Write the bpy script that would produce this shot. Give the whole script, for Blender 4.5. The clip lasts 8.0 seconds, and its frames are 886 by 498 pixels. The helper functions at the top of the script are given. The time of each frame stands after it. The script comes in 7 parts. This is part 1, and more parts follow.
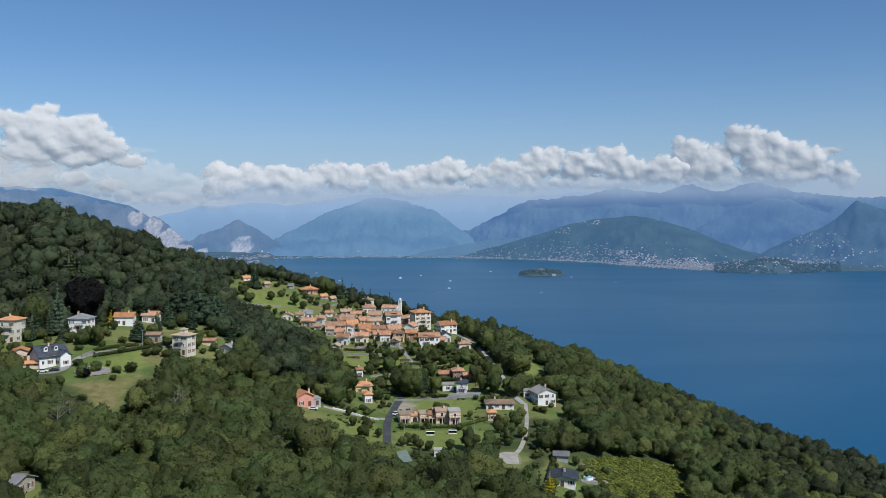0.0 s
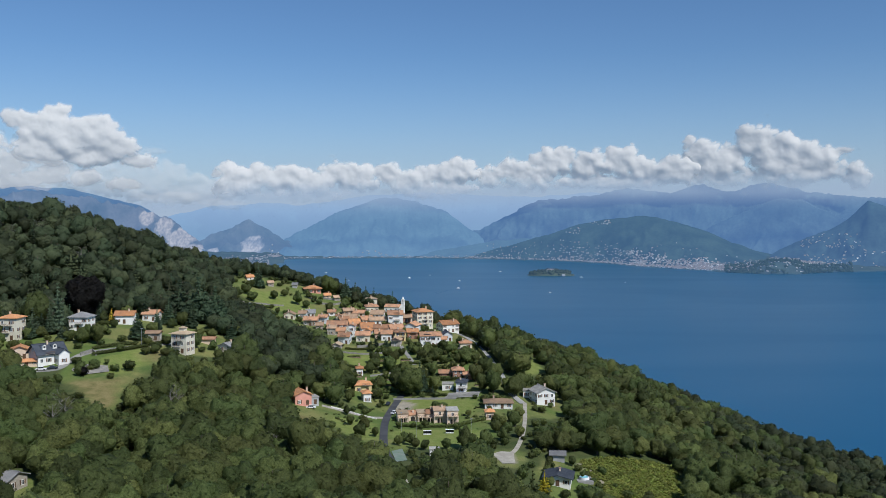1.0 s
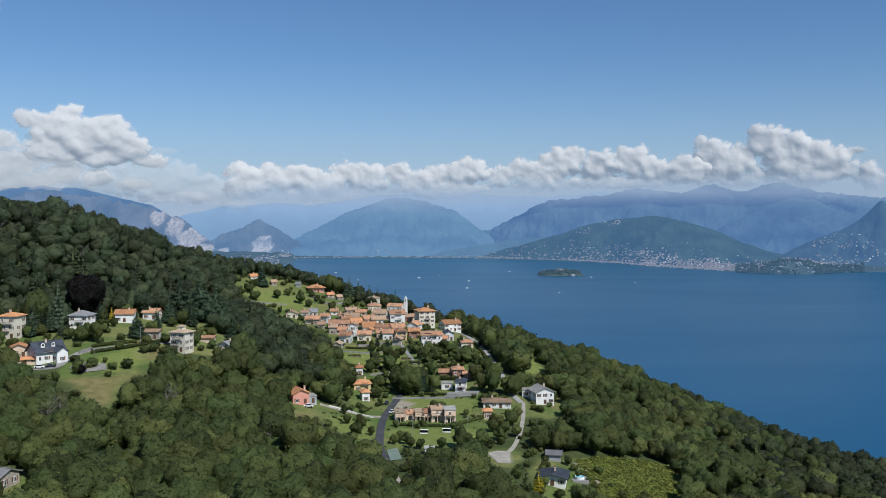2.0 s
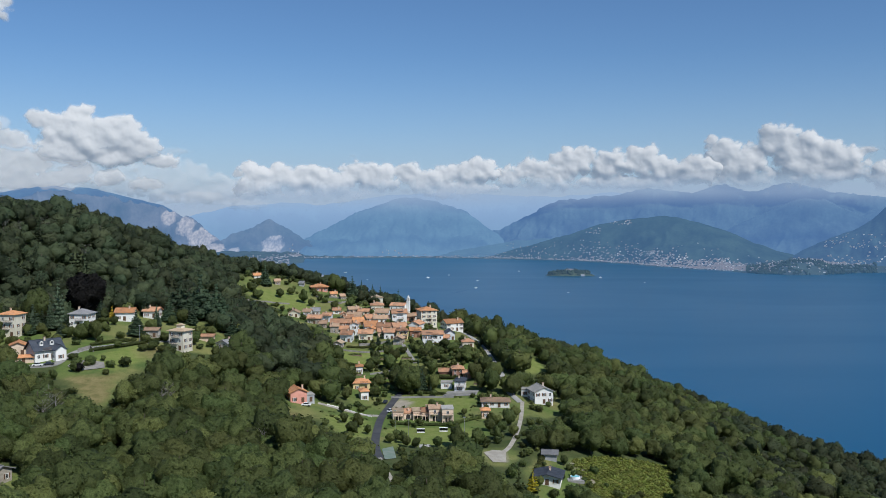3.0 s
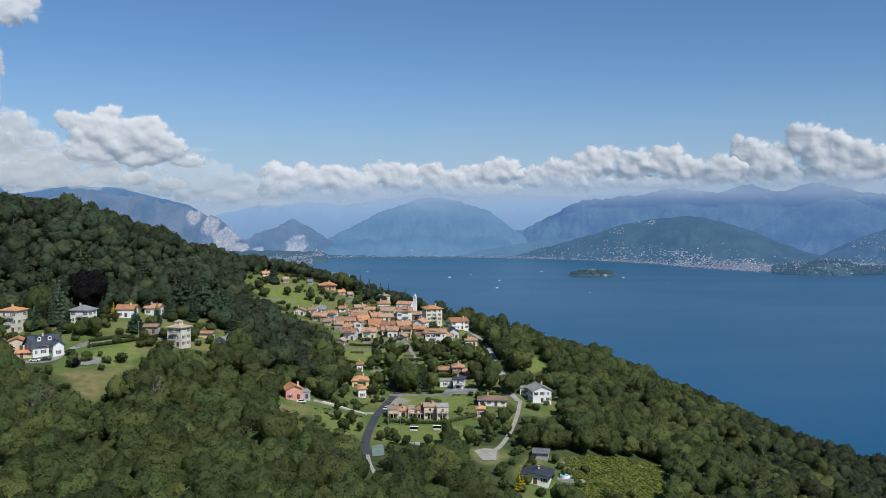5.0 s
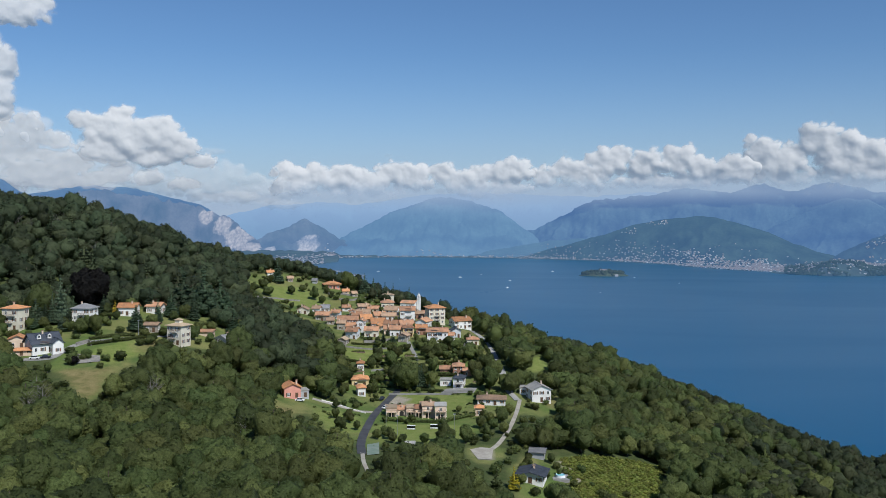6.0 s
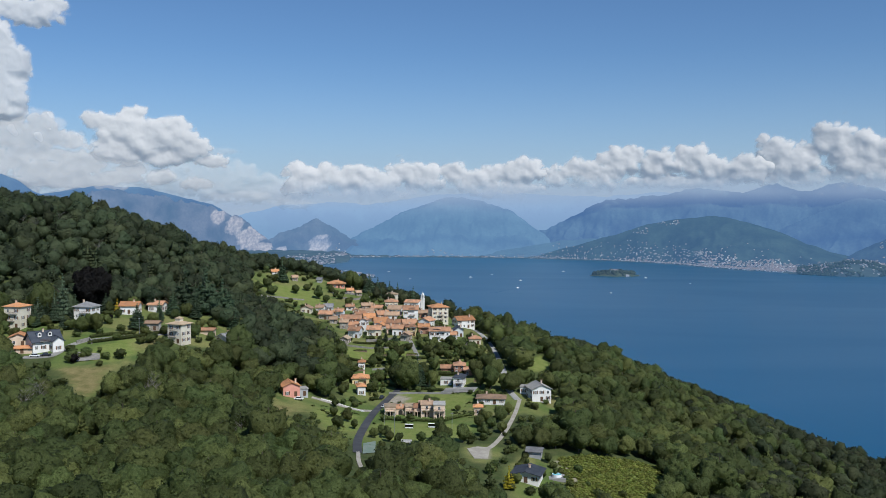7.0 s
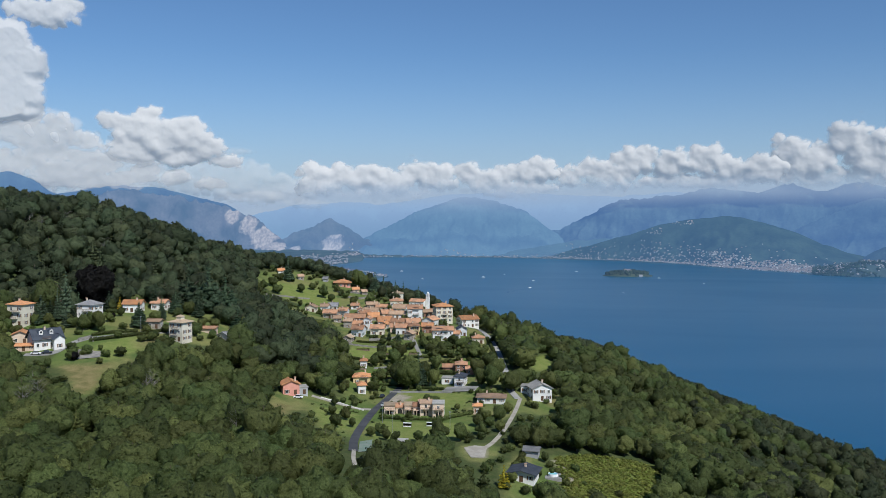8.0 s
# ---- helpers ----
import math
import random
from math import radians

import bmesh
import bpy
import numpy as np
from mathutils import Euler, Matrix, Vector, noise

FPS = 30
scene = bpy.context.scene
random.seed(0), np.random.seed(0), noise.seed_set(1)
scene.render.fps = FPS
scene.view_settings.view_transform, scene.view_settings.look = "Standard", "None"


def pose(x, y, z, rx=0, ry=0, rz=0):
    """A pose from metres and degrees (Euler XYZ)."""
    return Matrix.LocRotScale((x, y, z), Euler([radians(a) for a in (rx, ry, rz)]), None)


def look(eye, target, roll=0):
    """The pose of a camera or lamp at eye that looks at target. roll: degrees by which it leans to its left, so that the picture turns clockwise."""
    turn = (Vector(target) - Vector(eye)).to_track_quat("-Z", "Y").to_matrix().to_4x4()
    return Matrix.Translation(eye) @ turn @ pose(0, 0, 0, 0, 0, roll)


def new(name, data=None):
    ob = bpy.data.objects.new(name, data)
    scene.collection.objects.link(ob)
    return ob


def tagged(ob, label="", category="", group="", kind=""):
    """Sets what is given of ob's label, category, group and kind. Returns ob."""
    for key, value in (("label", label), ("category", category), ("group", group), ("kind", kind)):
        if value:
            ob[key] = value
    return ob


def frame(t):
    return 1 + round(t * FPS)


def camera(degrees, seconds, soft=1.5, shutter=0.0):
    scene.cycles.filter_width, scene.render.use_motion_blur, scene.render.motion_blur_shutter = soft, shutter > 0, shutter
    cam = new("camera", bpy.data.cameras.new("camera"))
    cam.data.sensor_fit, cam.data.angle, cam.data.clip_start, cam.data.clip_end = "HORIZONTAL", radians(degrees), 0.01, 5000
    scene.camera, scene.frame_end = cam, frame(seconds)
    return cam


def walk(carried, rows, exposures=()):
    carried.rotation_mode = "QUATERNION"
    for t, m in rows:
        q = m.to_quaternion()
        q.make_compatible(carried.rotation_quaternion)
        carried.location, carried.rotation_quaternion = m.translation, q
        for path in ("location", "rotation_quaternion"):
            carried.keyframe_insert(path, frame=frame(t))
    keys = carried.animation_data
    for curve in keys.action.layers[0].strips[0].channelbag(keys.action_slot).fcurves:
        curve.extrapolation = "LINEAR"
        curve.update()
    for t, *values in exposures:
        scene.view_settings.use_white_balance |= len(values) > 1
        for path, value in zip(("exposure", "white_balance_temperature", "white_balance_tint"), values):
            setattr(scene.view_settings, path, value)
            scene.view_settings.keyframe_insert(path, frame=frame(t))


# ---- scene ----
FOV = 53.4
cam = camera(FOV, 8.0, soft=0.8)

# seconds, eye, heading to the left of +y, pitch, lean
WALK = [
    (0.0, -24.56, -1.94, 217.19, -2.991, -2.245, 0.056),
    (0.5, -21.80, -1.77, 216.95, -2.652, -2.244, 0.069),
    (1.0, -18.75, -1.57, 216.67, -2.279, -2.242, 0.083),
    (1.5, -15.38, -1.33, 216.37, -1.871, -2.241, 0.099),
    (3.0, -6.88, -0.64, 215.61, -0.843, -2.239, 0.138),
    (3.5, -2.48, -0.24, 215.22, -0.305, -2.239, 0.157),
    (4.0, 0.40, 0.04, 214.96, 0.049, -2.239, 0.170),
    (4.5, 3.43, 0.35, 214.70, 0.428, -2.240, 0.184),
    (6.0, 12.87, 1.39, 213.86, 1.644, -2.242, 0.226),
    (6.5, 15.90, 1.75, 213.59, 2.049, -2.243, 0.240),
    (7.0, 18.75, 2.10, 213.34, 2.439, -2.244, 0.252),
    (7.5, 22.39, 2.57, 213.02, 2.947, -2.246, 0.268),
    (8.0, 25.43, 2.97, 212.76, 3.384, -2.248, 0.282),
]
walk(cam, [(t, pose(x, y, z, 90 + p, 0, h) @ pose(0, 0, 0, 0, 0, r)) for t, x, y, z, h, p, r in WALK], [(0, 0.0, 5500, 8), (8, 0.0, 5500, 8)])

# ---- world and sun ----
SUN_AZ, SUN_EL = 143.0, 48.0      # degrees clockwise from +y, degrees up
world = bpy.data.worlds.new("sky")
scene.world = world
world.use_nodes = True
wn = world.node_tree.nodes
sky = wn.new("ShaderNodeTexSky")
sky.sky_type = "NISHITA"
sky.sun_disc = False
sky.sun_elevation, sky.sun_rotation = radians(SUN_EL), radians(SUN_AZ)
sky.altitude, sky.air_density, sky.dust_density, sky.ozone_density = 300, 1.0, 0.0, 5.0
world.node_tree.links.new(sky.outputs[0], wn["Background"].inputs[0])
wn["Background"].inputs[1].default_value = 0.077
sun = new("sun", bpy.data.lights.new("sun", "SUN"))
sun.data.energy, sun.data.angle, sun.data.color = 4.4, radians(0.53), (1.0, 0.89, 0.74)
_a, _e = radians(SUN_AZ), radians(SUN_EL)
sun.matrix_world = look((math.sin(_a) * math.cos(_e) * 300, math.cos(_a) * math.cos(_e) * 300, math.sin(_e) * 300 + 400), (0, 0, 400))


# ---- materials ----
def material(name, base, rough=0.8, second=None, scale=1.0, detail=4.0, fine=0.0, bump=0.0, metal=0.0, vary=0.0, glow=None, specular=0.3):
    """A surface of two colours mixed by broad noise, with fine grain, relief and a little change from piece to piece."""
    m = bpy.data.materials.new(name)
    m.use_nodes = True
    nt = m.node_tree
    n, link = nt.nodes, nt.links.new
    b = n["Principled BSDF"]
    b.inputs["Roughness"].default_value, b.inputs["Metallic"].default_value = rough, metal
    b.inputs["Specular IOR Level"].default_value = specular
    tc = n.new("ShaderNodeTexCoord")
    broad = n.new("ShaderNodeTexNoise")
    broad.inputs["Scale"].default_value, broad.inputs["Detail"].default_value = scale, detail
    link(tc.outputs["Object"], broad.inputs["Vector"])
    ramp = n.new("ShaderNodeValToRGB")
    ramp.color_ramp.elements[0].position, ramp.color_ramp.elements[1].position = 0.36, 0.64
    ramp.color_ramp.elements[0].color = (*base, 1)
    ramp.color_ramp.elements[1].color = (*(second or [min(1, c * 1.15) for c in base]), 1)
    link(broad.outputs["Fac"], ramp.inputs["Fac"])
    out = ramp.outputs["Color"]
    grain = n.new("ShaderNodeTexNoise")
    grain.inputs["Scale"].default_value, grain.inputs["Detail"].default_value = scale * 9, 6
    link(tc.outputs["Object"], grain.inputs["Vector"])
    if fine or vary:
        hsv = n.new("ShaderNodeHueSaturation")
        span = n.new("ShaderNodeMapRange")
        span.inputs["To Min"].default_value, span.inputs["To Max"].default_value = 1 - fine, 1 + fine
        link(grain.outputs["Fac"], span.inputs["Value"])
        value = span.outputs["Result"]
        if vary:
            info = n.new("ShaderNodeObjectInfo")
            v2 = n.new("ShaderNodeMapRange")
            v2.inputs["To Min"].default_value, v2.inputs["To Max"].default_value = 1 - vary, 1 + vary
            link(info.outputs["Random"], v2.inputs["Value"])
            mul = n.new("ShaderNodeMath")
            mul.operation = "MULTIPLY"
            link(value, mul.inputs[0]), link(v2.outputs["Result"], mul.inputs[1])
            value = mul.outputs[0]
        link(value, hsv.inputs["Value"]), link(out, hsv.inputs["Color"])
        out = hsv.outputs["Color"]
    link(out, b.inputs["Base Color"])
    if bump:
        bm_ = n.new("ShaderNodeBump")
        bm_.inputs["Strength"].default_value, bm_.inputs["Distance"].default_value = bump, 0.3
        link(grain.outputs["Fac"], bm_.inputs["Height"])
        link(bm_.outputs["Normal"], b.inputs["Normal"])
    if glow:
        b.inputs["Emission Color"].default_value, b.inputs["Emission Strength"].default_value = (*glow, 1), 1.0
    return m


def leaf_material(name, dark, light, warm, rough=0.6, depth=1.0):
    """Leaves: from clump to clump between dark and light green, from tree to tree towards a warmer, a bluer, a darker or a lighter green."""
    m = bpy.data.materials.new(name)
    m.use_nodes = True
    n, link = m.node_tree.nodes, m.node_tree.links.new
    b = n["Principled BSDF"]
    b.inputs["Roughness"].default_value, b.inputs["Specular IOR Level"].default_value = rough, 0.25
    geo, info, att = n.new("ShaderNodeNewGeometry"), n.new("ShaderNodeObjectInfo"), n.new("ShaderNodeAttribute")
    att.attribute_name = "tint"
    leaf = n.new("ShaderNodeMix")
    leaf.data_type = "RGBA"
    leaf.inputs["A"].default_value, leaf.inputs["B"].default_value = (*dark, 1), (*light, 1)
    link(geo.outputs["Random Per Island"], leaf.inputs["Factor"])
    add, wrap = n.new("ShaderNodeMath"), n.new("ShaderNodeMath")
    wrap.operation = "FRACT"
    link(info.outputs["Random"], add.inputs[0]), link(att.outputs["Fac"], add.inputs[1])
    link(add.outputs[0], wrap.inputs[0])
    power = n.new("ShaderNodeMath")
    power.operation = "POWER"
    power.inputs[1].default_value = 1.7
    link(wrap.outputs[0], power.inputs[0])
    tree = n.new("ShaderNodeMix")
    tree.data_type = "RGBA"
    tree.inputs["B"].default_value = (*warm, 1)
    link(power.outputs[0], tree.inputs["Factor"])
    link(leaf.outputs["Result"], tree.inputs["A"])
    hue = n.new("ShaderNodeHueSaturation")
    span = n.new("ShaderNodeMapRange")
    span.inputs["To Min"].default_value, span.inputs["To Max"].default_value = 0.62, 1.34
    second = n.new("ShaderNodeMath")
    second.operation = "MULTIPLY"
    second.inputs[1].default_value = 7.3
    frac = n.new("ShaderNodeMath")
    frac.operation = "FRACT"
    link(wrap.outputs[0], second.inputs[0]), link(second.outputs[0], frac.inputs[0])
    link(frac.outputs[0], span.inputs["Value"]), link(span.outputs["Result"], hue.inputs["Value"])
    link(tree.outputs["Result"], hue.inputs["Color"])
    third, frac3, turn = n.new("ShaderNodeMath"), n.new("ShaderNodeMath"), n.new("ShaderNodeMapRange")
    third.operation, frac3.operation = "MULTIPLY", "FRACT"
    third.inputs[1].default_value = 3.7
    turn.inputs["To Min"].default_value, turn.inputs["To Max"].default_value = 0.490, 0.512
    link(wrap.outputs[0], third.inputs[0]), link(third.outputs[0], frac3.inputs[0])
    link(frac3.outputs[0], turn.inputs["Value"]), link(turn.outputs["Result"], hue.inputs["Hue"])
    link(hue.outputs["Color"], b.inputs["Base Color"])
    tc, speck, dapple, tone = n.new("ShaderNodeTexCoord"), n.new("ShaderNodeTexNoise"), n.new("ShaderNodeMapRange"), n.new("ShaderNodeHueSaturation")
    speck.inputs["Scale"].default_value, speck.inputs["Detail"].default_value, speck.inputs["Roughness"].default_value = 1.7, 4, 0.7
    link(tc.outputs["Object"], speck.inputs["Vector"])
    dapple.inputs["From Min"].default_value, dapple.inputs["From Max"].default_value = 0.3, 0.7
    dapple.inputs["To Min"].default_value, dapple.inputs["To Max"].default_value = 0.5, 1.5
    link(speck.outputs["Fac"], dapple.inputs["Value"]), link(dapple.outputs["Result"], tone.inputs["Value"])
    link(hue.outputs["Color"], tone.inputs["Color"]), link(tone.outputs["Color"], b.inputs["Base Color"])
    hue = tone
    relief = n.new("ShaderNodeBump")
    relief.inputs["Strength"].default_value, relief.inputs["Distance"].default_value = 0.5, depth
    link(speck.outputs["Fac"], relief.inputs["Height"]), link(relief.outputs["Normal"], b.inputs["Normal"])
    thin, both = n.new("ShaderNodeBsdfTranslucent"), n.new("ShaderNodeMixShader")
    both.inputs[0].default_value = 0.5
    link(hue.outputs["Color"], thin.inputs["Color"])
    link(b.outputs[0], both.inputs[1]), link(thin.outputs[0], both.inputs[2])
    link(both.outputs[0], n["Material Output"].inputs["Surface"])
    return m


def water_material():
    m = bpy.data.materials.new("lake_water")
    m.use_nodes = True
    n, link = m.node_tree.nodes, m.node_tree.links.new
    b = n["Principled BSDF"]
    b.inputs["Base Color"].default_value = (0.0072, 0.080, 0.170, 1)
    b.inputs["IOR"].default_value, b.inputs["Specular IOR Level"].default_value = 1.33, 0.6
    tc = n.new("ShaderNodeTexCoord")
    stretch = n.new("ShaderNodeMapping")
    stretch.inputs["Scale"].default_value = (0.0011, 0.0030, 1)
    stretch.inputs["Rotation"].default_value = (0, 0, 0.35)
    link(tc.outputs["Object"], stretch.inputs["Vector"])
    streak = n.new("ShaderNodeTexNoise")
    streak.inputs["Scale"].default_value, streak.inputs["Detail"].default_value = 1.0, 3
    streak.inputs["Distortion"].default_value = 0.6
    link(stretch.outputs["Vector"], streak.inputs["Vector"])
    span = n.new("ShaderNodeMapRange")
    span.inputs["From Min"].default_value, span.inputs["From Max"].default_value = 0.35, 0.7
    span.inputs["To Min"].default_value, span.inputs["To Max"].default_value = 0.33, 0.29
    link(streak.outputs["Fac"], span.inputs["Value"]), link(span.outputs["Result"], b.inputs["Roughness"])
    ripple = n.new("ShaderNodeTexNoise")
    ripple.inputs["Scale"].default_value, ripple.inputs["Detail"].default_value = 0.35, 3
    link(tc.outputs["Object"], ripple.inputs["Vector"])
    bp = n.new("ShaderNodeBump")
    bp.inputs["Strength"].default_value, bp.inputs["Distance"].default_value = 0.004, 0.4
    link(ripple.outputs["Fac"], bp.inputs["Height"]), link(bp.outputs["Normal"], b.inputs["Normal"])
    return m


def cloud_material(name, white_, glow):
    """White cloud, thinning out by its own cover."""
    m = bpy.data.materials.new(name)
    m.use_nodes = True
    n, link = m.node_tree.nodes, m.node_tree.links.new
    n.remove(n["Principled BSDF"])
    white, through_light, both = n.new("ShaderNodeBsdfDiffuse"), n.new("ShaderNodeEmission"), n.new("ShaderNodeAddShader")
    white.inputs["Color"].default_value = (*white_, 1)
    # emission added in place of light scattered inside cloud and haze
    through_light.inputs["Color"].default_value, through_light.inputs["Strength"].default_value = (*glow, 1), 1.0
    link(white.outputs[0], both.inputs[0]), link(through_light.outputs[0], both.inputs[1])
    clear, mix, att = n.new("ShaderNodeBsdfTransparent"), n.new("ShaderNodeMixShader"), n.new("ShaderNodeAttribute")
    att.attribute_name = "cover"
    link(att.outputs["Fac"], mix.inputs[0]), link(clear.outputs[0], mix.inputs[1]), link(both.outputs[0], mix.inputs[2])
    link(mix.outputs[0], n["Material Output"].inputs["Surface"])
    return m


def ground_material():
    """Meadow grass, with mown lawn, dry grass and leaf litter where the land's covers say so."""
    m = bpy.data.materials.new("hillside_ground")
    m.use_nodes = True
    n, link = m.node_tree.nodes, m.node_tree.links.new
    b = n["Principled BSDF"]
    b.inputs["Roughness"].default_value, b.inputs["Specular IOR Level"].default_value = 0.95, 0.15
    tc = n.new("ShaderNodeTexCoord")

    def noise_node(scale, detail):
        t = n.new("ShaderNodeTexNoise")
        t.inputs["Scale"].default_value, t.inputs["Detail"].default_value = scale, detail
        link(tc.outputs["Object"], t.inputs["Vector"])
        return t

    def mix(fac, one, two):
        x = n.new("ShaderNodeMix")
        x.data_type = "RGBA"
        link(fac, x.inputs["Factor"])
        for s, k in (("A", one), ("B", two)):
            if isinstance(k, tuple):
                x.inputs[s].default_value = (*k, 1)
            else:
                link(k, x.inputs[s])
        return x.outputs["Result"]

    def span(value, lo, hi):
        s = n.new("ShaderNodeMapRange")
        s.inputs["From Min"].default_value, s.inputs["From Max"].default_value = lo, hi
        link(value, s.inputs["Value"])
        return s.outputs["Result"]

    broad_, mid_, fine_ = noise_node(0.035, 6), noise_node(0.25, 6), noise_node(2.2, 5)
    patchy = span(broad_.outputs["Fac"], 0.38, 0.62)
    tuft = span(mid_.outputs["Fac"], 0.35, 0.65)
    worn = noise_node(0.09, 7)
    col = mix(patchy, (0.105, 0.148, 0.036), (0.190, 0.190, 0.066))
    col = mix(span(worn.outputs["Fac"], 0.5, 0.7), col, (0.080, 0.118, 0.032))
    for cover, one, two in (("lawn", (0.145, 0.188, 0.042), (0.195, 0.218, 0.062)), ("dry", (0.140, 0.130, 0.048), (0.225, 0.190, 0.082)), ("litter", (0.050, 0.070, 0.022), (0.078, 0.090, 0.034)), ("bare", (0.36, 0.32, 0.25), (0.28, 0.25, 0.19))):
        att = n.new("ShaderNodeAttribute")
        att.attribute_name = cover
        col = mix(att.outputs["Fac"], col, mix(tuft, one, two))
    hsv = n.new("ShaderNodeHueSaturation")
    grain = n.new("ShaderNodeMapRange")
    grain.inputs["To Min"].default_value, grain.inputs["To Max"].default_value = 0.55, 1.45
    link(fine_.outputs["Fac"], grain.inputs["Value"]), link(grain.outputs["Result"], hsv.inputs["Value"])
    link(col, hsv.inputs["Color"]), link(hsv.outputs["Color"], b.inputs["Base Color"])
    bp = n.new("ShaderNodeBump")
    bp.inputs["Strength"].default_value, bp.inputs["Distance"].default_value = 0.7, 0.4
    link(mid_.outputs["Fac"], bp.inputs["Height"]), link(bp.outputs["Normal"], b.inputs["Normal"])
    return m


GROUND = ground_material()
ASPHALT = material("asphalt", (0.05, 0.052, 0.058), 0.85, (0.075, 0.076, 0.08), 0.2, 4, 0.15)
GRAVEL = material("pale_gravel", (0.40, 0.37, 0.31), 0.95, (0.31, 0.285, 0.24), 0.3, 5, 0.2, 0.3)
CONCRETE = material("concrete", (0.30, 0.29, 0.27), 0.9, (0.23, 0.225, 0.21), 0.3, 5, 0.15, 0.2)
STONE = material("dry_stone", (0.30, 0.28, 0.25), 0.95, (0.2, 0.19, 0.17), 0.6, 5, 0.35, 0.5)
WATER = water_material()
CLOUD = cloud_material("cloud_vapour", (0.425, 0.402, 0.366), (0.180, 0.192, 0.208))
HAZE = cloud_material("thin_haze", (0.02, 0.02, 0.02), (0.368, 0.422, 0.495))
LEAF = leaf_material("broad_leaves", (0.077, 0.107, 0.032), (0.106, 0.135, 0.040), (0.146, 0.163, 0.047))
# darker leaves for the hill wood, with its deeper shade put into the colour
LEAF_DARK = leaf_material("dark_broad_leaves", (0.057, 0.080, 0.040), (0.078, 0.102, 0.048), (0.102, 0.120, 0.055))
# a darker tone of the broad leaves, for the slope towards the lake
LEAF_SLOPE = leaf_material("darker_slope_leaves", (0.047, 0.065, 0.030), (0.065, 0.082, 0.036), (0.085, 0.095, 0.041))
NEEDLE = leaf_material("conifer_needles", (0.072, 0.115, 0.060), (0.106, 0.151, 0.079), (0.126, 0.168, 0.098))
PURPLE = leaf_material("copper_beech_leaves", (0.008, 0.008, 0.007), (0.018, 0.015, 0.013), (0.016, 0.014, 0.012))
YELLOW = leaf_material("yellow_leaves", (0.44, 0.36, 0.03), (0.56, 0.46, 0.04), (0.5, 0.44, 0.04), depth=0.3)
BARK = material("bark", (0.10, 0.075, 0.055), 0.95, (0.16, 0.13, 0.10), 0.8, 5, 0.3, 0.6)
DEAD = material("bare_branches", (0.26, 0.24, 0.21), 0.95, (0.18, 0.165, 0.145), 0.8, 5, 0.3, 0.4)
WALLS = {
    "white": material("white_render", (0.84, 0.82, 0.78), 0.85, (0.74, 0.72, 0.68), 0.25, 5, 0.06, 0.05, vary=0.06),
    "cream": material("cream_render", (0.76, 0.71, 0.58), 0.85, (0.64, 0.58, 0.45), 0.25, 5, 0.07, 0.05, vary=0.06),
    "yellow": material("yellow_render", (0.72, 0.58, 0.30), 0.85, (0.64, 0.50, 0.26), 0.25, 5, 0.07, 0.05),
    "pink": material("salmon_render", (0.70, 0.34, 0.26), 0.85, (0.62, 0.29, 0.22), 0.25, 5, 0.07, 0.05),
    "peach": material("peach_render", (0.72, 0.57, 0.43), 0.85, (0.61, 0.48, 0.36), 0.25, 5, 0.08, 0.05),
    "grey": material("grey_render", (0.45, 0.45, 0.45), 0.85, (0.36, 0.36, 0.37), 0.25, 5, 0.08, 0.05, vary=0.1),
    "blue": material("pale_blue_render", (0.66, 0.67, 0.68), 0.85, (0.58, 0.59, 0.60), 0.25, 5, 0.06, 0.05),
    "stone": material("rubble_stone", (0.40, 0.36, 0.30), 0.95, (0.28, 0.25, 0.21), 0.7, 6, 0.3, 0.5, vary=0.12),
    "brick": material("red_brick_wall", (0.36, 0.20, 0.135), 0.9, (0.29, 0.16, 0.11), 0.5, 5, 0.2, 0.2),
}


def tile_material(name, base, second):
    """Curved tiles in rows, weathered in patches."""
    m = material(name, base, 0.85, second, 0.35, 6, 0.4, vary=0.3)
    n, link = m.node_tree.nodes, m.node_tree.links.new
    tc, wave, bp = n.new("ShaderNodeTexCoord"), n.new("ShaderNodeTexWave"), n.new("ShaderNodeBump")
    wave.inputs["Scale"].default_value, wave.inputs["Distortion"].default_value = 1.1, 0.6
    bp.inputs["Strength"].default_value, bp.inputs["Distance"].default_value = 0.6, 0.12
    link(tc.outputs["Object"], wave.inputs["Vector"]), link(wave.outputs["Fac"], bp.inputs["Height"])
    link(bp.outputs["Normal"], n["Principled BSDF"].inputs["Normal"])
    return m


TILES = {
    "orange": tile_material("orange_clay_tiles", (0.58, 0.275, 0.115), (0.42, 0.215, 0.11)),
    "terracotta": tile_material("terracotta_tiles", (0.50, 0.265, 0.145), (0.33, 0.195, 0.12)),
    "brown": tile_material("brown_tiles", (0.42, 0.28, 0.175), (0.31, 0.215, 0.145)),
    "tan": tile_material("tan_tiles", (0.48, 0.37, 0.24), (0.40, 0.30, 0.20)),
    "grey": tile_material("grey_slates", (0.20, 0.20, 0.205), (0.26, 0.255, 0.25)),
    "pale": tile_material("pale_stone_slates", (0.42, 0.40, 0.36), (0.34, 0.33, 0.30)),
    "dark": tile_material("dark_blue_tiles", (0.055, 0.065, 0.085), (0.08, 0.09, 0.11)),
}
GLASS = material("window_glass", (0.03, 0.035, 0.04), 0.08, specular=0.6)
FRAME = material("white_window_frame", (0.7, 0.69, 0.66), 0.6)
SHUTTER = material("brown_shutter", (0.16, 0.09, 0.05), 0.7, vary=0.4)
SHUTTER_G = material("green_shutter", (0.06, 0.11, 0.07), 0.7, vary=0.3)
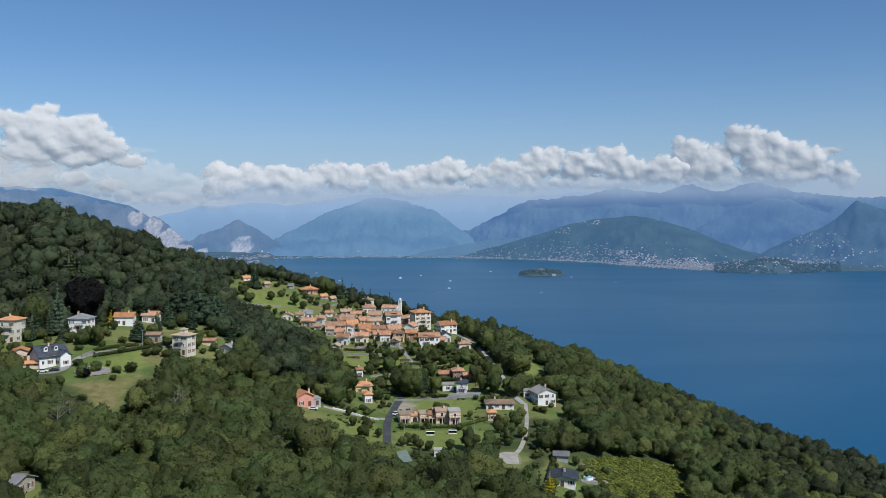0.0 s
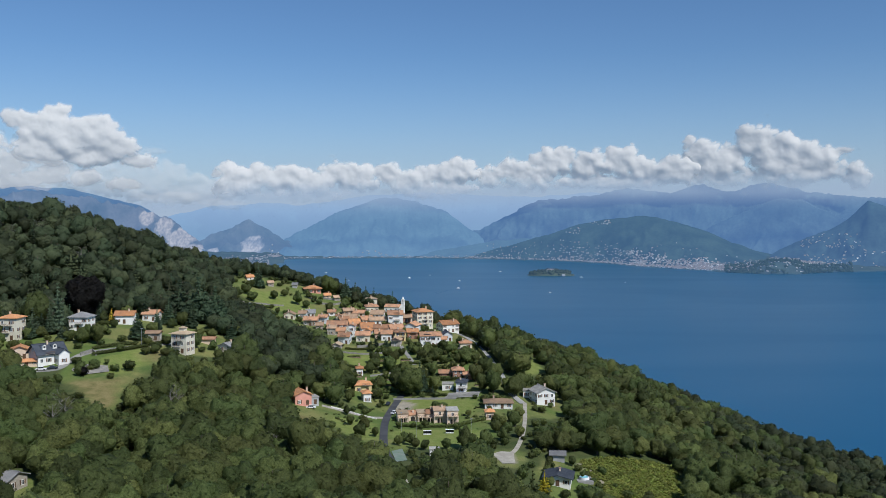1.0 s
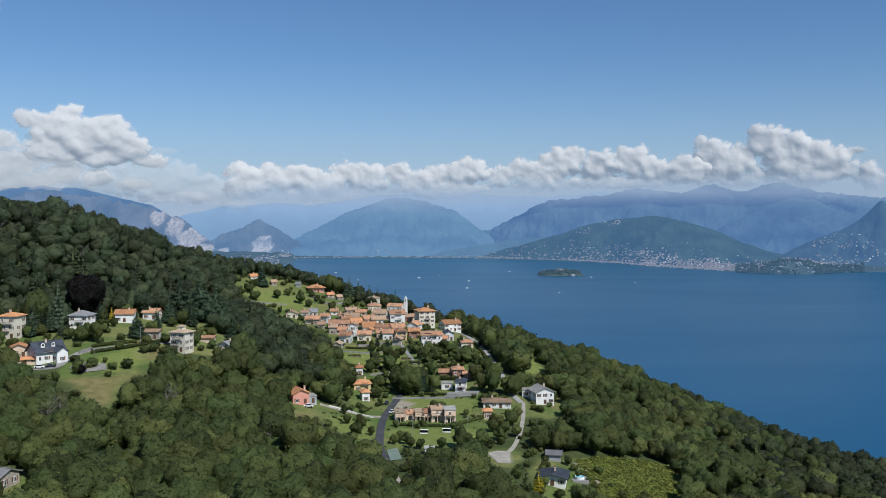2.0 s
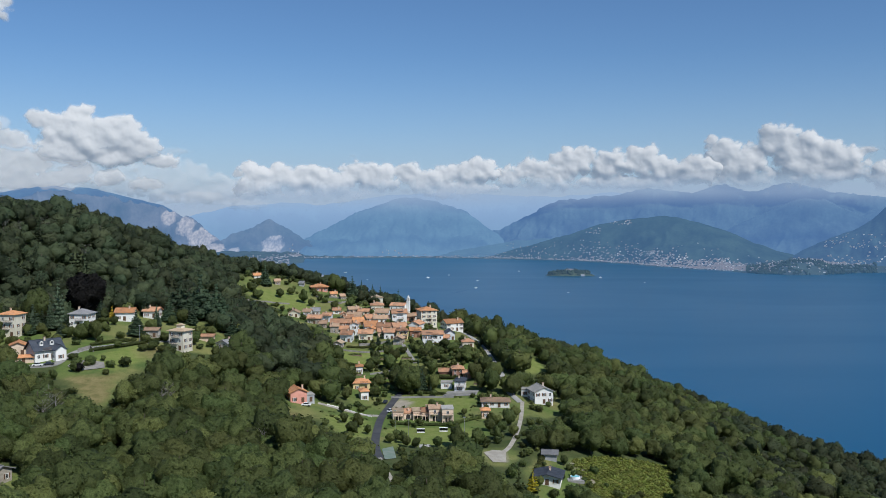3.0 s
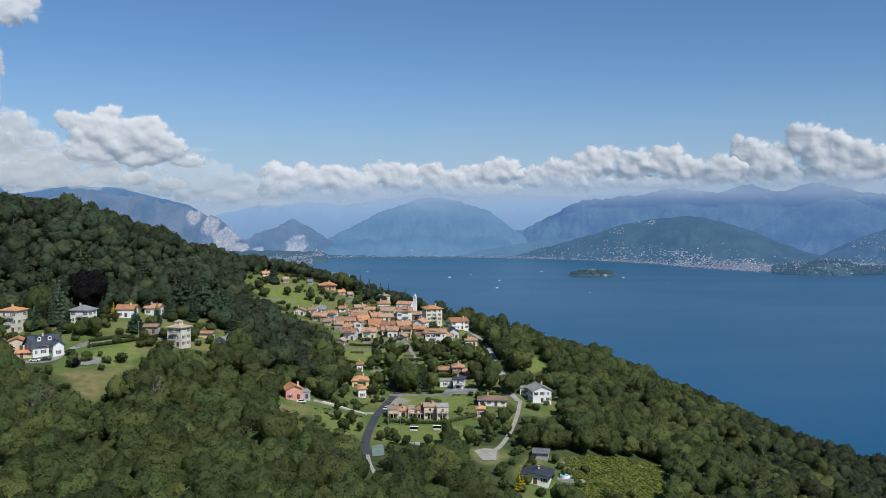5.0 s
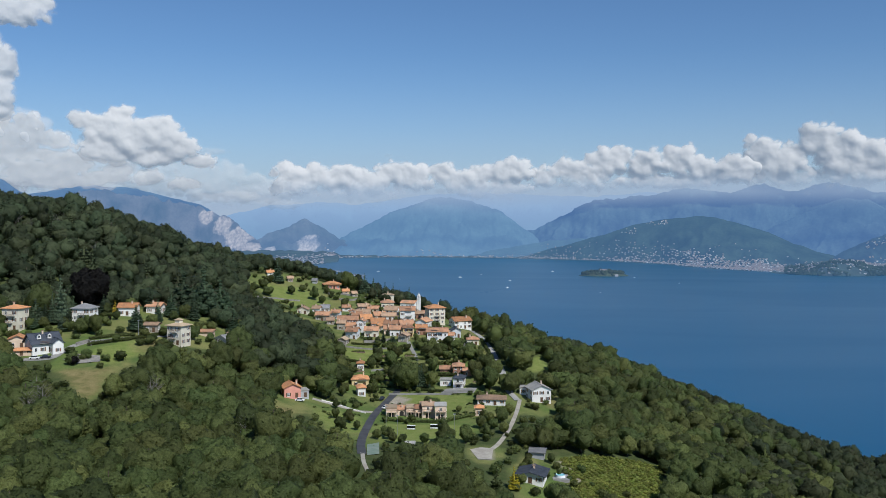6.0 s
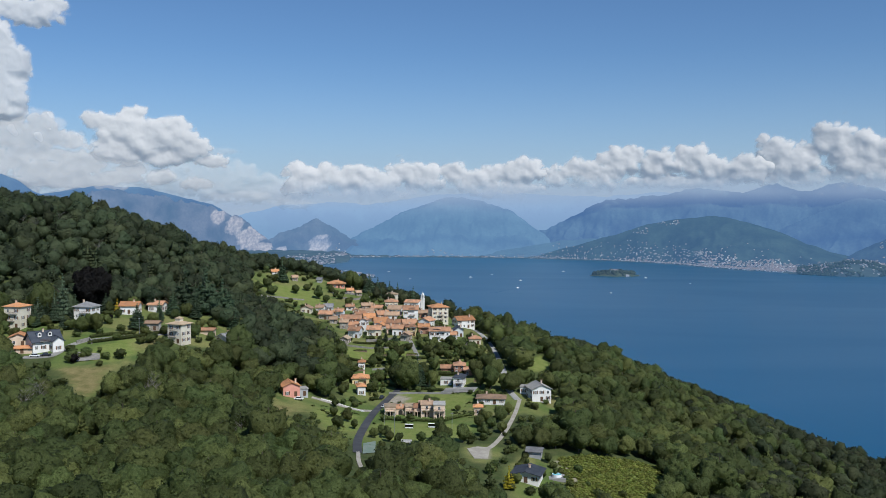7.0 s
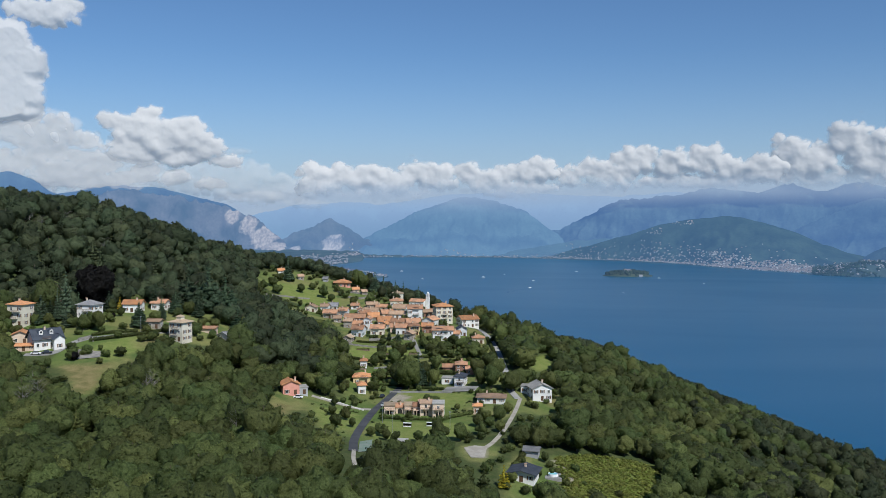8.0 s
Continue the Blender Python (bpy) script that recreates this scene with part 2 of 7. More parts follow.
WOOD = material("dark_wood", (0.14, 0.08, 0.045), 0.8, (0.1, 0.06, 0.035), 2.0, 5, 0.3)
DARK = material("shaded_opening", (0.03, 0.028, 0.025), 0.9)
WHITE = material("white_paint", (0.8, 0.8, 0.79), 0.5)
METAL = material("galvanised_metal", (0.5, 0.5, 0.5), 0.45, metal=0.8)
CAR_WHITE = material("white_car_paint", (0.75, 0.75, 0.75), 0.25)
CAR_DARK = material("dark_car_paint", (0.03, 0.035, 0.045), 0.25)
RUBBER = material("rubber", (0.02, 0.02, 0.02), 0.8)
POOL = material("pool_water", (0.25, 0.55, 0.62), 0.1)


# ---- helpers of the build ----
def fbm(x, y, seed=0, octaves=4):
    """Smooth value noise, about -1 to 1, for arrays."""
    total, amp, norm = 0.0, 1.0, 0.0
    for o in range(octaves):
        u, v = x * 2.0**o + 17.3 * o + seed * 3.7, y * 2.0**o - 9.1 * o + seed * 5.3
        iu, iv = np.floor(u), np.floor(v)
        fu, fv = u - iu, v - iv
        fu, fv = fu * fu * (3 - 2 * fu), fv * fv * (3 - 2 * fv)

        def h(a, b):
            s = np.sin(a * 127.1 + b * 311.7 + seed * 74.7) * 43758.5453
            return (s - np.floor(s)) * 2 - 1

        total = total + amp * ((h(iu, iv) * (1 - fu) + h(iu + 1, iv) * fu) * (1 - fv) + (h(iu, iv + 1) * (1 - fu) + h(iu + 1, iv + 1) * fu) * fv)
        norm, amp = norm + amp, amp * 0.5
    return total / norm


def mesh_from(name, verts, tris, mats=(), index=None, smooth=False):
    me = bpy.data.meshes.new(name)
    verts, tris = np.asarray(verts, np.float32), np.asarray(tris, np.int32)
    k = tris.shape[1]
    me.vertices.add(len(verts)), me.loops.add(tris.size), me.polygons.add(len(tris))
    me.vertices.foreach_set("co", verts.ravel())
    me.loops.foreach_set("vertex_index", tris.ravel())
    me.polygons.foreach_set("loop_start", np.arange(0, tris.size, k, dtype=np.int32))
    if index is not None:
        me.polygons.foreach_set("material_index", np.asarray(index, np.int32))
    me.polygons.foreach_set("use_smooth", np.full(len(tris), smooth))
    for m in mats:
        me.materials.append(m)
    me.update(calc_edges=True)
    return me


def part(name, bm, mat, parent=None, label="", at=None):
    """Links a bmesh, or a finished mesh, as one object under a thing."""
    if isinstance(bm, bmesh.types.BMesh):
        me = bpy.data.meshes.new(name)
        bm.to_mesh(me)
        bm.free()
        me.materials.append(mat)
    else:
        me = bm
    ob = new(name, me)
    if parent is not None:
        ob.parent = parent
    if at is not None:
        ob.matrix_local = at
    if label:
        ob["label"] = label
    return ob


def box(bm, x0, x1, y0, y1, z0, z1, bevel=0.0):
    vs = [bm.verts.new(p) for p in ((x0, y0, z0), (x1, y0, z0), (x1, y1, z0), (x0, y1, z0), (x0, y0, z1), (x1, y0, z1), (x1, y1, z1), (x0, y1, z1))]
    fs = [bm.faces.new([vs[i] for i in q]) for q in ((0, 3, 2, 1), (4, 5, 6, 7), (0, 1, 5, 4), (1, 2, 6, 5), (2, 3, 7, 6), (3, 0, 4, 7))]
    if bevel:
        bmesh.ops.bevel(bm, geom=list({e for f in fs for e in f.edges}), offset=bevel, segments=1, affect="EDGES")


def slab(bm, pts, thick):
    """A flat piece with thickness below it."""
    top = [bm.verts.new(p) for p in pts]
    low = [bm.verts.new((p[0], p[1], p[2] - thick)) for p in pts]
    bm.faces.new(top), bm.faces.new(low[::-1])
    for i in range(len(pts)):
        j = (i + 1) % len(pts)
        bm.faces.new((top[i], low[i], low[j], top[j]))


def boxes(*sizes):
    bm = bmesh.new()
    for s in sizes:
        box(bm, *s)
    return bm


# ---- the lie of the land ----
RELIEF = [
    (20, -8, 23, -1, 11, -14, -8),
    (33, 8, -6, 20, -12, 42, -19),
    (1, 9, -23, 43, -6, -2, -25),
    (-7, 49, 1, -11, -1, 30, -11),
    (22, 43, 19, 50, 58, -21, -18),
    (66, -21, 37, -30, -57, 39, -19),
    (1, -11, 63, -40, 128, -62, 7),
    (0, 34, 16, -140, 70, -86, 53),
    (49, -151, 56, 52, -87, 106, -59),
]
KNOLLS = [
    (-2, 4, -3, 7, -7, -10, 6, 1),
    (-6, 8, 0, -2, 6, 5, 11, -6),
    (-10, 7, 8, -15, 12, -10, -9, -12),
    (-12, 3, 0, -10, 11, -3, -5, -4),
    (11, 1, -14, 5, -3, 0, -5, -6),
    (2, -6, -12, 14, -11, 3, -4, -1),
    (2, 4, 16, 3, 8, 10, 5, -1),
    (8, -2, 13, -9, 10, 14, -2, 10),
    (-23, -1, 23, -8, -1, 23, -1, 1),
]
TILT = (106.4, -14.04, -7.73)
BROAD_X, BROAD_Y, BROAD_R = np.linspace(-480, 480, 7), np.linspace(-60, 1280, 9), 145.0
LOCAL_X, LOCAL_Y, LOCAL_R = np.linspace(-220, 230, 8), np.linspace(280, 850, 9), 58.0


def ground(x, y):
    """Height of the hillside above the lake, for numbers or arrays: broad swells, and knolls near the village."""
    x, y = np.asarray(x, float), np.asarray(y, float)
    cx, cy = np.clip(x, -520, 520), np.clip(y, -60, 1280)
    z = TILT[0] + TILT[1] * cx / 100 + TILT[2] * cy / 100
    for xs, ys, r, table in ((BROAD_X, BROAD_Y, BROAD_R, RELIEF), (LOCAL_X, LOCAL_Y, LOCAL_R, KNOLLS)):
        gx = [np.exp(-((cx - a) ** 2) / (2 * r * r)) for a in xs]
        for b, row in zip(ys, table):
            gy = np.exp(-((cy - b) ** 2) / (2 * r * r))
            for g, k in zip(gx, row):
                z = z + k * gy * g
    out = np.hypot(x - cx, y - cy)
    return z + 0.5 * fbm(x / 45, y / 45, 3, 2) - 0.1 * np.where(y > 1280, y - 1280, 0) - 0.02 * out


def inside(poly, x, y):
    x, y = np.asarray(x, float), np.asarray(y, float)
    hit = np.zeros(x.shape, bool)
    for (x0, y0), (x1, y1) in zip(poly, poly[1:] + poly[:1]):
        if y0 != y1:
            hit ^= ((y0 > y) != (y1 > y)) & (x < (x1 - x0) * (y - y0) / (y1 - y0) + x0)
    return hit


MEADOW = [(-162, 356), (-165, 378), (-160, 392), (-144, 404), (-130, 418), (-123, 403), (-128, 381), (-133, 366), (-131, 343), (-129, 329), (-139, 332), (-149, 349)]
GARDENS = [(-204, 394), (-212, 414), (-198, 422), (-182, 431), (-178, 444), (-166, 458), (-149, 469), (-125, 469), (-103, 447), (-106, 417), (-126, 406), (-160, 392), (-170, 364)]
VILLAGE = [(-109, 570), (-108, 594), (-90, 619), (-61, 647), (-27, 633), (6, 690), (22, 554), (25, 488), (5, 489), (-27, 493), (-54, 484), (-62, 521), (-81, 560)]
FIELDS = [(-58, 499), (-29, 525), (23, 541), (33, 469), (29, 440), (34, 434), (58, 444), (52, 418), (37, 397), (16, 360), (14, 347), (-19, 338), (-25, 320), (-29, 334), (-39, 340), (-47, 352), (-54, 373), (-55, 390), (-54, 404), (-43, 410), (-44, 435), (-39, 450), (-44, 473)]
UPPER = [(-153, 644), (-141, 688), (-109, 697), (-89, 685), (-64, 675), (-55, 653), (-74, 613), (-102, 597), (-123, 603), (-137, 612)]
FIELD = [(49, 341), (64, 351), (78, 353), (90, 353), (88, 327), (79, 310), (51, 298)]
RED_YARD = [(-71, 365), (-73, 389), (-66, 411), (-55, 401), (-55, 378), (-60, 355)]
COTTAGE = [(29, 322), (40, 346), (46, 340), (48, 320), (40, 296), (29, 289)]
GLADE = [(43, 489), (57, 523), (59, 491), (47, 471)]
YELLOW_YARD = [(-46, 407), (-50, 430), (-50, 447), (-46, 463), (-37, 468), (-32, 416)]
GRAVEL_YARD = [(11, 336), (13, 343), (25, 346), (27, 334), (22, 322), (14, 323)]
WHITE_YARD = [(36, 400), (36, 432), (52, 448), (60, 440), (60, 412), (46, 396)]
NEAR_YARD = [(-145, 270), (-137, 266), (-128, 266), (-122, 249), (-135, 247)]
HILLTOP = [(-330, 606), (-330, 622), (-304, 622), (-304, 606)]
SLOPE_YARDS = [[(145, 679), (145, 692), (157, 692), (157, 679)], [(212, 867), (212, 880), (224, 880), (224, 867)], [(240, 780), (240, 793), (252, 793), (252, 780)], [(273, 754), (273, 767), (285, 767), (285, 754)]]
OPEN = [MEADOW, GARDENS, WHITE_YARD, GRAVEL_YARD, YELLOW_YARD, VILLAGE, FIELDS, UPPER, FIELD, RED_YARD, COTTAGE, GLADE, NEAR_YARD, HILLTOP, *SLOPE_YARDS]


LAWNS = [FIELD, [(-53, 383), (-43, 390), (-33, 382), (-30, 350), (-40, 347), (-48, 361)], [(-28, 362), (-22, 376), (17, 374), (11, 346), (-19, 335)], [(-61, 500), (-45, 516), (-21, 508), (-20, 492), (-57, 478)], [(-22, 437), (5, 430), (15, 426), (11, 401), (-16, 406)],
         [(-151, 371), (-154, 389), (-142, 405), (-131, 412), (-132, 386), (-141, 369)], [(-147, 630), (-113, 657), (-93, 640), (-82, 619), (-104, 604), (-124, 607)], [(37, 492), (59, 527), (59, 491), (44, 471)]]
DRY_FIELDS = [[(-156, 354), (-137, 365), (-133, 343), (-130, 331), (-139, 333), (-148, 347)], [(-140, 400), (-129, 414), (-124, 402), (-130, 388)], [(52, 439), (59, 445), (53, 416), (50, 417)], [(56, 331), (58, 315), (50, 307), (49, 320)], [(-70, 372), (-61, 376), (-60, 355), (-66, 358)]]
BARE = [[(-25, 420), (-22, 431), (-15, 426), (-17, 413), (-23, 410)], [(14, 338), (23, 341), (22, 329), (18, 330)], [(49, 339), (53, 332), (56, 323), (54, 321), (50, 329)]]


def cover(polys, X, Y, wobble):
    """How far a kind of ground covers each place, with an uneven edge."""
    total = np.zeros(X.shape)
    for k in range(4):
        u = X + wobble * fbm(X / 11 + 7 * k, Y / 11, 60 + k, 3)
        v = Y + wobble * 1.5 * fbm(X / 11, Y / 11 + 9 * k, 70 + k, 3)
        for p in polys:
            total += 0.25 * inside(p, u, v)
    return np.clip(total, 0, 1)


def land():
    near_x = np.r_[np.arange(-520, -236, 6.0), np.arange(-236, 120, 2.5), np.arange(120, 521, 6.0)]
    near_y = np.r_[np.arange(-60, 280, 6.0), np.arange(280, 720, 2.5), np.arange(720, 1285, 6.0)]
    xs = np.r_[-4000, -2500, -1500, -900, -650, near_x, 650, 900, 1500, 2500, 4000]
    ys = np.r_[-3500, -2000, -1000, -500, -200, near_y, 1400, 1600, 1900]
    X, Y = np.meshgrid(xs, ys)
    Z = ground(X, Y)
    nx, ny = len(xs), len(ys)
    i = (np.arange(ny - 1)[:, None] * nx + np.arange(nx - 1)[None]).ravel()
    me = mesh_from("ground", np.stack([X, Y, Z], -1).reshape(-1, 3), np.stack([i, i + 1, i + nx + 1, i + nx], 1), [GROUND], smooth=True)
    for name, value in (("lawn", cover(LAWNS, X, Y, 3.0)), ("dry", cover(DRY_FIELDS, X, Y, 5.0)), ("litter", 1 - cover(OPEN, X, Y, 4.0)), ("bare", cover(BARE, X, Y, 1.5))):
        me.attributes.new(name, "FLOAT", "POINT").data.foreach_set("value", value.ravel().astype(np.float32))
    tagged(new("ground", me), "green hillside ground sloping down to the lake", "ground", kind="structure")


land()


def lake():
    bm = bmesh.new()
    box(bm, -4800, 4800, -3500, 4980, -30, 0)
    ob = part("water", bm, WATER)
    tagged(ob, "wide calm blue lake with faint ripple streaks", "lake", kind="structure")


lake()


ROAD_POINTS = []


def ribbon(name, pts, width, mat, label, lift=0.22, category="road"):
    """A road laid over the ground along a line."""
    p = np.array(pts, float)
    for _ in range(3):
        q = np.empty((2 * len(p) - 2, 2))
        q[0::2], q[1::2] = 0.75 * p[:-1] + 0.25 * p[1:], 0.25 * p[:-1] + 0.75 * p[1:]
        p = np.r_[p[:1], q, p[-1:]]
    ROAD_POINTS.extend(map(tuple, p))
    d = np.gradient(p, axis=0)
    nrm = np.stack([-d[:, 1], d[:, 0]], 1) / np.linalg.norm(d, axis=1)[:, None]
    rows = [p + nrm * width * k for k in (-0.5, -0.17, 0.17, 0.5)]
    top = [np.c_[r, ground(r[:, 0], r[:, 1]) + lift] for r in rows]
    skirt = [np.c_[rows[k], ground(rows[k][:, 0], rows[k][:, 1]) - 0.5] for k in (0, 3)]
    V = np.concatenate([skirt[0], *top, skirt[1]])
    n = len(p)
    i = np.arange(n - 1)
    F = np.concatenate([np.stack([i + k * n, i + (k + 1) * n, i + 1 + (k + 1) * n, i + 1 + k * n], 1) for k in range(5)])
    ob = new(name, mesh_from(name, V, F[:, ::-1], [mat], smooth=False))
    return tagged(ob, label, category, kind="structure")


PAVED = material("worn_pale_paving", (0.38, 0.37, 0.345), 0.9, (0.30, 0.295, 0.28), 0.3, 5, 0.15, 0.2)
LANE_FOOT = [(-19, 283), (-20, 290), (-23, 302), (-25, 316)]
ribbon("road", [(-25, 314), (-28, 334), (-29, 363), (-29, 395), (-26, 419), (-23, 435), (-21, 445)], 3.3, ASPHALT, "dark asphalt lane climbing to the village")
ribbon("road", LANE_FOOT, 1.5, GRAVEL, "pale gravel lane between trees")
ribbon("road", [(-58, 400), (-55, 400), (-47, 399), (-36, 395), (-30, 397)], 3.2, GRAVEL, "pale gravel driveway")
ribbon("road", [(15, 578), (19, 563), (27, 508), (30, 479), (32, 461), (32, 440), (37, 420)], 3.4, PAVED, "grey paved lane beside the village")
ribbon("road", [(38, 422), (35, 397), (31, 372), (26, 350), (22, 340), (17, 335)], 1.8, GRAVEL, "pale gravel track with two ruts")
ribbon("road", [(-23, 527), (-19, 508), (-15, 490)], 2.2, CONCRETE, "narrow paved lane below the houses")
ribbon("road", [(-175, 366), (-169, 367), (-164, 370), (-164, 381), (-162, 392), (-151, 401), (-131, 421)], 3.2, CONCRETE, "pale paved drive beside the villas")


def patch(name, poly, mat, label, lift=0.12, step=3.0):
    """A field of its own surface, laid over the ground."""
    xs, ys = [p[0] for p in poly], [p[1] for p in poly]
    bm = bmesh.new()
    top = bm.faces.new([bm.verts.new((x, y, 0)) for x, y in poly])
    for axis, lo, hi in ((0, min(xs), max(xs)), (1, min(ys), max(ys))):
        for k in np.arange(lo + step, hi, step):
            co, no = ((k, 0, 0), (1, 0, 0)) if axis == 0 else ((0, k, 0), (0, 1, 0))
            bmesh.ops.bisect_plane(bm, geom=bm.verts[:] + bm.edges[:] + bm.faces[:], plane_co=co, plane_no=no)
    z = ground([v.co.x for v in bm.verts], [v.co.y for v in bm.verts])
    for v, h in zip(bm.verts, z):
        v.co.z = h + lift
    for f in bm.faces:
        f.smooth = True
        if f.normal.z < 0:
            f.normal_flip()
    return tagged(part(name, bm, mat), label, "field", kind="structure")


COURT = material("worn_green_court", (0.16, 0.22, 0.17), 0.9, (0.22, 0.25, 0.21), 0.3, 5, 0.12)
patch("courtyard", [(-159, 369), (-159, 377), (-147, 378), (-144, 371), (-153, 364)], STONE, "pale paved garden terrace beside the drive", 0.3)
patch("courtyard", [(-25, 330), (-21, 336), (-19, 317), (-23, 313)], COURT, "small worn green court at the lane's foot", 0.25)
patch("gravel_yard", [(14, 338), (18, 342), (23, 342), (22, 329), (17, 327)], GRAVEL, "pale gravel parking place at the track's end", 0.2)
patch("courtyard", [(2, 441), (18, 440), (16, 431), (-1, 432)], CONCRETE, "grey paved courtyard before the white house", 0.3)


# ---- far mountains ----
SHORE_A = [(-16, 3560), (-13, 3560), (-10.6, 3600), (-9.2, 3800), (-8.2, 3990), (-8.6, 4150), (-9.5, 4250), (-7, 4330), (-3, 4380), (2, 4340), (6, 4260), (10, 4120), (12.5, 3980), (14, 3820), (16.5, 3660), (18.5, 3580), (19.6, 3480), (20.6, 3450), (22.3, 3420), (24.2, 3480), (26, 3640), (29, 3800), (34, 3850)]


def shoreline(deg):
    """Distance of the far water's edge in a direction."""
    return np.interp(deg, [p[0] for p in SHORE_A], [p[1] for p in SHORE_A])


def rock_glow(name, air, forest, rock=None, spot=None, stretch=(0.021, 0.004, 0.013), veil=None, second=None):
    """Far slopes: woods, bare rock where it is quarried, and the blue haze of the air before them painted in as
    emission.
    """
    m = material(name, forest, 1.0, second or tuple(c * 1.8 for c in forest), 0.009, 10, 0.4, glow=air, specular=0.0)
    if rock:
        n, link = m.node_tree.nodes, m.node_tree.links.new
        b = n["Principled BSDF"]
        old = b.inputs["Base Color"].links[0].from_socket
        geo = n.new("ShaderNodeNewGeometry")
        total = None
        for (cx, cy, cz), (sx, sy, sz) in spot:
            sub, mul, ln = n.new("ShaderNodeVectorMath"), n.new("ShaderNodeVectorMath"), n.new("ShaderNodeVectorMath")
            sub.operation, mul.operation, ln.operation = "SUBTRACT", "MULTIPLY", "LENGTH"
            sub.inputs[1].default_value, mul.inputs[1].default_value = (cx, cy, cz), (1 / sx, 1 / sy, 1 / sz)
            link(geo.outputs["Position"], sub.inputs[0]), link(sub.outputs[0], mul.inputs[0]), link(mul.outputs[0], ln.inputs[0])
            if total is None:
                total = ln.outputs["Value"]
            else:
                low = n.new("ShaderNodeMath")
                low.operation = "MINIMUM"
                link(total, low.inputs[0]), link(ln.outputs["Value"], low.inputs[1])
                total = low.outputs[0]
        def streaks(scale, detail):
            t, long_ = n.new("ShaderNodeTexNoise"), n.new("ShaderNodeVectorMath")
            t.inputs["Scale"].default_value, t.inputs["Detail"].default_value = scale, detail
            long_.operation = "MULTIPLY"
            long_.inputs[1].default_value = stretch
            link(geo.outputs["Position"], long_.inputs[0]), link(long_.outputs[0], t.inputs["Vector"])
            return t.outputs["Fac"]

        add = n.new("ShaderNodeMath")
        add.operation = "MULTIPLY_ADD"
        add.inputs[1].default_value = 1.5
        link(streaks(1.0, 10), add.inputs[0]), link(total, add.inputs[2])
        span = n.new("ShaderNodeMapRange")
        span.inputs["From Min"].default_value, span.inputs["From Max"].default_value = 1.66, 1.42
        link(add.outputs[0], span.inputs["Value"])
        dim = n.new("ShaderNodeValToRGB")
        dim.color_ramp.elements[0].position, dim.color_ramp.elements[1].position = 0.40, 0.60
        dim.color_ramp.elements[0].color = (*[c * 0.62 for c in rock], 1)
        dim.color_ramp.elements[1].color = (*rock, 1)
        link(streaks(3.3, 10), dim.inputs["Fac"])
        mix = n.new("ShaderNodeMix")
        mix.data_type = "RGBA"
        link(dim.outputs["Color"], mix.inputs["B"])
        link(span.outputs["Result"], mix.inputs["Factor"]), link(old, mix.inputs["A"])
        link(mix.outputs["Result"], b.inputs["Base Color"])
    # haze painted over the upper slopes: the emission pales with height
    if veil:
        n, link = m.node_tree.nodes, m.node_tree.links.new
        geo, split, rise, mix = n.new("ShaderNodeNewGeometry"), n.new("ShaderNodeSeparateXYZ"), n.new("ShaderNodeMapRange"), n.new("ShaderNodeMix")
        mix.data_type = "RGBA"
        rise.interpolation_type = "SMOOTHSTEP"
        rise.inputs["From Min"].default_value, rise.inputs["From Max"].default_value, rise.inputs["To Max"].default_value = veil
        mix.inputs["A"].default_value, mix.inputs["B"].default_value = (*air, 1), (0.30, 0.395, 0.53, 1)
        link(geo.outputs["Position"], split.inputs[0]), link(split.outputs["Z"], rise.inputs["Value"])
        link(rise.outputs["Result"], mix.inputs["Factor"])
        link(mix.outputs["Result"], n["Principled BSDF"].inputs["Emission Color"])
    return m


def bearing(deg, dist):
    return dist * math.sin(radians(deg)), dist * math.cos(radians(deg))


def mountain(name, ridge, foot, crest, mat, label, rough=1.0, seed=1, crag=0.0):
    """A range: its slope rises from a foot on the shore to a crest line of (bearing, height), cut by gullies, and falls behind it."""
    rx, rz = [r[0] for r in ridge], [r[1] for r in ridge]
    a = np.arange(rx[0], rx[-1] + 0.01, 0.075)
    h = np.interp(a, rx, rz)
    k = np.hanning(7)
    h = np.convolve(np.pad(h, 3, mode="edge"), k / k.sum(), "valid")
    h = np.maximum(h + rough * (9 * fbm(a * 1.1, a * 0 + seed, seed, 5) + (3 + crag) * fbm(a * 4, a * 0, seed + 3, 4)) * np.clip(h / 80, 0, 1), -8)
    v = np.r_[np.linspace(0, 1, 44), 1.03, 1.08]
    A, V = np.meshgrid(a, v)
    Hh = np.broadcast_to(h, A.shape)
    up = np.where(V <= 1, 0.25 * V + 0.75 * V**1.6, 1 - (V - 1) * 3)
    gully = (1 - 2.2 * np.abs(fbm(A * 0.42 + 0.9 * V, V * 2.2 - 0.25 * A, seed + 5, 5))) - 0.25
    bumpy = fbm(A * 2.2, V * 7, seed + 9, 4)
    Z = Hh * up + rough * np.sin(np.clip(V, 0, 1) * np.pi) * (34 * gully + (8 + 2 * crag) * bumpy) * np.clip(Hh / 150, 0.15, 1)
    Z = np.maximum(np.minimum(Z, np.maximum(Hh * (0.12 + V), 0) + 4), -6 + 5 * V)
    F_ = np.maximum(foot, shoreline(A) + 50)
    R = F_ + (crest - F_) * V + rough * 25 * fbm(A * 1.2, V * 2, seed + 2, 3) * (1 - V)
    X, Y = R * np.sin(np.radians(A)), R * np.cos(np.radians(A))
    nx, ny = len(a), len(v)
    i = (np.arange(ny - 1)[:, None] * nx + np.arange(nx - 1)[None]).ravel()
    me = mesh_from(name, np.stack([X, Y, Z], -1).reshape(-1, 3), np.stack([i, i + 1, i + nx + 1, i + nx], 1), [mat], smooth=True)
    return tagged(new(name, me), label, "mountain", kind="structure")


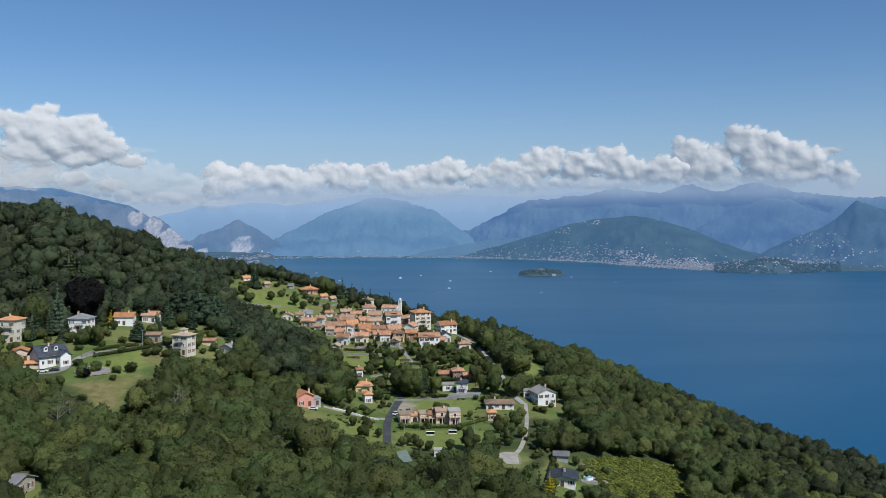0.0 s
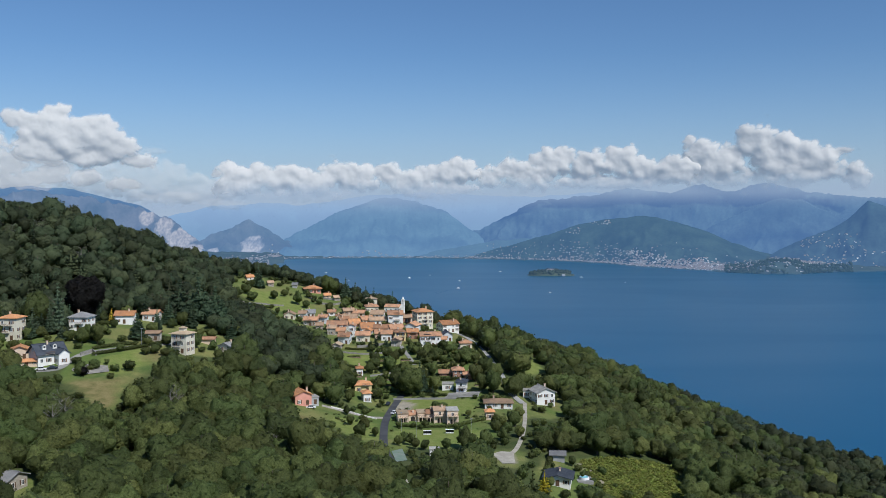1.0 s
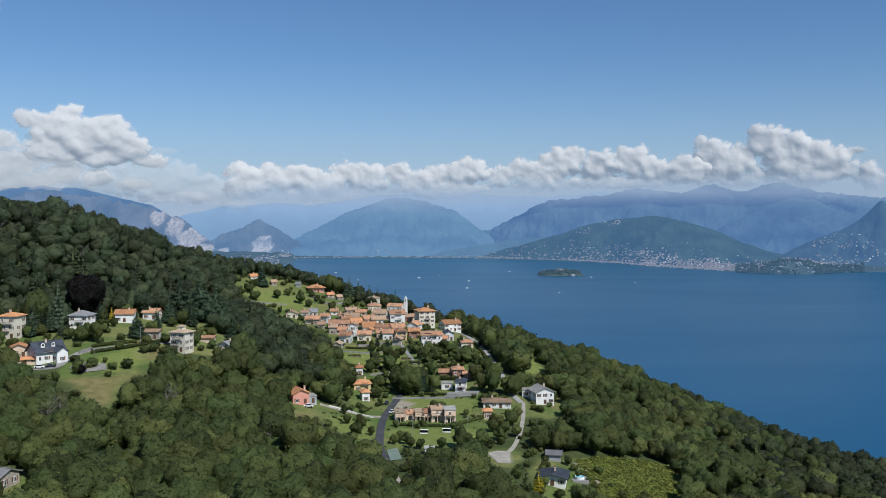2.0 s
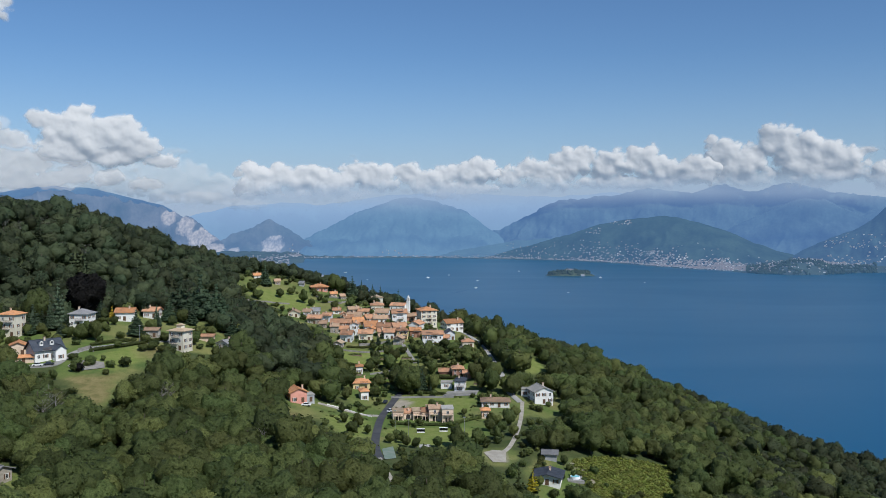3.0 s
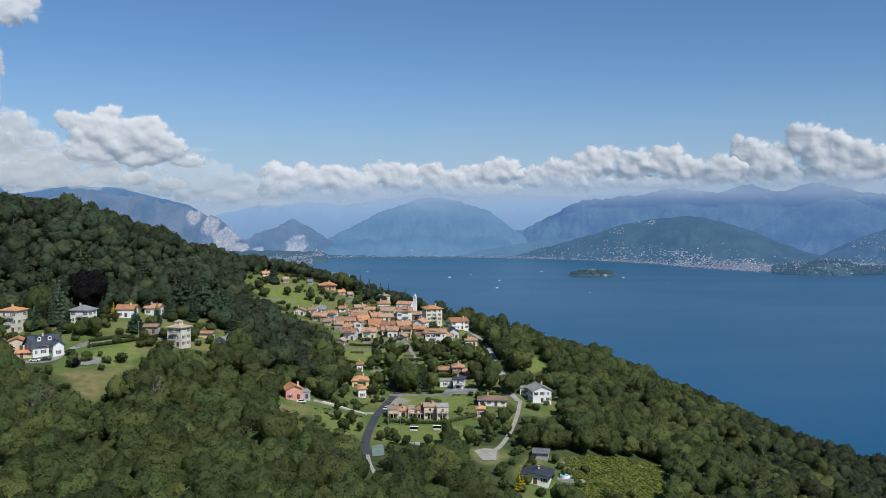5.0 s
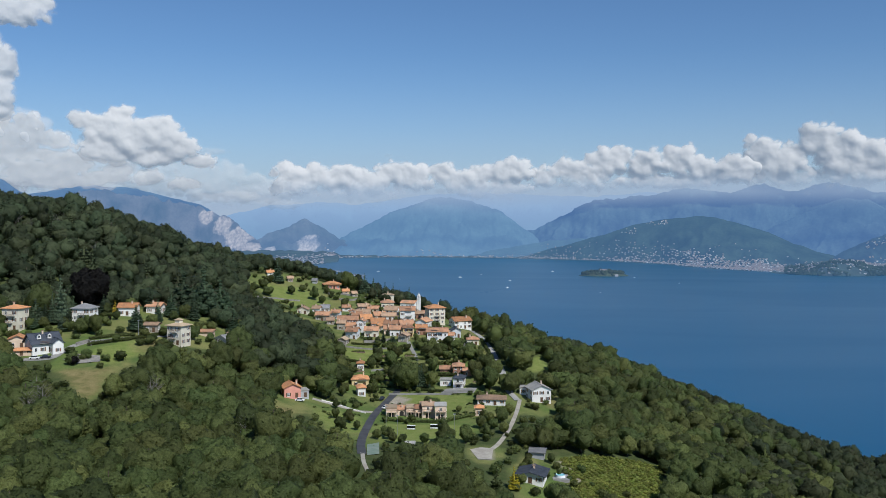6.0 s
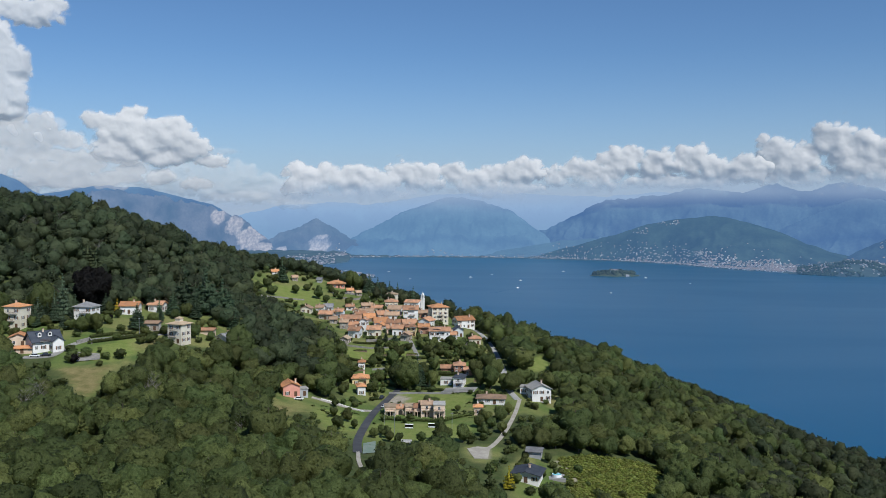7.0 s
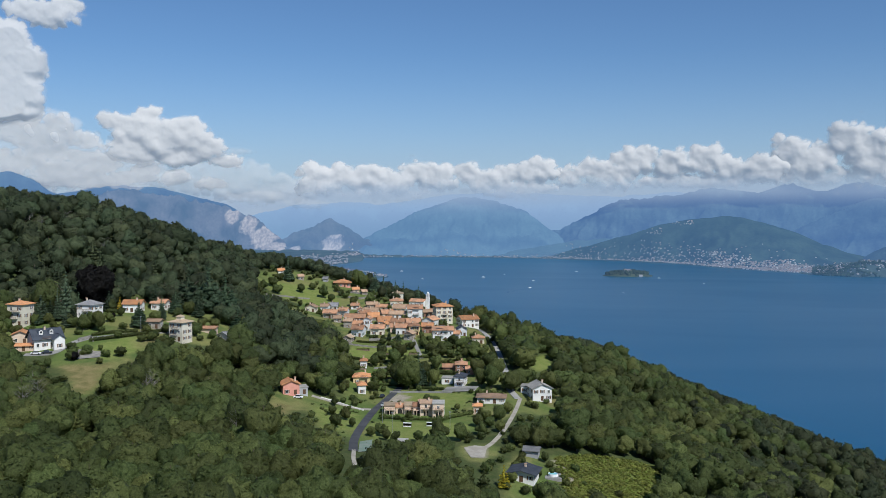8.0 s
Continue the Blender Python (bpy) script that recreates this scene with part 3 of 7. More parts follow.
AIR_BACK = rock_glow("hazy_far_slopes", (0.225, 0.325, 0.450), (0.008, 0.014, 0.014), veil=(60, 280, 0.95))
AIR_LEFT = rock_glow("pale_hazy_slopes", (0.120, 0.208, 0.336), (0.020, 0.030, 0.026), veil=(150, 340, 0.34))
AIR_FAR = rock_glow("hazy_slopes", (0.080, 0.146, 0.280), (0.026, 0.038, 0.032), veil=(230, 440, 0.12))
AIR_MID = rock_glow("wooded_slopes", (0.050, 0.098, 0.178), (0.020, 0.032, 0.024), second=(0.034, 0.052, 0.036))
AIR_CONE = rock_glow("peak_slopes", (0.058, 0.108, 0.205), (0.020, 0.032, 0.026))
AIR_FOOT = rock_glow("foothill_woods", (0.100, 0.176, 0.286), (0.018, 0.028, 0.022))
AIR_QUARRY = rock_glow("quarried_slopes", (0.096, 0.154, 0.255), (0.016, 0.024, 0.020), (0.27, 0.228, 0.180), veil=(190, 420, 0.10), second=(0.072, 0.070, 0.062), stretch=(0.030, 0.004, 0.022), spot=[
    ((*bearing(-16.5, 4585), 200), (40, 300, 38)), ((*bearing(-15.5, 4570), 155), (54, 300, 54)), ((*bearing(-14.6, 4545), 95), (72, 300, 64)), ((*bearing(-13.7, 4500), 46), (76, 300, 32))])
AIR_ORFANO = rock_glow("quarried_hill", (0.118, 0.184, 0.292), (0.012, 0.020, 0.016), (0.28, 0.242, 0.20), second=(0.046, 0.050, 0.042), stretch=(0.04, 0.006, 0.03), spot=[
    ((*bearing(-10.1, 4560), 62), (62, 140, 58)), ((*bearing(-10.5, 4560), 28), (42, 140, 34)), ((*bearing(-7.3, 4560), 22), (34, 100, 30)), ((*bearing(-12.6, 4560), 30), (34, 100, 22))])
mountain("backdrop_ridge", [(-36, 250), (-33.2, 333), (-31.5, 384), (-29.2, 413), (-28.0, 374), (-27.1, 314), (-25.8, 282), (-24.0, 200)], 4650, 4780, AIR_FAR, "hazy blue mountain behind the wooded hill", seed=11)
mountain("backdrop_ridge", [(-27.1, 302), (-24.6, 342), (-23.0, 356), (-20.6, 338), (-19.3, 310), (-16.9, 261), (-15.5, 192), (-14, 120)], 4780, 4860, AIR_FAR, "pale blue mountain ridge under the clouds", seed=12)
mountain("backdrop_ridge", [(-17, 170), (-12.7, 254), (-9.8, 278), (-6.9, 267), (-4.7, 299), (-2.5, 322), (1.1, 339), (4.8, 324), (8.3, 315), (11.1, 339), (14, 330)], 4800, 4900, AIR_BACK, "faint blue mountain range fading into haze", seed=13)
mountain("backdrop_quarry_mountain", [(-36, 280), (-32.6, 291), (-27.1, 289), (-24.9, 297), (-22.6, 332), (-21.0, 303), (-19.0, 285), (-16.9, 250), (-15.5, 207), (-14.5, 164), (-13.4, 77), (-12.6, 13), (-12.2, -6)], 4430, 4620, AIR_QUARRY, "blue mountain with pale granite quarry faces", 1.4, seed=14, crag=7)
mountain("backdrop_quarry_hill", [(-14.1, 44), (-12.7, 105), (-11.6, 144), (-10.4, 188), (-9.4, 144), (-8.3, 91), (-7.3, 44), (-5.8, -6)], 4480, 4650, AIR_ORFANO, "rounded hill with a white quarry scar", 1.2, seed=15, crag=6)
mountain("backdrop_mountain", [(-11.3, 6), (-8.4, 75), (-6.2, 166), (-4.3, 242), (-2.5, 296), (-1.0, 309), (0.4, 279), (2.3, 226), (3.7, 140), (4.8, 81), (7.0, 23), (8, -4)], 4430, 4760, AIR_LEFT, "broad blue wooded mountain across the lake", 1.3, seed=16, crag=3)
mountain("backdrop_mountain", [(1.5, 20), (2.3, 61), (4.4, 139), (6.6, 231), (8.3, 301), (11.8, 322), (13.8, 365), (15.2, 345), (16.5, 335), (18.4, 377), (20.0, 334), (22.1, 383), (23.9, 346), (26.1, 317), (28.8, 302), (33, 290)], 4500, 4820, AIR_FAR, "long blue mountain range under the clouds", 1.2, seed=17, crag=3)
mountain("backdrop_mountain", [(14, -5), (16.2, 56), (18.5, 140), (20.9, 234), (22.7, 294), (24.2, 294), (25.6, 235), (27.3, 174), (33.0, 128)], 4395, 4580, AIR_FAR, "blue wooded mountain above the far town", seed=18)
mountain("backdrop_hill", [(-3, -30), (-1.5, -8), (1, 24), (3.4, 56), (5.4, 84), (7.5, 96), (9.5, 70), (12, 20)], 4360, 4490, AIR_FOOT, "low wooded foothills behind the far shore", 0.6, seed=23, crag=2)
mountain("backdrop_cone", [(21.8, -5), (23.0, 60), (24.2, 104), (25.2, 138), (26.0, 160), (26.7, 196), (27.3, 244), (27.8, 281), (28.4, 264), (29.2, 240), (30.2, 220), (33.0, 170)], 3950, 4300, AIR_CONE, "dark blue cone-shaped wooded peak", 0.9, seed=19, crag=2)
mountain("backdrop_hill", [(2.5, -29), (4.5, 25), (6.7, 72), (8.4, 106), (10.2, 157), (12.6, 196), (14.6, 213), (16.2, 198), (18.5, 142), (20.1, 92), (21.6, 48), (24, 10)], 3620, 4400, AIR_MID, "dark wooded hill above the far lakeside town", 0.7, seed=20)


# ---- far shores ----
def shore():
    """Low land between the water's edge and the feet of the mountains."""
    a = np.arange(-16, 34, 0.09)
    edge = shoreline(a) + 14 * fbm(a * 2.2, a * 0, 31, 4)
    v = np.r_[0, 0.02, np.linspace(0.06, 1, 30)]
    A, V = np.meshgrid(a, v)
    E = np.broadcast_to(edge, A.shape)
    R = E + (4600 - E) * V
    Z = -3 + np.clip(V * 60, 0, 1) * 5 + (R - E) * 0.03 + 7 * np.clip(V * 4, 0, 1) * fbm(A * 2.5, V * 9, 33, 4)
    Z += 30 * np.exp(-(((A - 23.0) / 1.5) ** 2)) * np.clip((R - E) / 170, 0, 1) * np.clip((620 - R + E) / 250, 0, 1)
    nx, ny = len(a), len(v)
    i = (np.arange(ny - 1)[:, None] * nx + np.arange(nx - 1)[None]).ravel()
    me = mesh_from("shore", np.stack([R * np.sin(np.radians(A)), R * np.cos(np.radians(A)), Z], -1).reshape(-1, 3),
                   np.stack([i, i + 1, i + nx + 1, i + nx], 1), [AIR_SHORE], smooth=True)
    tagged(new("shore", me), "low wooded far lake shore", "shore", kind="structure")
    return a, edge


# shore, headland and island woods, the air's haze put in as a blue glow
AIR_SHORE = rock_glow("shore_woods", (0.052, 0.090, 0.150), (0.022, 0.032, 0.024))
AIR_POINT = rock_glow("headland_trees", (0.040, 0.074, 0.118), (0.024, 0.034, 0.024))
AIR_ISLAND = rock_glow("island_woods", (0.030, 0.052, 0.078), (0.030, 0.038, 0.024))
shore()


# ---- clouds ----
def cloud(puffs, label, seed, thin=1.0, flat=None, far=4860.0):
    """A bank of heaped cloud: large puffs (bearing, height angle, half width, half height, in degrees), each grown over with smaller ones."""
    rng = random.Random(seed)
    grown = []
    for b, e, rx, ry in puffs:
        grown.append((b, e, rx, ry, 1.0))
        small = min(rx, ry)
        for _ in range(int(16 + 10 * rx / small)):
            t = rng.uniform(0, 2 * math.pi)
            k = rng.uniform(0.35, 0.95)
            r = small * rng.uniform(0.22, 0.5)
            grown.append((b + rx * k * math.cos(t), e + ry * k * math.sin(t), r, r * 0.9, 0.9))
            for _ in range(3):
                t2 = rng.uniform(0, 2 * math.pi)
                r2 = r * rng.uniform(0.25, 0.5)
                grown.append((b + rx * k * math.cos(t) + r * 0.8 * math.cos(t2), e + ry * k * math.sin(t) + r * 0.8 * math.sin(t2), r2, r2, 0.9))
    step = 0.06
    b0, b1 = min(p[0] - p[2] for p in puffs) - 0.8, max(p[0] + p[2] for p in puffs) + 0.8
    e0, e1 = min(p[1] - p[3] for p in puffs) - 0.6, max(p[1] + p[3] for p in puffs) + 0.6
    A, E = np.meshgrid(np.arange(b0, b1, step), np.arange(e0, e1, step))
    WA = A + 0.16 * fbm(A * 1.6, E * 1.6, seed, 4)
    WE = E + 0.13 * fbm(A * 1.6 + 40, E * 1.6, seed + 1, 4)
    deep = np.zeros_like(A)
    edge = np.full_like(A, -1.0)
    for b, e, rx, ry, k in grown:
        i0, i1 = np.searchsorted(A[0], (b - rx - 0.4, b + rx + 0.4))
        j0, j1 = np.searchsorted(E[:, 0], (e - ry - 0.4, e + ry + 0.4))
        s = (slice(j0, j1), slice(i0, i1))
        q = 1 - ((WA[s] - b) / rx) ** 2 - ((WE[s] - e) / ry) ** 2
        lift = np.where(q > 0, np.sqrt(np.maximum(q, 0)) * min(rx, ry), 0)
        if k < 1.0:
            lift = np.where(q > 0, lift + 0.75 * deep[s], 0)
        deep[s] = np.maximum(deep[s], lift)
        edge[s] = np.maximum(edge[s], np.clip(q, -1, 1) * min(1, min(rx, ry) / 0.45))
    soft = fbm(A * 2.3, E * 2.3, seed + 4, 5)
    ragged = fbm(A * 1.1, E * 1.5, seed + 8, 6)
    cover = np.clip((edge + 0.22 * soft + 0.42 * ragged - 0.02) / 0.55, 0, 1)
    cover = cover * cover * (3 - 2 * cover) * thin * (edge > -0.95)
    if flat is not None:
        cover *= np.clip((E - flat) / 1.3 + 0.45 * soft + 0.25 * ragged, 0, 1)
    k = np.hanning(11)
    for axis in (0, 1):
        deep = np.apply_along_axis(lambda v: np.convolve(v, k / k.sum(), "same"), axis, deep)
    R = far - np.clip(deep, 0, 1.6) * 38 - 4 * soft
    X, Y, Z = R * np.sin(np.radians(A)), R * np.cos(np.radians(A)), 215 + R * np.tan(np.radians(E))
    ny, nx = A.shape
    i = (np.arange(ny - 1)[:, None] * nx + np.arange(nx - 1)[None]).ravel()
    quads = np.stack([i, i + 1, i + nx + 1, i + nx], 1)
    keep = cover.ravel()[quads].max(1) > 0.004
    used, back = np.unique(quads[keep], return_inverse=True)
    me = mesh_from("cloud", np.stack([X, Y, Z], -1).reshape(-1, 3)[used], back.reshape(-1, 4), [CLOUD], smooth=True)
    att = me.attributes.new("cover", "FLOAT", "POINT")
    att.data.foreach_set("value", cover.ravel()[used].astype(np.float32))
    tagged(new("cloud", me), label, "cloud", "clouds over the mountains")


cloud([(-23.9, 5.66, 0.74, 0.55), (-22.78, 5.2, 1.29, 1.03), (-21.63, 5.58, 0.99, 0.88), (-20.81, 4.75, 1.65, 1.29), (-19.3, 4.97, 1.54, 1.18), (-18.11, 4.13, 1.25, 0.96), (-16.91, 3.27, 1.18, 0.48), (-22.3, 3.85, 1.84, 0.92), (-19.98, 3.46, 1.91, 0.66)],
      "heaped white cumulus cloud", 1, far=4880)
cloud([(-27.97, 4.49, 2.21, 1.1), (-26.59, 4.81, 0.96, 0.96), (-29.16, 4.83, 1.18, 0.96), (-25.19, 4.26, 1.03, 0.59), (-26.76, 3.48, 2.65, 0.51), (-28.89, 2.88, 2.02, 0.88), (-26.46, 2.48, 2.28, 0.74), (-24.25, 2.94, 1.62, 0.81), (-25.21, 1.9, 4.41, 0.51), (-22.48, 2.12, 2.21, 0.51), (-21.65, 2.59, 1.1, 0.51), (-19.99, 2.16, 1.18, 0.55), (-17.88, 1.84, 1.18, 0.4), (-30.94, 2.75, 2.21, 1.1)],
      "broken white cloud bank over a mountain ridge", 2, 0.85, far=4900)
cloud([(-29.25, 8.94, 2.02, 1.84), (-28.99, 6.88, 1.84, 1.65), (-30.58, 7.89, 2.21, 2.94), (-27.43, 11.57, 2.21, 0.81), (-26.04, 12.14, 1.1, 0.44)],
      "tall white cloud high in the sky", 3, 0.9, far=4890)
cloud([(-11.26, 1.92, 1.32, 1.18), (-9.45, 2.3, 1.18, 0.92), (-8, 2.49, 1.36, 0.81), (-6.54, 1.96, 1.54, 1.03), (-4.72, 2.7, 1.54, 0.74), (-3.43, 2.34, 1.4, 0.92), (-1.6, 2.71, 0.99, 0.81), (-0.68, 2.17, 1.54, 0.96), (0.77, 2.54, 0.99, 0.74), (2.41, 2.65, 1.18, 0.88), (3.31, 2.83, 0.99, 0.88), (-9.82, 1.21, 2.76, 0.44), (-6.17, 1.23, 3.12, 0.44), (1.14, 1.63, 3.49, 0.66)],
      "long low bank of white cumulus cloud", 4, flat=0.75, far=4700)
cloud([(5.12, 2.36, 1.18, 0.74), (6.54, 2.89, 1.36, 0.81), (7.6, 2.53, 1.54, 0.92), (9, 3.34, 1.54, 0.92), (9.86, 3.76, 0.88, 0.59), (11.42, 3.22, 1.36, 0.96), (13.45, 3.3, 1.36, 0.96), (14.79, 2.83, 1.18, 0.81), (16.75, 2.81, 1.54, 0.92), (7.61, 1.89, 2.94, 0.37), (12.46, 2.08, 4.04, 0.51)],
      "row of white cumulus clouds above the range", 5, flat=1.15, far=4720)
cloud([(18.33, 3.97, 1.18, 0.92), (19.28, 3.11, 1.91, 1.1), (20.2, 3.76, 0.99, 0.62), (21.4, 4.55, 1.18, 0.99), (22.61, 4.03, 1.54, 1.1), (23.36, 3.03, 2.28, 1.29), (19.92, 2.26, 3.38, 0.66), (24.37, 3.33, 1.65, 1.18), (25.52, 2.66, 1.29, 0.66), (26.38, 3.84, 0.74, 0.22), (27.18, 2.31, 0.81, 0.81), (23.23, 2.22, 2.94, 0.51)],
      "high heaped cumulus cloud with bright tops", 6, flat=1.25, far=4735)
cloud([(-16.21, 3.89, 1.29, 0.29), (-15.18, 1.05, 2.21, 0.44), (-11.98, 0.65, 2.21, 0.37)], "thin wisps of white cloud", 7, 0.3, far=4890)
cloud([(-24.5, 2.6, 5.5, 1.7), (-17.5, 2.3, 4.5, 1.3), (-28.5, 4.0, 4.0, 2.2), (-13.5, 1.5, 3.0, 0.8)], "pale thin veil of cloud behind the heaped clouds", 8, 0.42, far=4915)


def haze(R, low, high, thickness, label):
    """A glowing sheet added far off to stand in for hazy air: its thickness is given by bearing and height angle."""
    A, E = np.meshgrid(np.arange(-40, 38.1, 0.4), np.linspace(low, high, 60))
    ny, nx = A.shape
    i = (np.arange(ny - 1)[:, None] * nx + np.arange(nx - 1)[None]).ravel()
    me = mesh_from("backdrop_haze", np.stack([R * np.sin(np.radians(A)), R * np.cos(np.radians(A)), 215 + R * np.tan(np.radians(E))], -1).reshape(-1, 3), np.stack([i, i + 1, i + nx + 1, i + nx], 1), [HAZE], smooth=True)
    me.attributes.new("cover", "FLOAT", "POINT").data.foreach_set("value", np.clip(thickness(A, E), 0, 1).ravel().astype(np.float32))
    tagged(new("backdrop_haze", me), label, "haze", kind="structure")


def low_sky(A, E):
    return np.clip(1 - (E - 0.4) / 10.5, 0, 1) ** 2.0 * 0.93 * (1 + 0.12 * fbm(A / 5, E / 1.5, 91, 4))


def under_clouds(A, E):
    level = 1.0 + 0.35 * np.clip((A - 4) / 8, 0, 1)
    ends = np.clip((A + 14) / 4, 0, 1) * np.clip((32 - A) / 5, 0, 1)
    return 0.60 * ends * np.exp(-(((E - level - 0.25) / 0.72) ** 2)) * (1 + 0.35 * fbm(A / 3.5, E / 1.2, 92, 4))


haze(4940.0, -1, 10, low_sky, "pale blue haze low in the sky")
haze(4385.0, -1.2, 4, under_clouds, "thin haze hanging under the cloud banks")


# ---- trees ----
def ico(level):
    bm = bmesh.new()
    bmesh.ops.create_icosphere(bm, subdivisions=level, radius=1)
    v = np.array([p.co[:] for p in bm.verts])
    f = np.array([[q.index for q in p.verts] for p in bm.faces])
    bm.free()
    return v, f


ICO_V, ICO_F = ico(1)
DOMES = {k: ico(k) for k in (2, 3)}


def lump_shell(rng, centres, radii, leaves, size, squash=1.0):
    """Leaf clumps round solid hearts: vertices and triangles."""
    V, F, n = [], [], 0
    for c, r in zip(centres, radii):
        v = ICO_V * (r * 0.9 * rng.uniform(0.80, 1.12, (len(ICO_V), 1))) * rng.uniform(0.85, 1.2, 3) * (1, 1, squash) + c
        V.append(v), F.append(ICO_F + n)
        n += len(v)
    w = radii**2 / (radii**2).sum()
    pick = rng.choice(len(radii), leaves, p=w)
    d = rng.normal(size=(leaves, 3))
    d[:, 2] = np.where(d[:, 2] < -0.3, -d[:, 2], d[:, 2])
    d /= np.linalg.norm(d, axis=1)[:, None]
    p = centres[pick] + d * (radii[pick] * rng.uniform(0.86, 1.06, leaves))[:, None] * (1, 1, squash)
    nrm = d + rng.normal(scale=0.5, size=(leaves, 3))
    nrm /= np.linalg.norm(nrm, axis=1)[:, None]
    a = np.cross(nrm, rng.normal(size=(leaves, 3)))
    a /= np.linalg.norm(a, axis=1)[:, None] + 1e-9
    b = np.cross(nrm, a)
    s = size * rng.uniform(0.5, 1.25, leaves)[:, None]
    q = np.stack([p - a * s * 0.9 - b * s * 0.5, p + a * s * 0.9 - b * s * 0.5, p + b * s * 1.1 + nrm * s * 0.2], 1).reshape(-1, 3)
    V.append(q), F.append(np.arange(leaves * 3).reshape(-1, 3) + n)
    return np.concatenate(V), np.concatenate(F)


def broad(seed, r, h, lumps, leaves, size, level=3):
    """A broad domed crown: one uneven dome swelling into bulges of many sizes, rough with leaf clumps, its foot near the ground."""
    rng = np.random.default_rng(seed)
    v, f = DOMES[level]
    ways = rng.normal(size=(lumps, 3))
    ways[:, 2] = np.abs(ways[:, 2]) - 0.25
    ways /= np.linalg.norm(ways, axis=1)[:, None]
    wide = rng.uniform(0.16, 0.50, lumps)
    near = np.arccos(np.clip(v @ ways.T, -1, 1))
    bulge = (np.clip(1 - (near / wide) ** 2, 0, 1) ** 0.5 * wide * 0.85).max(1)
    t = np.arctan2(v[:, 1], v[:, 0])
    sway = 0.12 * np.sin(2 * t + rng.uniform(0, 6.28)) + 0.08 * np.sin(3 * t + rng.uniform(0, 6.28))
    R = (0.70 + bulge + sway * np.sqrt(v[:, 0] ** 2 + v[:, 1] ** 2)) * rng.uniform(0.83, 1.17, len(v))
    lean = rng.uniform(-0.12, 0.12, 2) * r
    P = v * R[:, None] * (r * 0.94, r * 0.94, 0.45 * h) + (0, 0, 0.47 * h)
    P[:, :2] += lean * ((P[:, 2:] - 0.5 * h) / h)
    k = f[rng.integers(len(f), size=leaves)]
    mix = rng.dirichlet((1, 1, 1), leaves)[:, :, None]
    p = (P[k] * mix).sum(1)
    face = np.cross(P[k[:, 1]] - P[k[:, 0]], P[k[:, 2]] - P[k[:, 0]])
    face /= np.linalg.norm(face, axis=1)[:, None] + 1e-9
    p = p + face * rng.uniform(0.0, 1.5, (leaves, 1)) * size
    nrm = face + rng.normal(scale=0.42, size=(leaves, 3))
    nrm /= np.linalg.norm(nrm, axis=1)[:, None]
    a = np.cross(nrm, rng.normal(size=(leaves, 3)))
    a /= np.linalg.norm(a, axis=1)[:, None] + 1e-9
    b = np.cross(nrm, a)
    s = size * rng.uniform(0.5, 1.3, leaves)[:, None]
    q = np.stack([p - a * s * 0.9 - b * s * 0.5, p + a * s * 0.9 - b * s * 0.5, p + b * s * 1.1 + nrm * s * 0.2], 1).reshape(-1, 3)
    return np.r_[P, q], np.r_[f, np.arange(leaves * 3).reshape(-1, 3) + len(P)]


def conifer(seed, r, h, tiers, leaves, size):
    """A spruce or cedar: a slim heart and tiers of drooping boughs up to the tip."""
    rng = np.random.default_rng(seed)
    c, rad = [], []
    tiers = max(tiers, 9)
    for i in range(tiers):
        f = i / (tiers - 1)
        ring = r * (1 - f) ** 0.72
        n = max(1, int(9 * (1 - f)))
        for j in range(n):
            a = 2 * np.pi * (j / n + 0.37 * i) + rng.uniform(-0.3, 0.3)
            k = ring * rng.uniform(0.45, 0.85) if n > 1 else 0
            c.append((k * np.cos(a), k * np.sin(a), h * (0.12 + 0.82 * f) - 0.12 * k))
            rad.append(max(0.40 * ring, 0.15 * r) * rng.uniform(0.8, 1.15))
    v, f = lump_shell(rng, np.array(c), np.array(rad), leaves, size, 0.6)
    a = np.linspace(0, 2 * np.pi, 8)[:7]
    spike = np.r_[np.c_[0.3 * r * np.cos(a), 0.3 * r * np.sin(a), np.full(7, 0.08 * h)], [(0, 0, h * 0.97)]]
    j = np.arange(7)
    return np.r_[v, spike], np.r_[f, np.stack([j, (j + 1) % 7, np.full(7, 7)], 1) + len(v)]


def stem(h, r, limbs, seed=0):
    """A tapered trunk with limbs: triangles."""
    rng = np.random.default_rng(seed + 77)
    V, F = [], []

    def tube(p0, p1, r0, r1, n=6):
        p0, p1 = np.array(p0, float), np.array(p1, float)
        d = (p1 - p0) / np.linalg.norm(p1 - p0)
        u = np.cross(d, (0.31, 0.85, 0.42))
        u /= np.linalg.norm(u)
        w = np.cross(d, u)
        a = np.linspace(0, 2 * np.pi, n, endpoint=False)[:, None]
        k = sum(len(v) for v in V)
        V.append(np.concatenate([p0 + r0 * (np.cos(a) * u + np.sin(a) * w), p1 + r1 * (np.cos(a) * u + np.sin(a) * w)]))
        i = np.arange(n)
        j = (i + 1) % n
        F.append(np.concatenate([np.stack([i, j, j + n], 1), np.stack([i, j + n, i + n], 1)]) + k)

    tube((0, 0, -1.2), (0, 0, h * 0.45), r, r * 0.7)
    tube((0, 0, h * 0.45), (0.1, 0, h * 0.85), r * 0.7, r * 0.2)
    for _ in range(limbs):
        a, z = rng.uniform(0, 6.28), h * rng.uniform(0.28, 0.6)
        tube((0, 0, z), (h * 0.24 * np.cos(a), h * 0.24 * np.sin(a), z + h * 0.2), r * 0.4, r * 0.12, 5)
    return np.concatenate(V), np.concatenate(F)


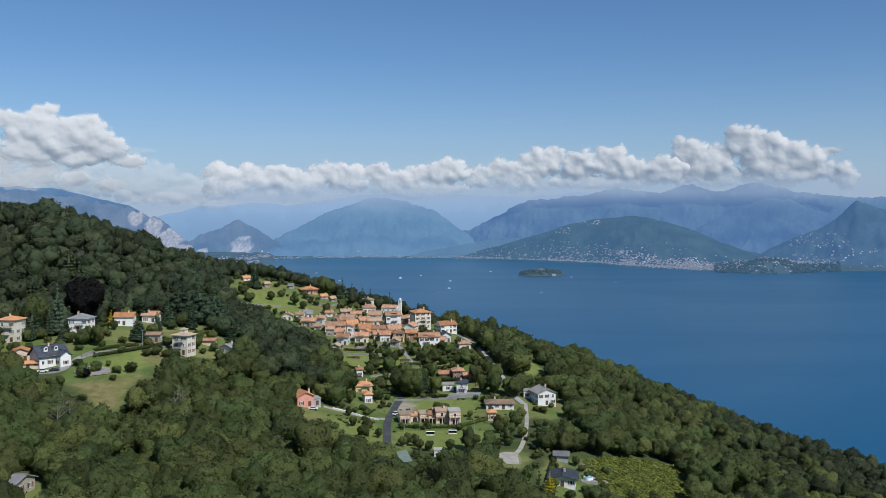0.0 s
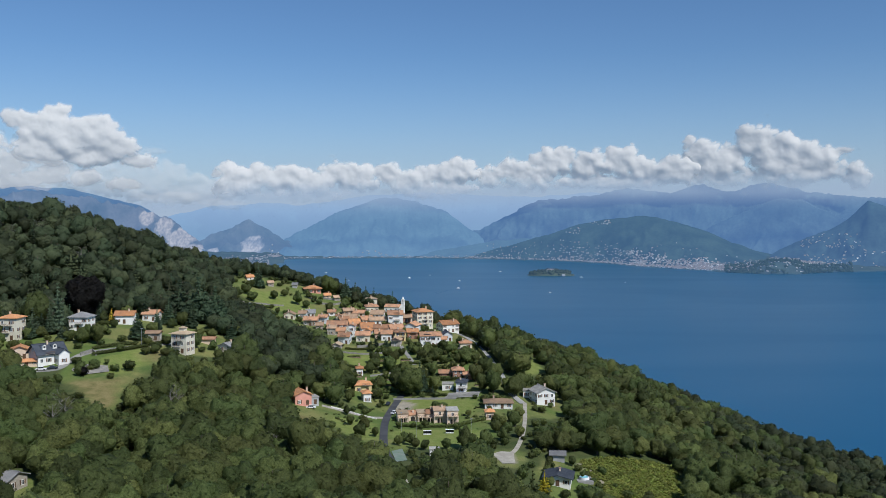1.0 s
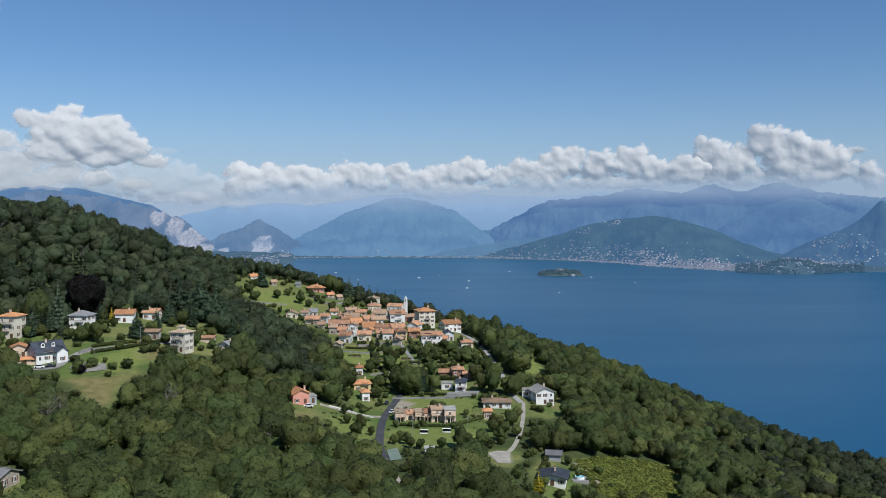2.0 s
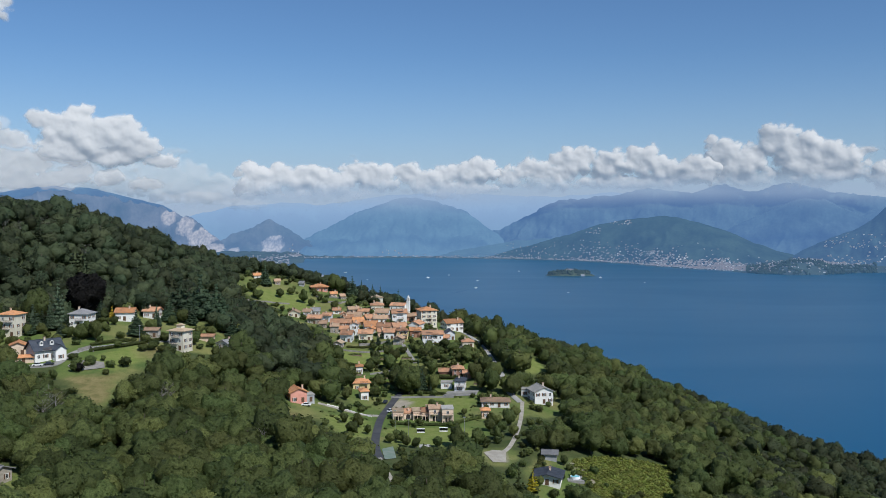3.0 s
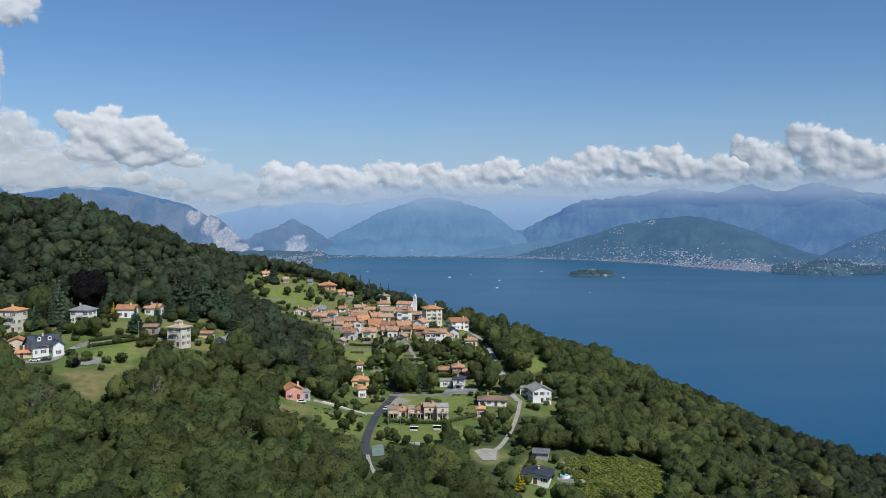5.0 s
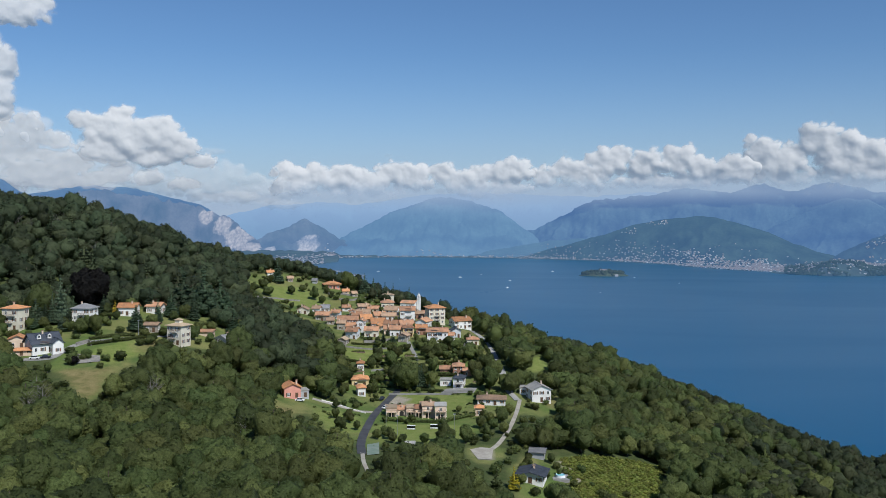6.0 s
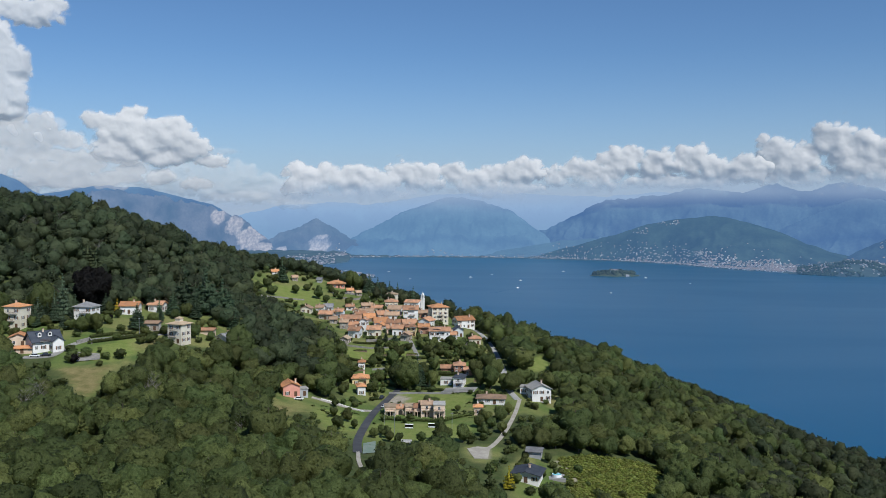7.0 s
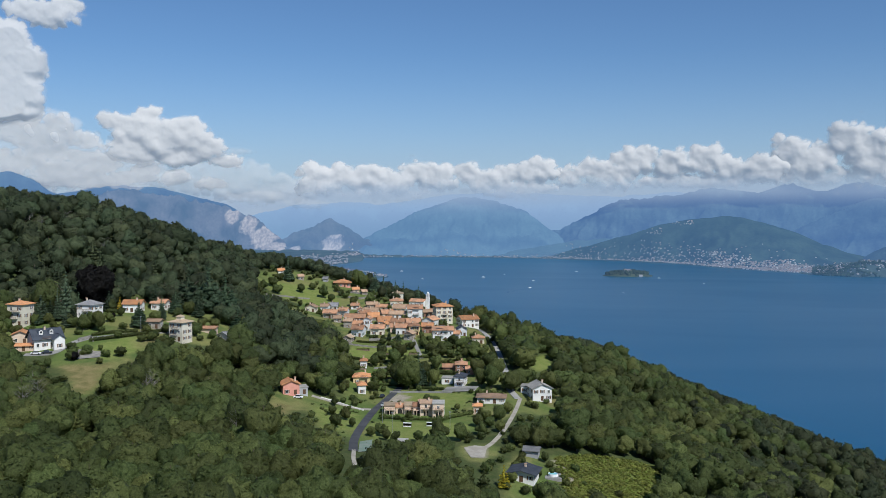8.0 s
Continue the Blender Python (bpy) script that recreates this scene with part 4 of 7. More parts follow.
BROAD = [broad(s, 4.6, 10.5, 40, 800, 0.30) for s in range(7)]
BROAD_MID = [broad(s + 30, 4.6, 10.5, 34, 380, 0.38) for s in range(6)]
BROAD_FAR = [broad(s + 50, 4.6, 10.5, 20, 170, 0.52, 2) for s in range(6)]
SPRUCE = [conifer(s + 20, 3.4, 12.5, 9, 260, 0.55) for s in range(3)]
STEM = stem(11, 0.28, 0)


def plant(name, shapes, places, label, mats, category, trunk=True):
    """One wood out of many trees: places of (x, y, turn, girth, height, shape, tint)."""
    V, F, M, T = [], [], [], []
    n = 0
    for x, y, turn, g, h, k, tint in places:
        z = float(GROUND_AT[(x, y)])
        c, s = math.cos(turn), math.sin(turn)
        for (v, f), m in ((shapes[k], 0), (STEM, 1))[: 2 if trunk else 1]:
            w = np.stack([(v[:, 0] * c - v[:, 1] * s) * g + x, (v[:, 0] * s + v[:, 1] * c) * g + y, v[:, 2] * h + z], 1)
            V.append(w), F.append(f + n), M.append(np.full(len(f), m)), T.append(np.full(len(w), tint))
            n += len(w)
    me = mesh_from(name, np.concatenate(V), np.concatenate(F), mats, np.concatenate(M), smooth=True)
    me.attributes.new("tint", "FLOAT", "POINT").data.foreach_set("value", np.concatenate(T).astype(np.float32))
    return tagged(new(name, me), label, category, kind="stuff")


GROUND_AT = {}
rng = np.random.default_rng(5)


def scatter(x0, x1, y0, y1, gap, jitter=0.42):
    X, Y = np.meshgrid(np.arange(x0, x1, gap), np.arange(y0, y1, gap))
    X = X + rng.uniform(-jitter, jitter, X.shape) * gap
    Y = Y + rng.uniform(-jitter, jitter, Y.shape) * gap
    return X.ravel(), Y.ravel()


LOOKOUT = np.array((0.0, 0.0, 215.0))


SINGLE = np.array([-138.4, 465.0, -131.6, 476.0, -124.9, 482.0, -181.3, 444.0, -185.7, 424.0, -188.2, 421.0, -129.0, 653.0, -66.4, 673.0, -58.5, 663.0, -81.4, 682.0, -45.2, 680.0, -30.1, 641.0, 29.2, 304.0, 122.0, 680.0, 271.5, 1356.0, 357.4, 1194.0, 374.7, 1140.0]).reshape(-1, 2)


def wooded(x, y, tall=9.5):
    """Whether a place lies in the woods: not in a clearing or on a road, nor so close below one that a crown would hide it from the air."""
    x, y = np.asarray(x, float), np.asarray(y, float)
    ok = ground(x, y) > 3
    roads = np.array(ROAD_POINTS)
    ok &= ((x[:, None] - SINGLE[None, :, 0]) ** 2 + (y[:, None] - SINGLE[None, :, 1] + 4) ** 2).min(1) > 10.5**2
    spots = [(x, y)]
    for part_ in (1.0, 0.72, 0.45):
        top = np.stack([x, y, ground(x, y) + tall * part_], -1)
        way = top - LOOKOUT
        way /= np.linalg.norm(way[:, :2], axis=1)[:, None]
        down = np.zeros(x.shape, bool)
        sx, sy = x.copy(), y.copy()
        for k in range(1, 22):
            q = top + way * 4.0 * k
            low = (q[:, 2] < ground(q[:, 0], q[:, 1])) & ~down
            sx, sy = np.where(low, q[:, 0], sx), np.where(low, q[:, 1], sy)
            down |= low
        spots.append((sx, sy))
    for px, py in spots:
        for poly in OPEN:
            ok &= ~inside(poly, px, py)
        ok &= ((px[:, None] - roads[None, :, 0]) ** 2 + (py[:, None] - roads[None, :, 1]) ** 2).min(1) > 4.0**2
    return ok


def seen_from_air(x, y):
    """Leaves out the woods on slopes that the hill itself hides."""
    z = ground(x, y) + 12
    free = np.ones(x.shape, bool)
    for s in np.linspace(0.25, 0.985, 70):
        free &= ground(x * s, y * s) + 3 < LOOKOUT[2] + (z - LOOKOUT[2]) * s
    return free


def forest():
    x, y = scatter(-360, 430, 165, 640, 7.2)
    view = np.abs(x) < 0.54 * y + 50
    x, y = x[view], y[view]
    ok = wooded(x, y) & seen_from_air(x, y)
    x, y = x[ok], y[ok]
    z = ground(x, y)
    places = []
    for a, b, c in zip(x, y, z):
        GROUND_AT[(a, b)] = c
        big = rng.choice((0.72, 0.9, 1.05, 1.2, 1.42)) * rng.uniform(0.9, 1.12) * (0.86 if a > 60 else 1.0) * (1.2 if rng.uniform() < 0.05 else 1.0)
        shape = int(rng.integers(7)) if b < 285 else 7 + int(rng.integers(6)) if b < 440 else 16 + int(rng.integers(6))
        if rng.uniform() < (0.10 if a < -100 and 420 < b < 560 else 0.012):
            shape = 13 + int(rng.integers(3))
        places.append((a, b, rng.uniform(0, 6.28), big, big * rng.uniform(0.78, 1.08), shape, rng.uniform()))
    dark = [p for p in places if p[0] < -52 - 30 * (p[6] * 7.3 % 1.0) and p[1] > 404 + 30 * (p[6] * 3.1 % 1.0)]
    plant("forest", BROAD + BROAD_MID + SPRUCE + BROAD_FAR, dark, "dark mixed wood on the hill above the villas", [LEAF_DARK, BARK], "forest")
    gone = set(dark)
    places = [p for p in places if p not in gone]
    slope = [p for p in places if p[0] > 95 + 0.18 * (p[1] - 330) + 110 * (p[6] * 13.7 % 1.0)]
    plant("forest", BROAD + BROAD_MID + SPRUCE + BROAD_FAR, slope, "dark green wood falling towards the lake", [LEAF_SLOPE, BARK], "forest")
    gone = set(slope)
    places = [p for p in places if p not in gone]
    plant("forest", BROAD + BROAD_MID + SPRUCE + BROAD_FAR, places, "dense green broadleaf forest on the hillside", [LEAF, BARK], "forest")
    x, y = scatter(-470, 470, 640, 1260, 7.6)
    ok = (np.abs(x) < 0.54 * y + 50)
    x, y = x[ok], y[ok]
    ok = wooded(x, y) & seen_from_air(x, y)
    x, y = x[ok], y[ok]
    z = ground(x, y)
    far = []
    for a, b, c in zip(x, y, z):
        GROUND_AT[(a, b)] = c
        big = rng.uniform(0.7, 1.2) * (0.85 if a > 60 else 1.0) * (1.2 if rng.uniform() < 0.07 else 1.0)
        far.append((a, b, rng.uniform(0, 6.28), big, big * rng.uniform(0.8, 1.15), int(rng.integers(5)), rng.uniform()))
    hill = [p for p in far if p[0] < -80]
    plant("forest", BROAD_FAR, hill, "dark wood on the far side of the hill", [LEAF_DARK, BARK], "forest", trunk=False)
    plant("forest", BROAD_FAR, [p for p in far if p[0] >= -80], "distant green forest on the slope above the lake", [LEAF_SLOPE, BARK], "forest")
    return len(places), len(far)


forest()


def undergrowth():
    """Low bushes along the edges of the clearings and under the outer trees."""
    shapes = [broad(s + 300, 2.0, 3.4, 5, 110, 0.38, 2) for s in range(5)]
    x, y = scatter(-260, 220, 190, 620, 4.2)
    ok = (np.abs(x) < 0.54 * y + 40) & ~wooded(x, y)
    x, y = x[ok], y[ok]
    ok = wooded(x, y, 2.6)
    x, y = x[ok], y[ok]
    places = []
    for a, b, c in zip(x, y, ground(x, y)):
        GROUND_AT[(a, b)] = c
        big = rng.uniform(0.6, 1.25)
        places.append((a, b, rng.uniform(0, 6.28), big, big * rng.uniform(0.7, 1.1), int(rng.integers(5)), rng.uniform()))
    plant("undergrowth", shapes, places, "low green bushes at the wood's edge", [LEAF, BARK], "bushes", trunk=False)


undergrowth()


def crop_rows():
    """Low green rows on the sloping field."""
    shapes = [broad(s + 330, 0.8, 1.3, 2, 34, 0.26, 2) for s in range(4)]
    u, v = np.meshgrid(np.arange(-45, 45, 2.3), np.arange(-45, 45, 1.3))
    u, v = u + rng.normal(scale=0.15, size=u.shape), v + rng.normal(scale=0.3, size=v.shape)
    x, y = 71 + 0.9 * u - 0.44 * v, 330 + 0.44 * u + 0.9 * v
    x, y = x.ravel(), y.ravel()
    ok = inside(FIELD, x, y) & (rng.uniform(size=x.shape) < 0.85)
    places = []
    for a, b, c in zip(x[ok], y[ok], ground(x[ok], y[ok])):
        GROUND_AT[(a, b)] = c
        big = rng.uniform(0.6, 1.1)
        places.append((a, b, rng.uniform(0, 6.28), big, big * 0.9, int(rng.integers(4)), 0.5 + 0.5 * rng.uniform()))
    plant("crop_rows", shapes, places, "rows of low yellow-green plants on a sloping field", [CROP, BARK], "crops", trunk=False)


CROP = leaf_material("crop_leaves", (0.192, 0.234, 0.043), (0.252, 0.282, 0.058), (0.270, 0.282, 0.066), depth=0.15)
crop_rows()


# ---- houses ----
def win_mesh(name, mat, *sizes):
    me = bpy.data.meshes.new(name)
    bm = boxes(*sizes)
    bm.to_mesh(me)
    bm.free()
    me.materials.append(mat)
    return me


W_FRAME = win_mesh("window", FRAME, (-0.58, -0.46, -0.10, 0.02, -0.75, 0.75), (0.46, 0.58, -0.10, 0.02, -0.75, 0.75), (-0.46, 0.46, -0.10, 0.02, 0.63, 0.75), (-0.62, 0.62, -0.16, 0.02, -0.87, -0.75), (-0.04, 0.04, -0.07, 0.02, -0.75, 0.63))
W_PANE = win_mesh("pane", GLASS, (-0.46, 0.46, -0.03, 0.02, -0.75, 0.63))
W_SHUT = [win_mesh("shutter", m, (-0.26, 0.26, -0.08, -0.02, -0.76, 0.76), (-0.22, 0.22, -0.11, -0.08, -0.05, 0.05)) for m in (SHUTTER, SHUTTER_G)]
DOOR = win_mesh("door", WOOD, (-0.55, 0.55, -0.08, 0.02, 0, 2.15), (-0.65, -0.55, -0.12, 0.02, 0, 2.25), (0.55, 0.65, -0.12, 0.02, 0, 2.25))
# near-black plates set on the wall for the shade inside the arches
ARCH = win_mesh("opening", DARK, (-0.95, 0.95, -0.03, 0.02, 0, 1.7), (-0.8, 0.8, -0.03, 0.02, 1.7, 2.0), (-0.5, 0.5, -0.03, 0.02, 2.0, 2.2))
RAIL = win_mesh("railing", WOOD, (-1.95, 1.95, -0.04, 0.04, 0.92, 1.0), (-1.95, 1.95, -0.03, 0.03, 0.06, 0.12), *[(u - 0.03, u + 0.03, -0.02, 0.02, 0.12, 0.92) for u in np.linspace(-1.9, 1.9, 14)])


def window(house_ob, x, y, z, face, shutters, scale=1.0):
    """A framed window with its pane and shutters on a wall; face: turn about z of the wall's outer side from -y."""
    w = part("window", W_FRAME, None, house_ob, at=pose(x, y, z, 0, 0, face) @ Matrix.Diagonal((scale, 1, scale, 1)))
    part("pane", W_PANE, None, w)
    if shutters is not None:
        for s in (-0.86, 0.86):
            part("shutter", W_SHUT[shutters], None, w, at=pose(s, 0, 0))


def house(x, y, w, d, h, turn, wall="white", tile="terracotta", roof="gable", along=True, pitch=22.0, shutters=0, label="", balcony=0, name="house",
          over=0.7, lift=0.0, chimneys=1, sides=(0, 1, 3), cols=None, arches=False):
    """A house: walls, pitched roof with eaves, chimneys, windows with panes and shutters, a door and balconies. along: the ridge runs along its front."""
    z = float(ground(x, y)) + lift
    top = new(name)
    top.matrix_world = pose(x, y, z, 0, 0, turn)
    rise = math.tan(radians(pitch))
    bm = bmesh.new()
    hw, hd = w / 2, d / 2
    gable_h = rise * (hd if along else hw)
    if roof == "gable":
        if along:
            prof = [(-hd, -4), (hd, -4), (hd, h), (0, h + gable_h), (-hd, h)]
            ring = [[bm.verts.new((sx, a, b)) for a, b in prof] for sx in (-hw, hw)]
        else:
            prof = [(-hw, -4), (hw, -4), (hw, h), (0, h + gable_h), (-hw, h)]
            ring = [[bm.verts.new((a, sy, b)) for a, b in prof] for sy in (hd, -hd)]
        bm.faces.new(ring[0][::-1]), bm.faces.new(ring[1])
        for i in range(5):
            j = (i + 1) % 5
            bm.faces.new((ring[0][i], ring[0][j], ring[1][j], ring[1][i]))
    else:
        box(bm, -hw, hw, -hd, hd, -4, h)
    bmesh.ops.recalc_face_normals(bm, faces=bm.faces)
    part("wall", bm, WALLS[wall], top)
    bm = bmesh.new()
    o, th = over, 0.28
    lo = h - rise * o + 0.30
    if roof == "gable":
        if along:
            peak = h + gable_h + 0.30
            slab(bm, [(-hw - o, -hd - o, lo), (hw + o, -hd - o, lo), (hw + o, 0.02, peak), (-hw - o, 0.02, peak)], th)
            slab(bm, [(hw + o, hd + o, lo), (-hw - o, hd + o, lo), (-hw - o, -0.02, peak), (hw + o, -0.02, peak)], th)
            box(bm, -hw - o, hw + o, -0.22, 0.22, peak - 0.05, peak + 0.12)
        else:
            peak = h + gable_h + 0.30
            slab(bm, [(-hw - o, hd + o, lo), (-hw - o, -hd - o, lo), (0.02, -hd - o, peak), (0.02, hd + o, peak)], th)
            slab(bm, [(hw + o, -hd - o, lo), (hw + o, hd + o, lo), (-0.02, hd + o, peak), (-0.02, -hd - o, peak)], th)
            box(bm, -0.22, 0.22, -hd - o, hd + o, peak - 0.05, peak + 0.12)
    elif roof == "hip":
        s = min(hw, hd)
        peak = h + rise * s + 0.30
        rx, ry = (hw - s, 0) if hw >= hd else (0, hd - s)
        c = [(-hw - o, -hd - o, lo), (hw + o, -hd - o, lo), (hw + o, hd + o, lo), (-hw - o, hd + o, lo)]
        r0, r1 = (-rx - 0.01, -ry - 0.01, peak), (rx + 0.01, ry + 0.01, peak)
        if hw >= hd:
            faces = [[c[0], c[1], r1, r0], [c[1], c[2], r1], [c[2], c[3], r0, r1], [c[3], c[0], r0]]
        else:
            faces = [[c[0], c[1], r0], [c[1], c[2], r1, r0], [c[2], c[3], r1], [c[3], c[0], r0, r1]]
        vs = {}
        for f in faces:
            bm.faces.new([vs.setdefault(p, bm.verts.new(p)) if p not in vs else vs[p] for p in f])
        low = [bm.verts.new((p[0], p[1], p[2] - th)) for p in c]
        for i in range(4):
            j = (i + 1) % 4
            bm.faces.new((vs[c[j]], vs[c[i]], low[i], low[j]))
        bm.faces.new(low[::-1])
    else:
        peak = h + 0.3
        box(bm, -hw - 0.25, hw + 0.25, -hd - 0.25, hd + 0.25, h - 0.05, h + 0.35)
    bmesh.ops.recalc_face_normals(bm, faces=bm.faces)
    part("roof", bm, TILES[tile], top)
    rnd = random.Random(int(x * 31 + y * 17))
    for i in range(chimneys):
        cx, cy = rnd.uniform(-0.3, 0.3) * w, rnd.uniform(-0.25, 0.25) * d
        ch = part("chimney", boxes((-0.35, 0.35, -0.3, 0.3, -1.6, 0.9)), WALLS["grey" if wall == "grey" else "peach"], top, at=pose(cx, cy, peak))
        part("chimney_cap", boxes((-0.5, 0.5, -0.45, 0.45, 0.9, 1.05)), TILES["brown"], ch)
    storeys = max(1, round((h - 0.3) / 2.9))
    for side in sides:
        width = (w, d, w, d)[side]
        n = cols if cols and side == 0 else max(1, int(width / 2.9))
        for s in range(storeys):
            zc = 1.55 + s * (h - 0.2) / storeys
            if zc > h - 0.6:
                continue
            for k in range(n):
                u = (k + 0.5) / n * width - width / 2
                if arches and side == 0 and s == 0:
                    part("opening", ARCH, None, top, at=pose(u, -hd, 0))
                    continue
                if side == 0 and s == 0 and k == n // 2 and n > 1:
                    part("door", DOOR, None, top, at=pose(u, -hd, 0))
                    continue
                if rnd.random() < 0.12:
                    continue
                px, py, f = ((u, -hd, 0), (hw, u, 90), (-u, hd, 180), (-hw, -u, -90))[side]
                window(top, px, py, zc, f, shutters if rnd.random() < 0.8 else None, min(1.0, (h - 0.5) / 2.6))
    if arches and h > 3.2:
        bal = part("balcony", boxes((-hw, hw, -1.5, 0, -0.2, 0), *[(u - 0.14, u + 0.14, -1.45, -1.17, -h * 0.62 - 1, -0.2) for u in (-hw + 0.2, 0.0, hw - 0.2)]), WALLS[wall], top, at=pose(0, -hd - 0.003, h * 0.62))
        part("railing", RAIL, None, bal, at=pose(0, -1.4, 0) @ Matrix.Diagonal((hw / 2, 1, 0.85, 1)))
    for s in range(balcony):
        zc = (s + 1) * (h - 0.2) / storeys
        bal = part("balcony", boxes((-2.0, 2.0, -1.2, 0, -0.18, 0)), CONCRETE, top, at=pose(rnd.uniform(-0.15, 0.15) * w, -hd - 0.003, zc))
        part("railing", RAIL, None, bal, at=pose(0, -1.15, 0))
    kinds = {"white": "white-walled", "cream": "cream-walled", "yellow": "yellow-walled", "pink": "salmon-pink", "peach": "peach-coloured", "grey": "grey-walled", "blue": "pale blue", "stone": "stone-walled", "brick": "red brick"}
    roofs = {"orange": "orange tiled", "terracotta": "terracotta tiled", "brown": "brown tiled", "tan": "tan tiled", "grey": "grey slate", "pale": "pale stone slate", "dark": "dark blue tiled"}
    tagged(top, label or f"{kinds[wall]} village house under a {roofs[tile]} roof", "house")
    return top


# villas in the gardens below the wood
house(-202.1, 412.5, 8.6, 8, 10.2, -8, "cream", "orange", "hip", pitch=18, label="tall cream villa with an orange hipped roof", balcony=2)
house(-172.4, 378.5, 12.0, 9.0, 4.4, 46, "white", "dark", "gable", pitch=38, over=0.9, label="white house with a steep dark blue roof", balcony=1)
house(-166.0, 377.2, 4.6, 5.0, 4.6, 46, "white", "dark", "gable", False, pitch=36, over=0.6, label="white front wing with a steep dark blue roof", chimneys=0)
house(-186.4, 384.5, 7, 7, 4.0, 20, "peach", "orange", "gable", False, label="small barn with an orange tiled roof", chimneys=0)
house(-178.6, 372.5, 9, 4, 2.2, 20, "peach", "orange", "gable", pitch=16, label="low garage with an orange roof", chimneys=0, sides=(0,))
house(-177.4, 432.5, 9.2, 8.5, 6.2, -6, "white", "grey", "hip", pitch=24, label="white villa with a grey hipped slate roof", balcony=1)
house(-161.2, 447.5, 9.0, 7, 4.2, 6, "white", "orange", "gable", pitch=26, label="white cottage with an orange tiled roof")
house(-151.2, 458.5, 7.5, 7, 3.6, -4, "white", "terracotta", "gable", pitch=24, label="white cottage with a red-brown roof")
house(-140.1, 422.5, 6.2, 5, 3.4, 0, "stone", "brown", "gable", pitch=18, label="small stone outbuilding with brown roof", chimneys=0)
house(-123.8, 412.5, 8.0, 7.0, 9.0, -20, "cream", "tan", "hip", pitch=17, over=0.8, chimneys=0, label="tall cream villa with a tan hipped roof", balcony=2)
house(-119.2, 436.5, 10, 5, 1.8, 0, "peach", "terracotta", "gable", pitch=16, label="low shed with a terracotta roof", chimneys=0, sides=())
house(-104.9, 427.5, 8.4, 8.0, 5.0, -30, "cream", "grey", "gable", False, pitch=22, label="cream house with a grey gabled roof", balcony=1)


def dormer(owner, x, y, z, turn=0.0, mat="white", tile="dark"):
    """A small gabled dormer with its own window, on a roof."""
    bm = bmesh.new()
    prof = [(-0.75, -1.0), (0.75, -1.0), (0.75, 0.75), (0, 1.25), (-0.75, 0.75)]
    ring = [[bm.verts.new((p, q, h)) for p, h in prof] for q in (-1.2, 1.2)]
    bm.faces.new(ring[0]), bm.faces.new(ring[1][::-1])
    for i in range(5):
        j = (i + 1) % 5
        bm.faces.new((ring[0][i], ring[1][i], ring[1][j], ring[0][j]))
    bmesh.ops.recalc_face_normals(bm, faces=bm.faces)
    ob = part("dormer", bm, WALLS[mat], owner, at=pose(x, y, z, 0, 0, turn))
    bm = bmesh.new()
    slab(bm, [(-1.0, -1.4, 0.68), (0.01, -1.4, 1.38), (0.01, 1.2, 1.38), (-1.0, 1.2, 0.68)], 0.1)
    slab(bm, [(0.0, -1.4, 1.38), (1.0, -1.4, 0.68), (1.0, 1.2, 0.68), (0.0, 1.2, 1.38)], 0.1)
    bmesh.ops.recalc_face_normals(bm, faces=bm.faces)
    part("dormer_roof", bm, TILES[tile], ob)
    part("pane", W_PANE, None, ob, at=pose(0, -1.22, 0.1) @ Matrix.Diagonal((0.9, 1, 0.6, 1)))


steep = [o for o in scene.objects if o.get("label") == "white house with a steep dark blue roof"][0]
for _u in (-2.8, 1.6):
    dormer(steep, _u, -2.3, 6.9)
cream = [o for o in scene.objects if o.get("label") == "tall cream villa with a tan hipped roof"][0]
_c = part("cupola", boxes((-1.3, 1.3, -1.3, 1.3, 9.4, 11.4)), WALLS["cream"], cream, "small square roof turret")
_bm = bmesh.new()
bmesh.ops.create_cone(_bm, segments=4, radius1=2.5, radius2=0.05, depth=0.9, cap_ends=True, matrix=pose(0, 0, 11.85, 0, 0, 45))
part("cupola_roof", _bm, TILES["tan"], _c)

# houses round the fields
house(-66.8, 393.5, 7.5, 7.5, 4.6, 24, "pink", "orange", "gable", False, pitch=24, label="salmon-pink house with an orange roof")
house(-63.4, 398.5, 6.5, 6, 3.0, 24, "grey", "pale", "flat", chimneys=0, sides=(0,), label="grey annex with a flat pale roof terrace")
house(-8.7, 329.5, 3.6, 3, 2.6, 0, "white", "pale", "flat", chimneys=0, sides=(), label="small white shed at the lawn's edge", name="shed")
house(-42.1, 445.8, 8.5, 8.5, 3.8, 11, "yellow", "orange", "hip", pitch=20, over=0.6, lift=-0.6, label="yellow house with an orange hipped roof", balcony=1)
house(-39.2, 427.1, 3.8, 6.0, 4.6, 15, "white", "orange", "hip", pitch=24, over=0.6, lift=-0.5, chimneys=0, label="small white lodge with an orange roof")
house(-44.8, 472.1, 3.4, 5.5, 4.0, 5, "white", "orange", "hip", pitch=24, over=0.6, lift=-0.4, label="small white house with an orange roof")
house(1.1, 470.9, 6.0, 6.5, 2.5, 2, "brick", "terracotta", pitch=20, over=0.6, lift=-0.9, chimneys=0, label="low brick wing with a terracotta roof")
house(8.0, 467.5, 5.9, 8.0, 4.9, 1, "brick", "terracotta", "hip", pitch=22, over=0.6, lift=-0.9, label="brick house with a terracotta hipped roof")
house(14.0, 463.9, 6.5, 7.0, 2.7, 0, "brick", "terracotta", pitch=20, over=0.6, lift=-0.7, label="low brick house with a wide terracotta roof")
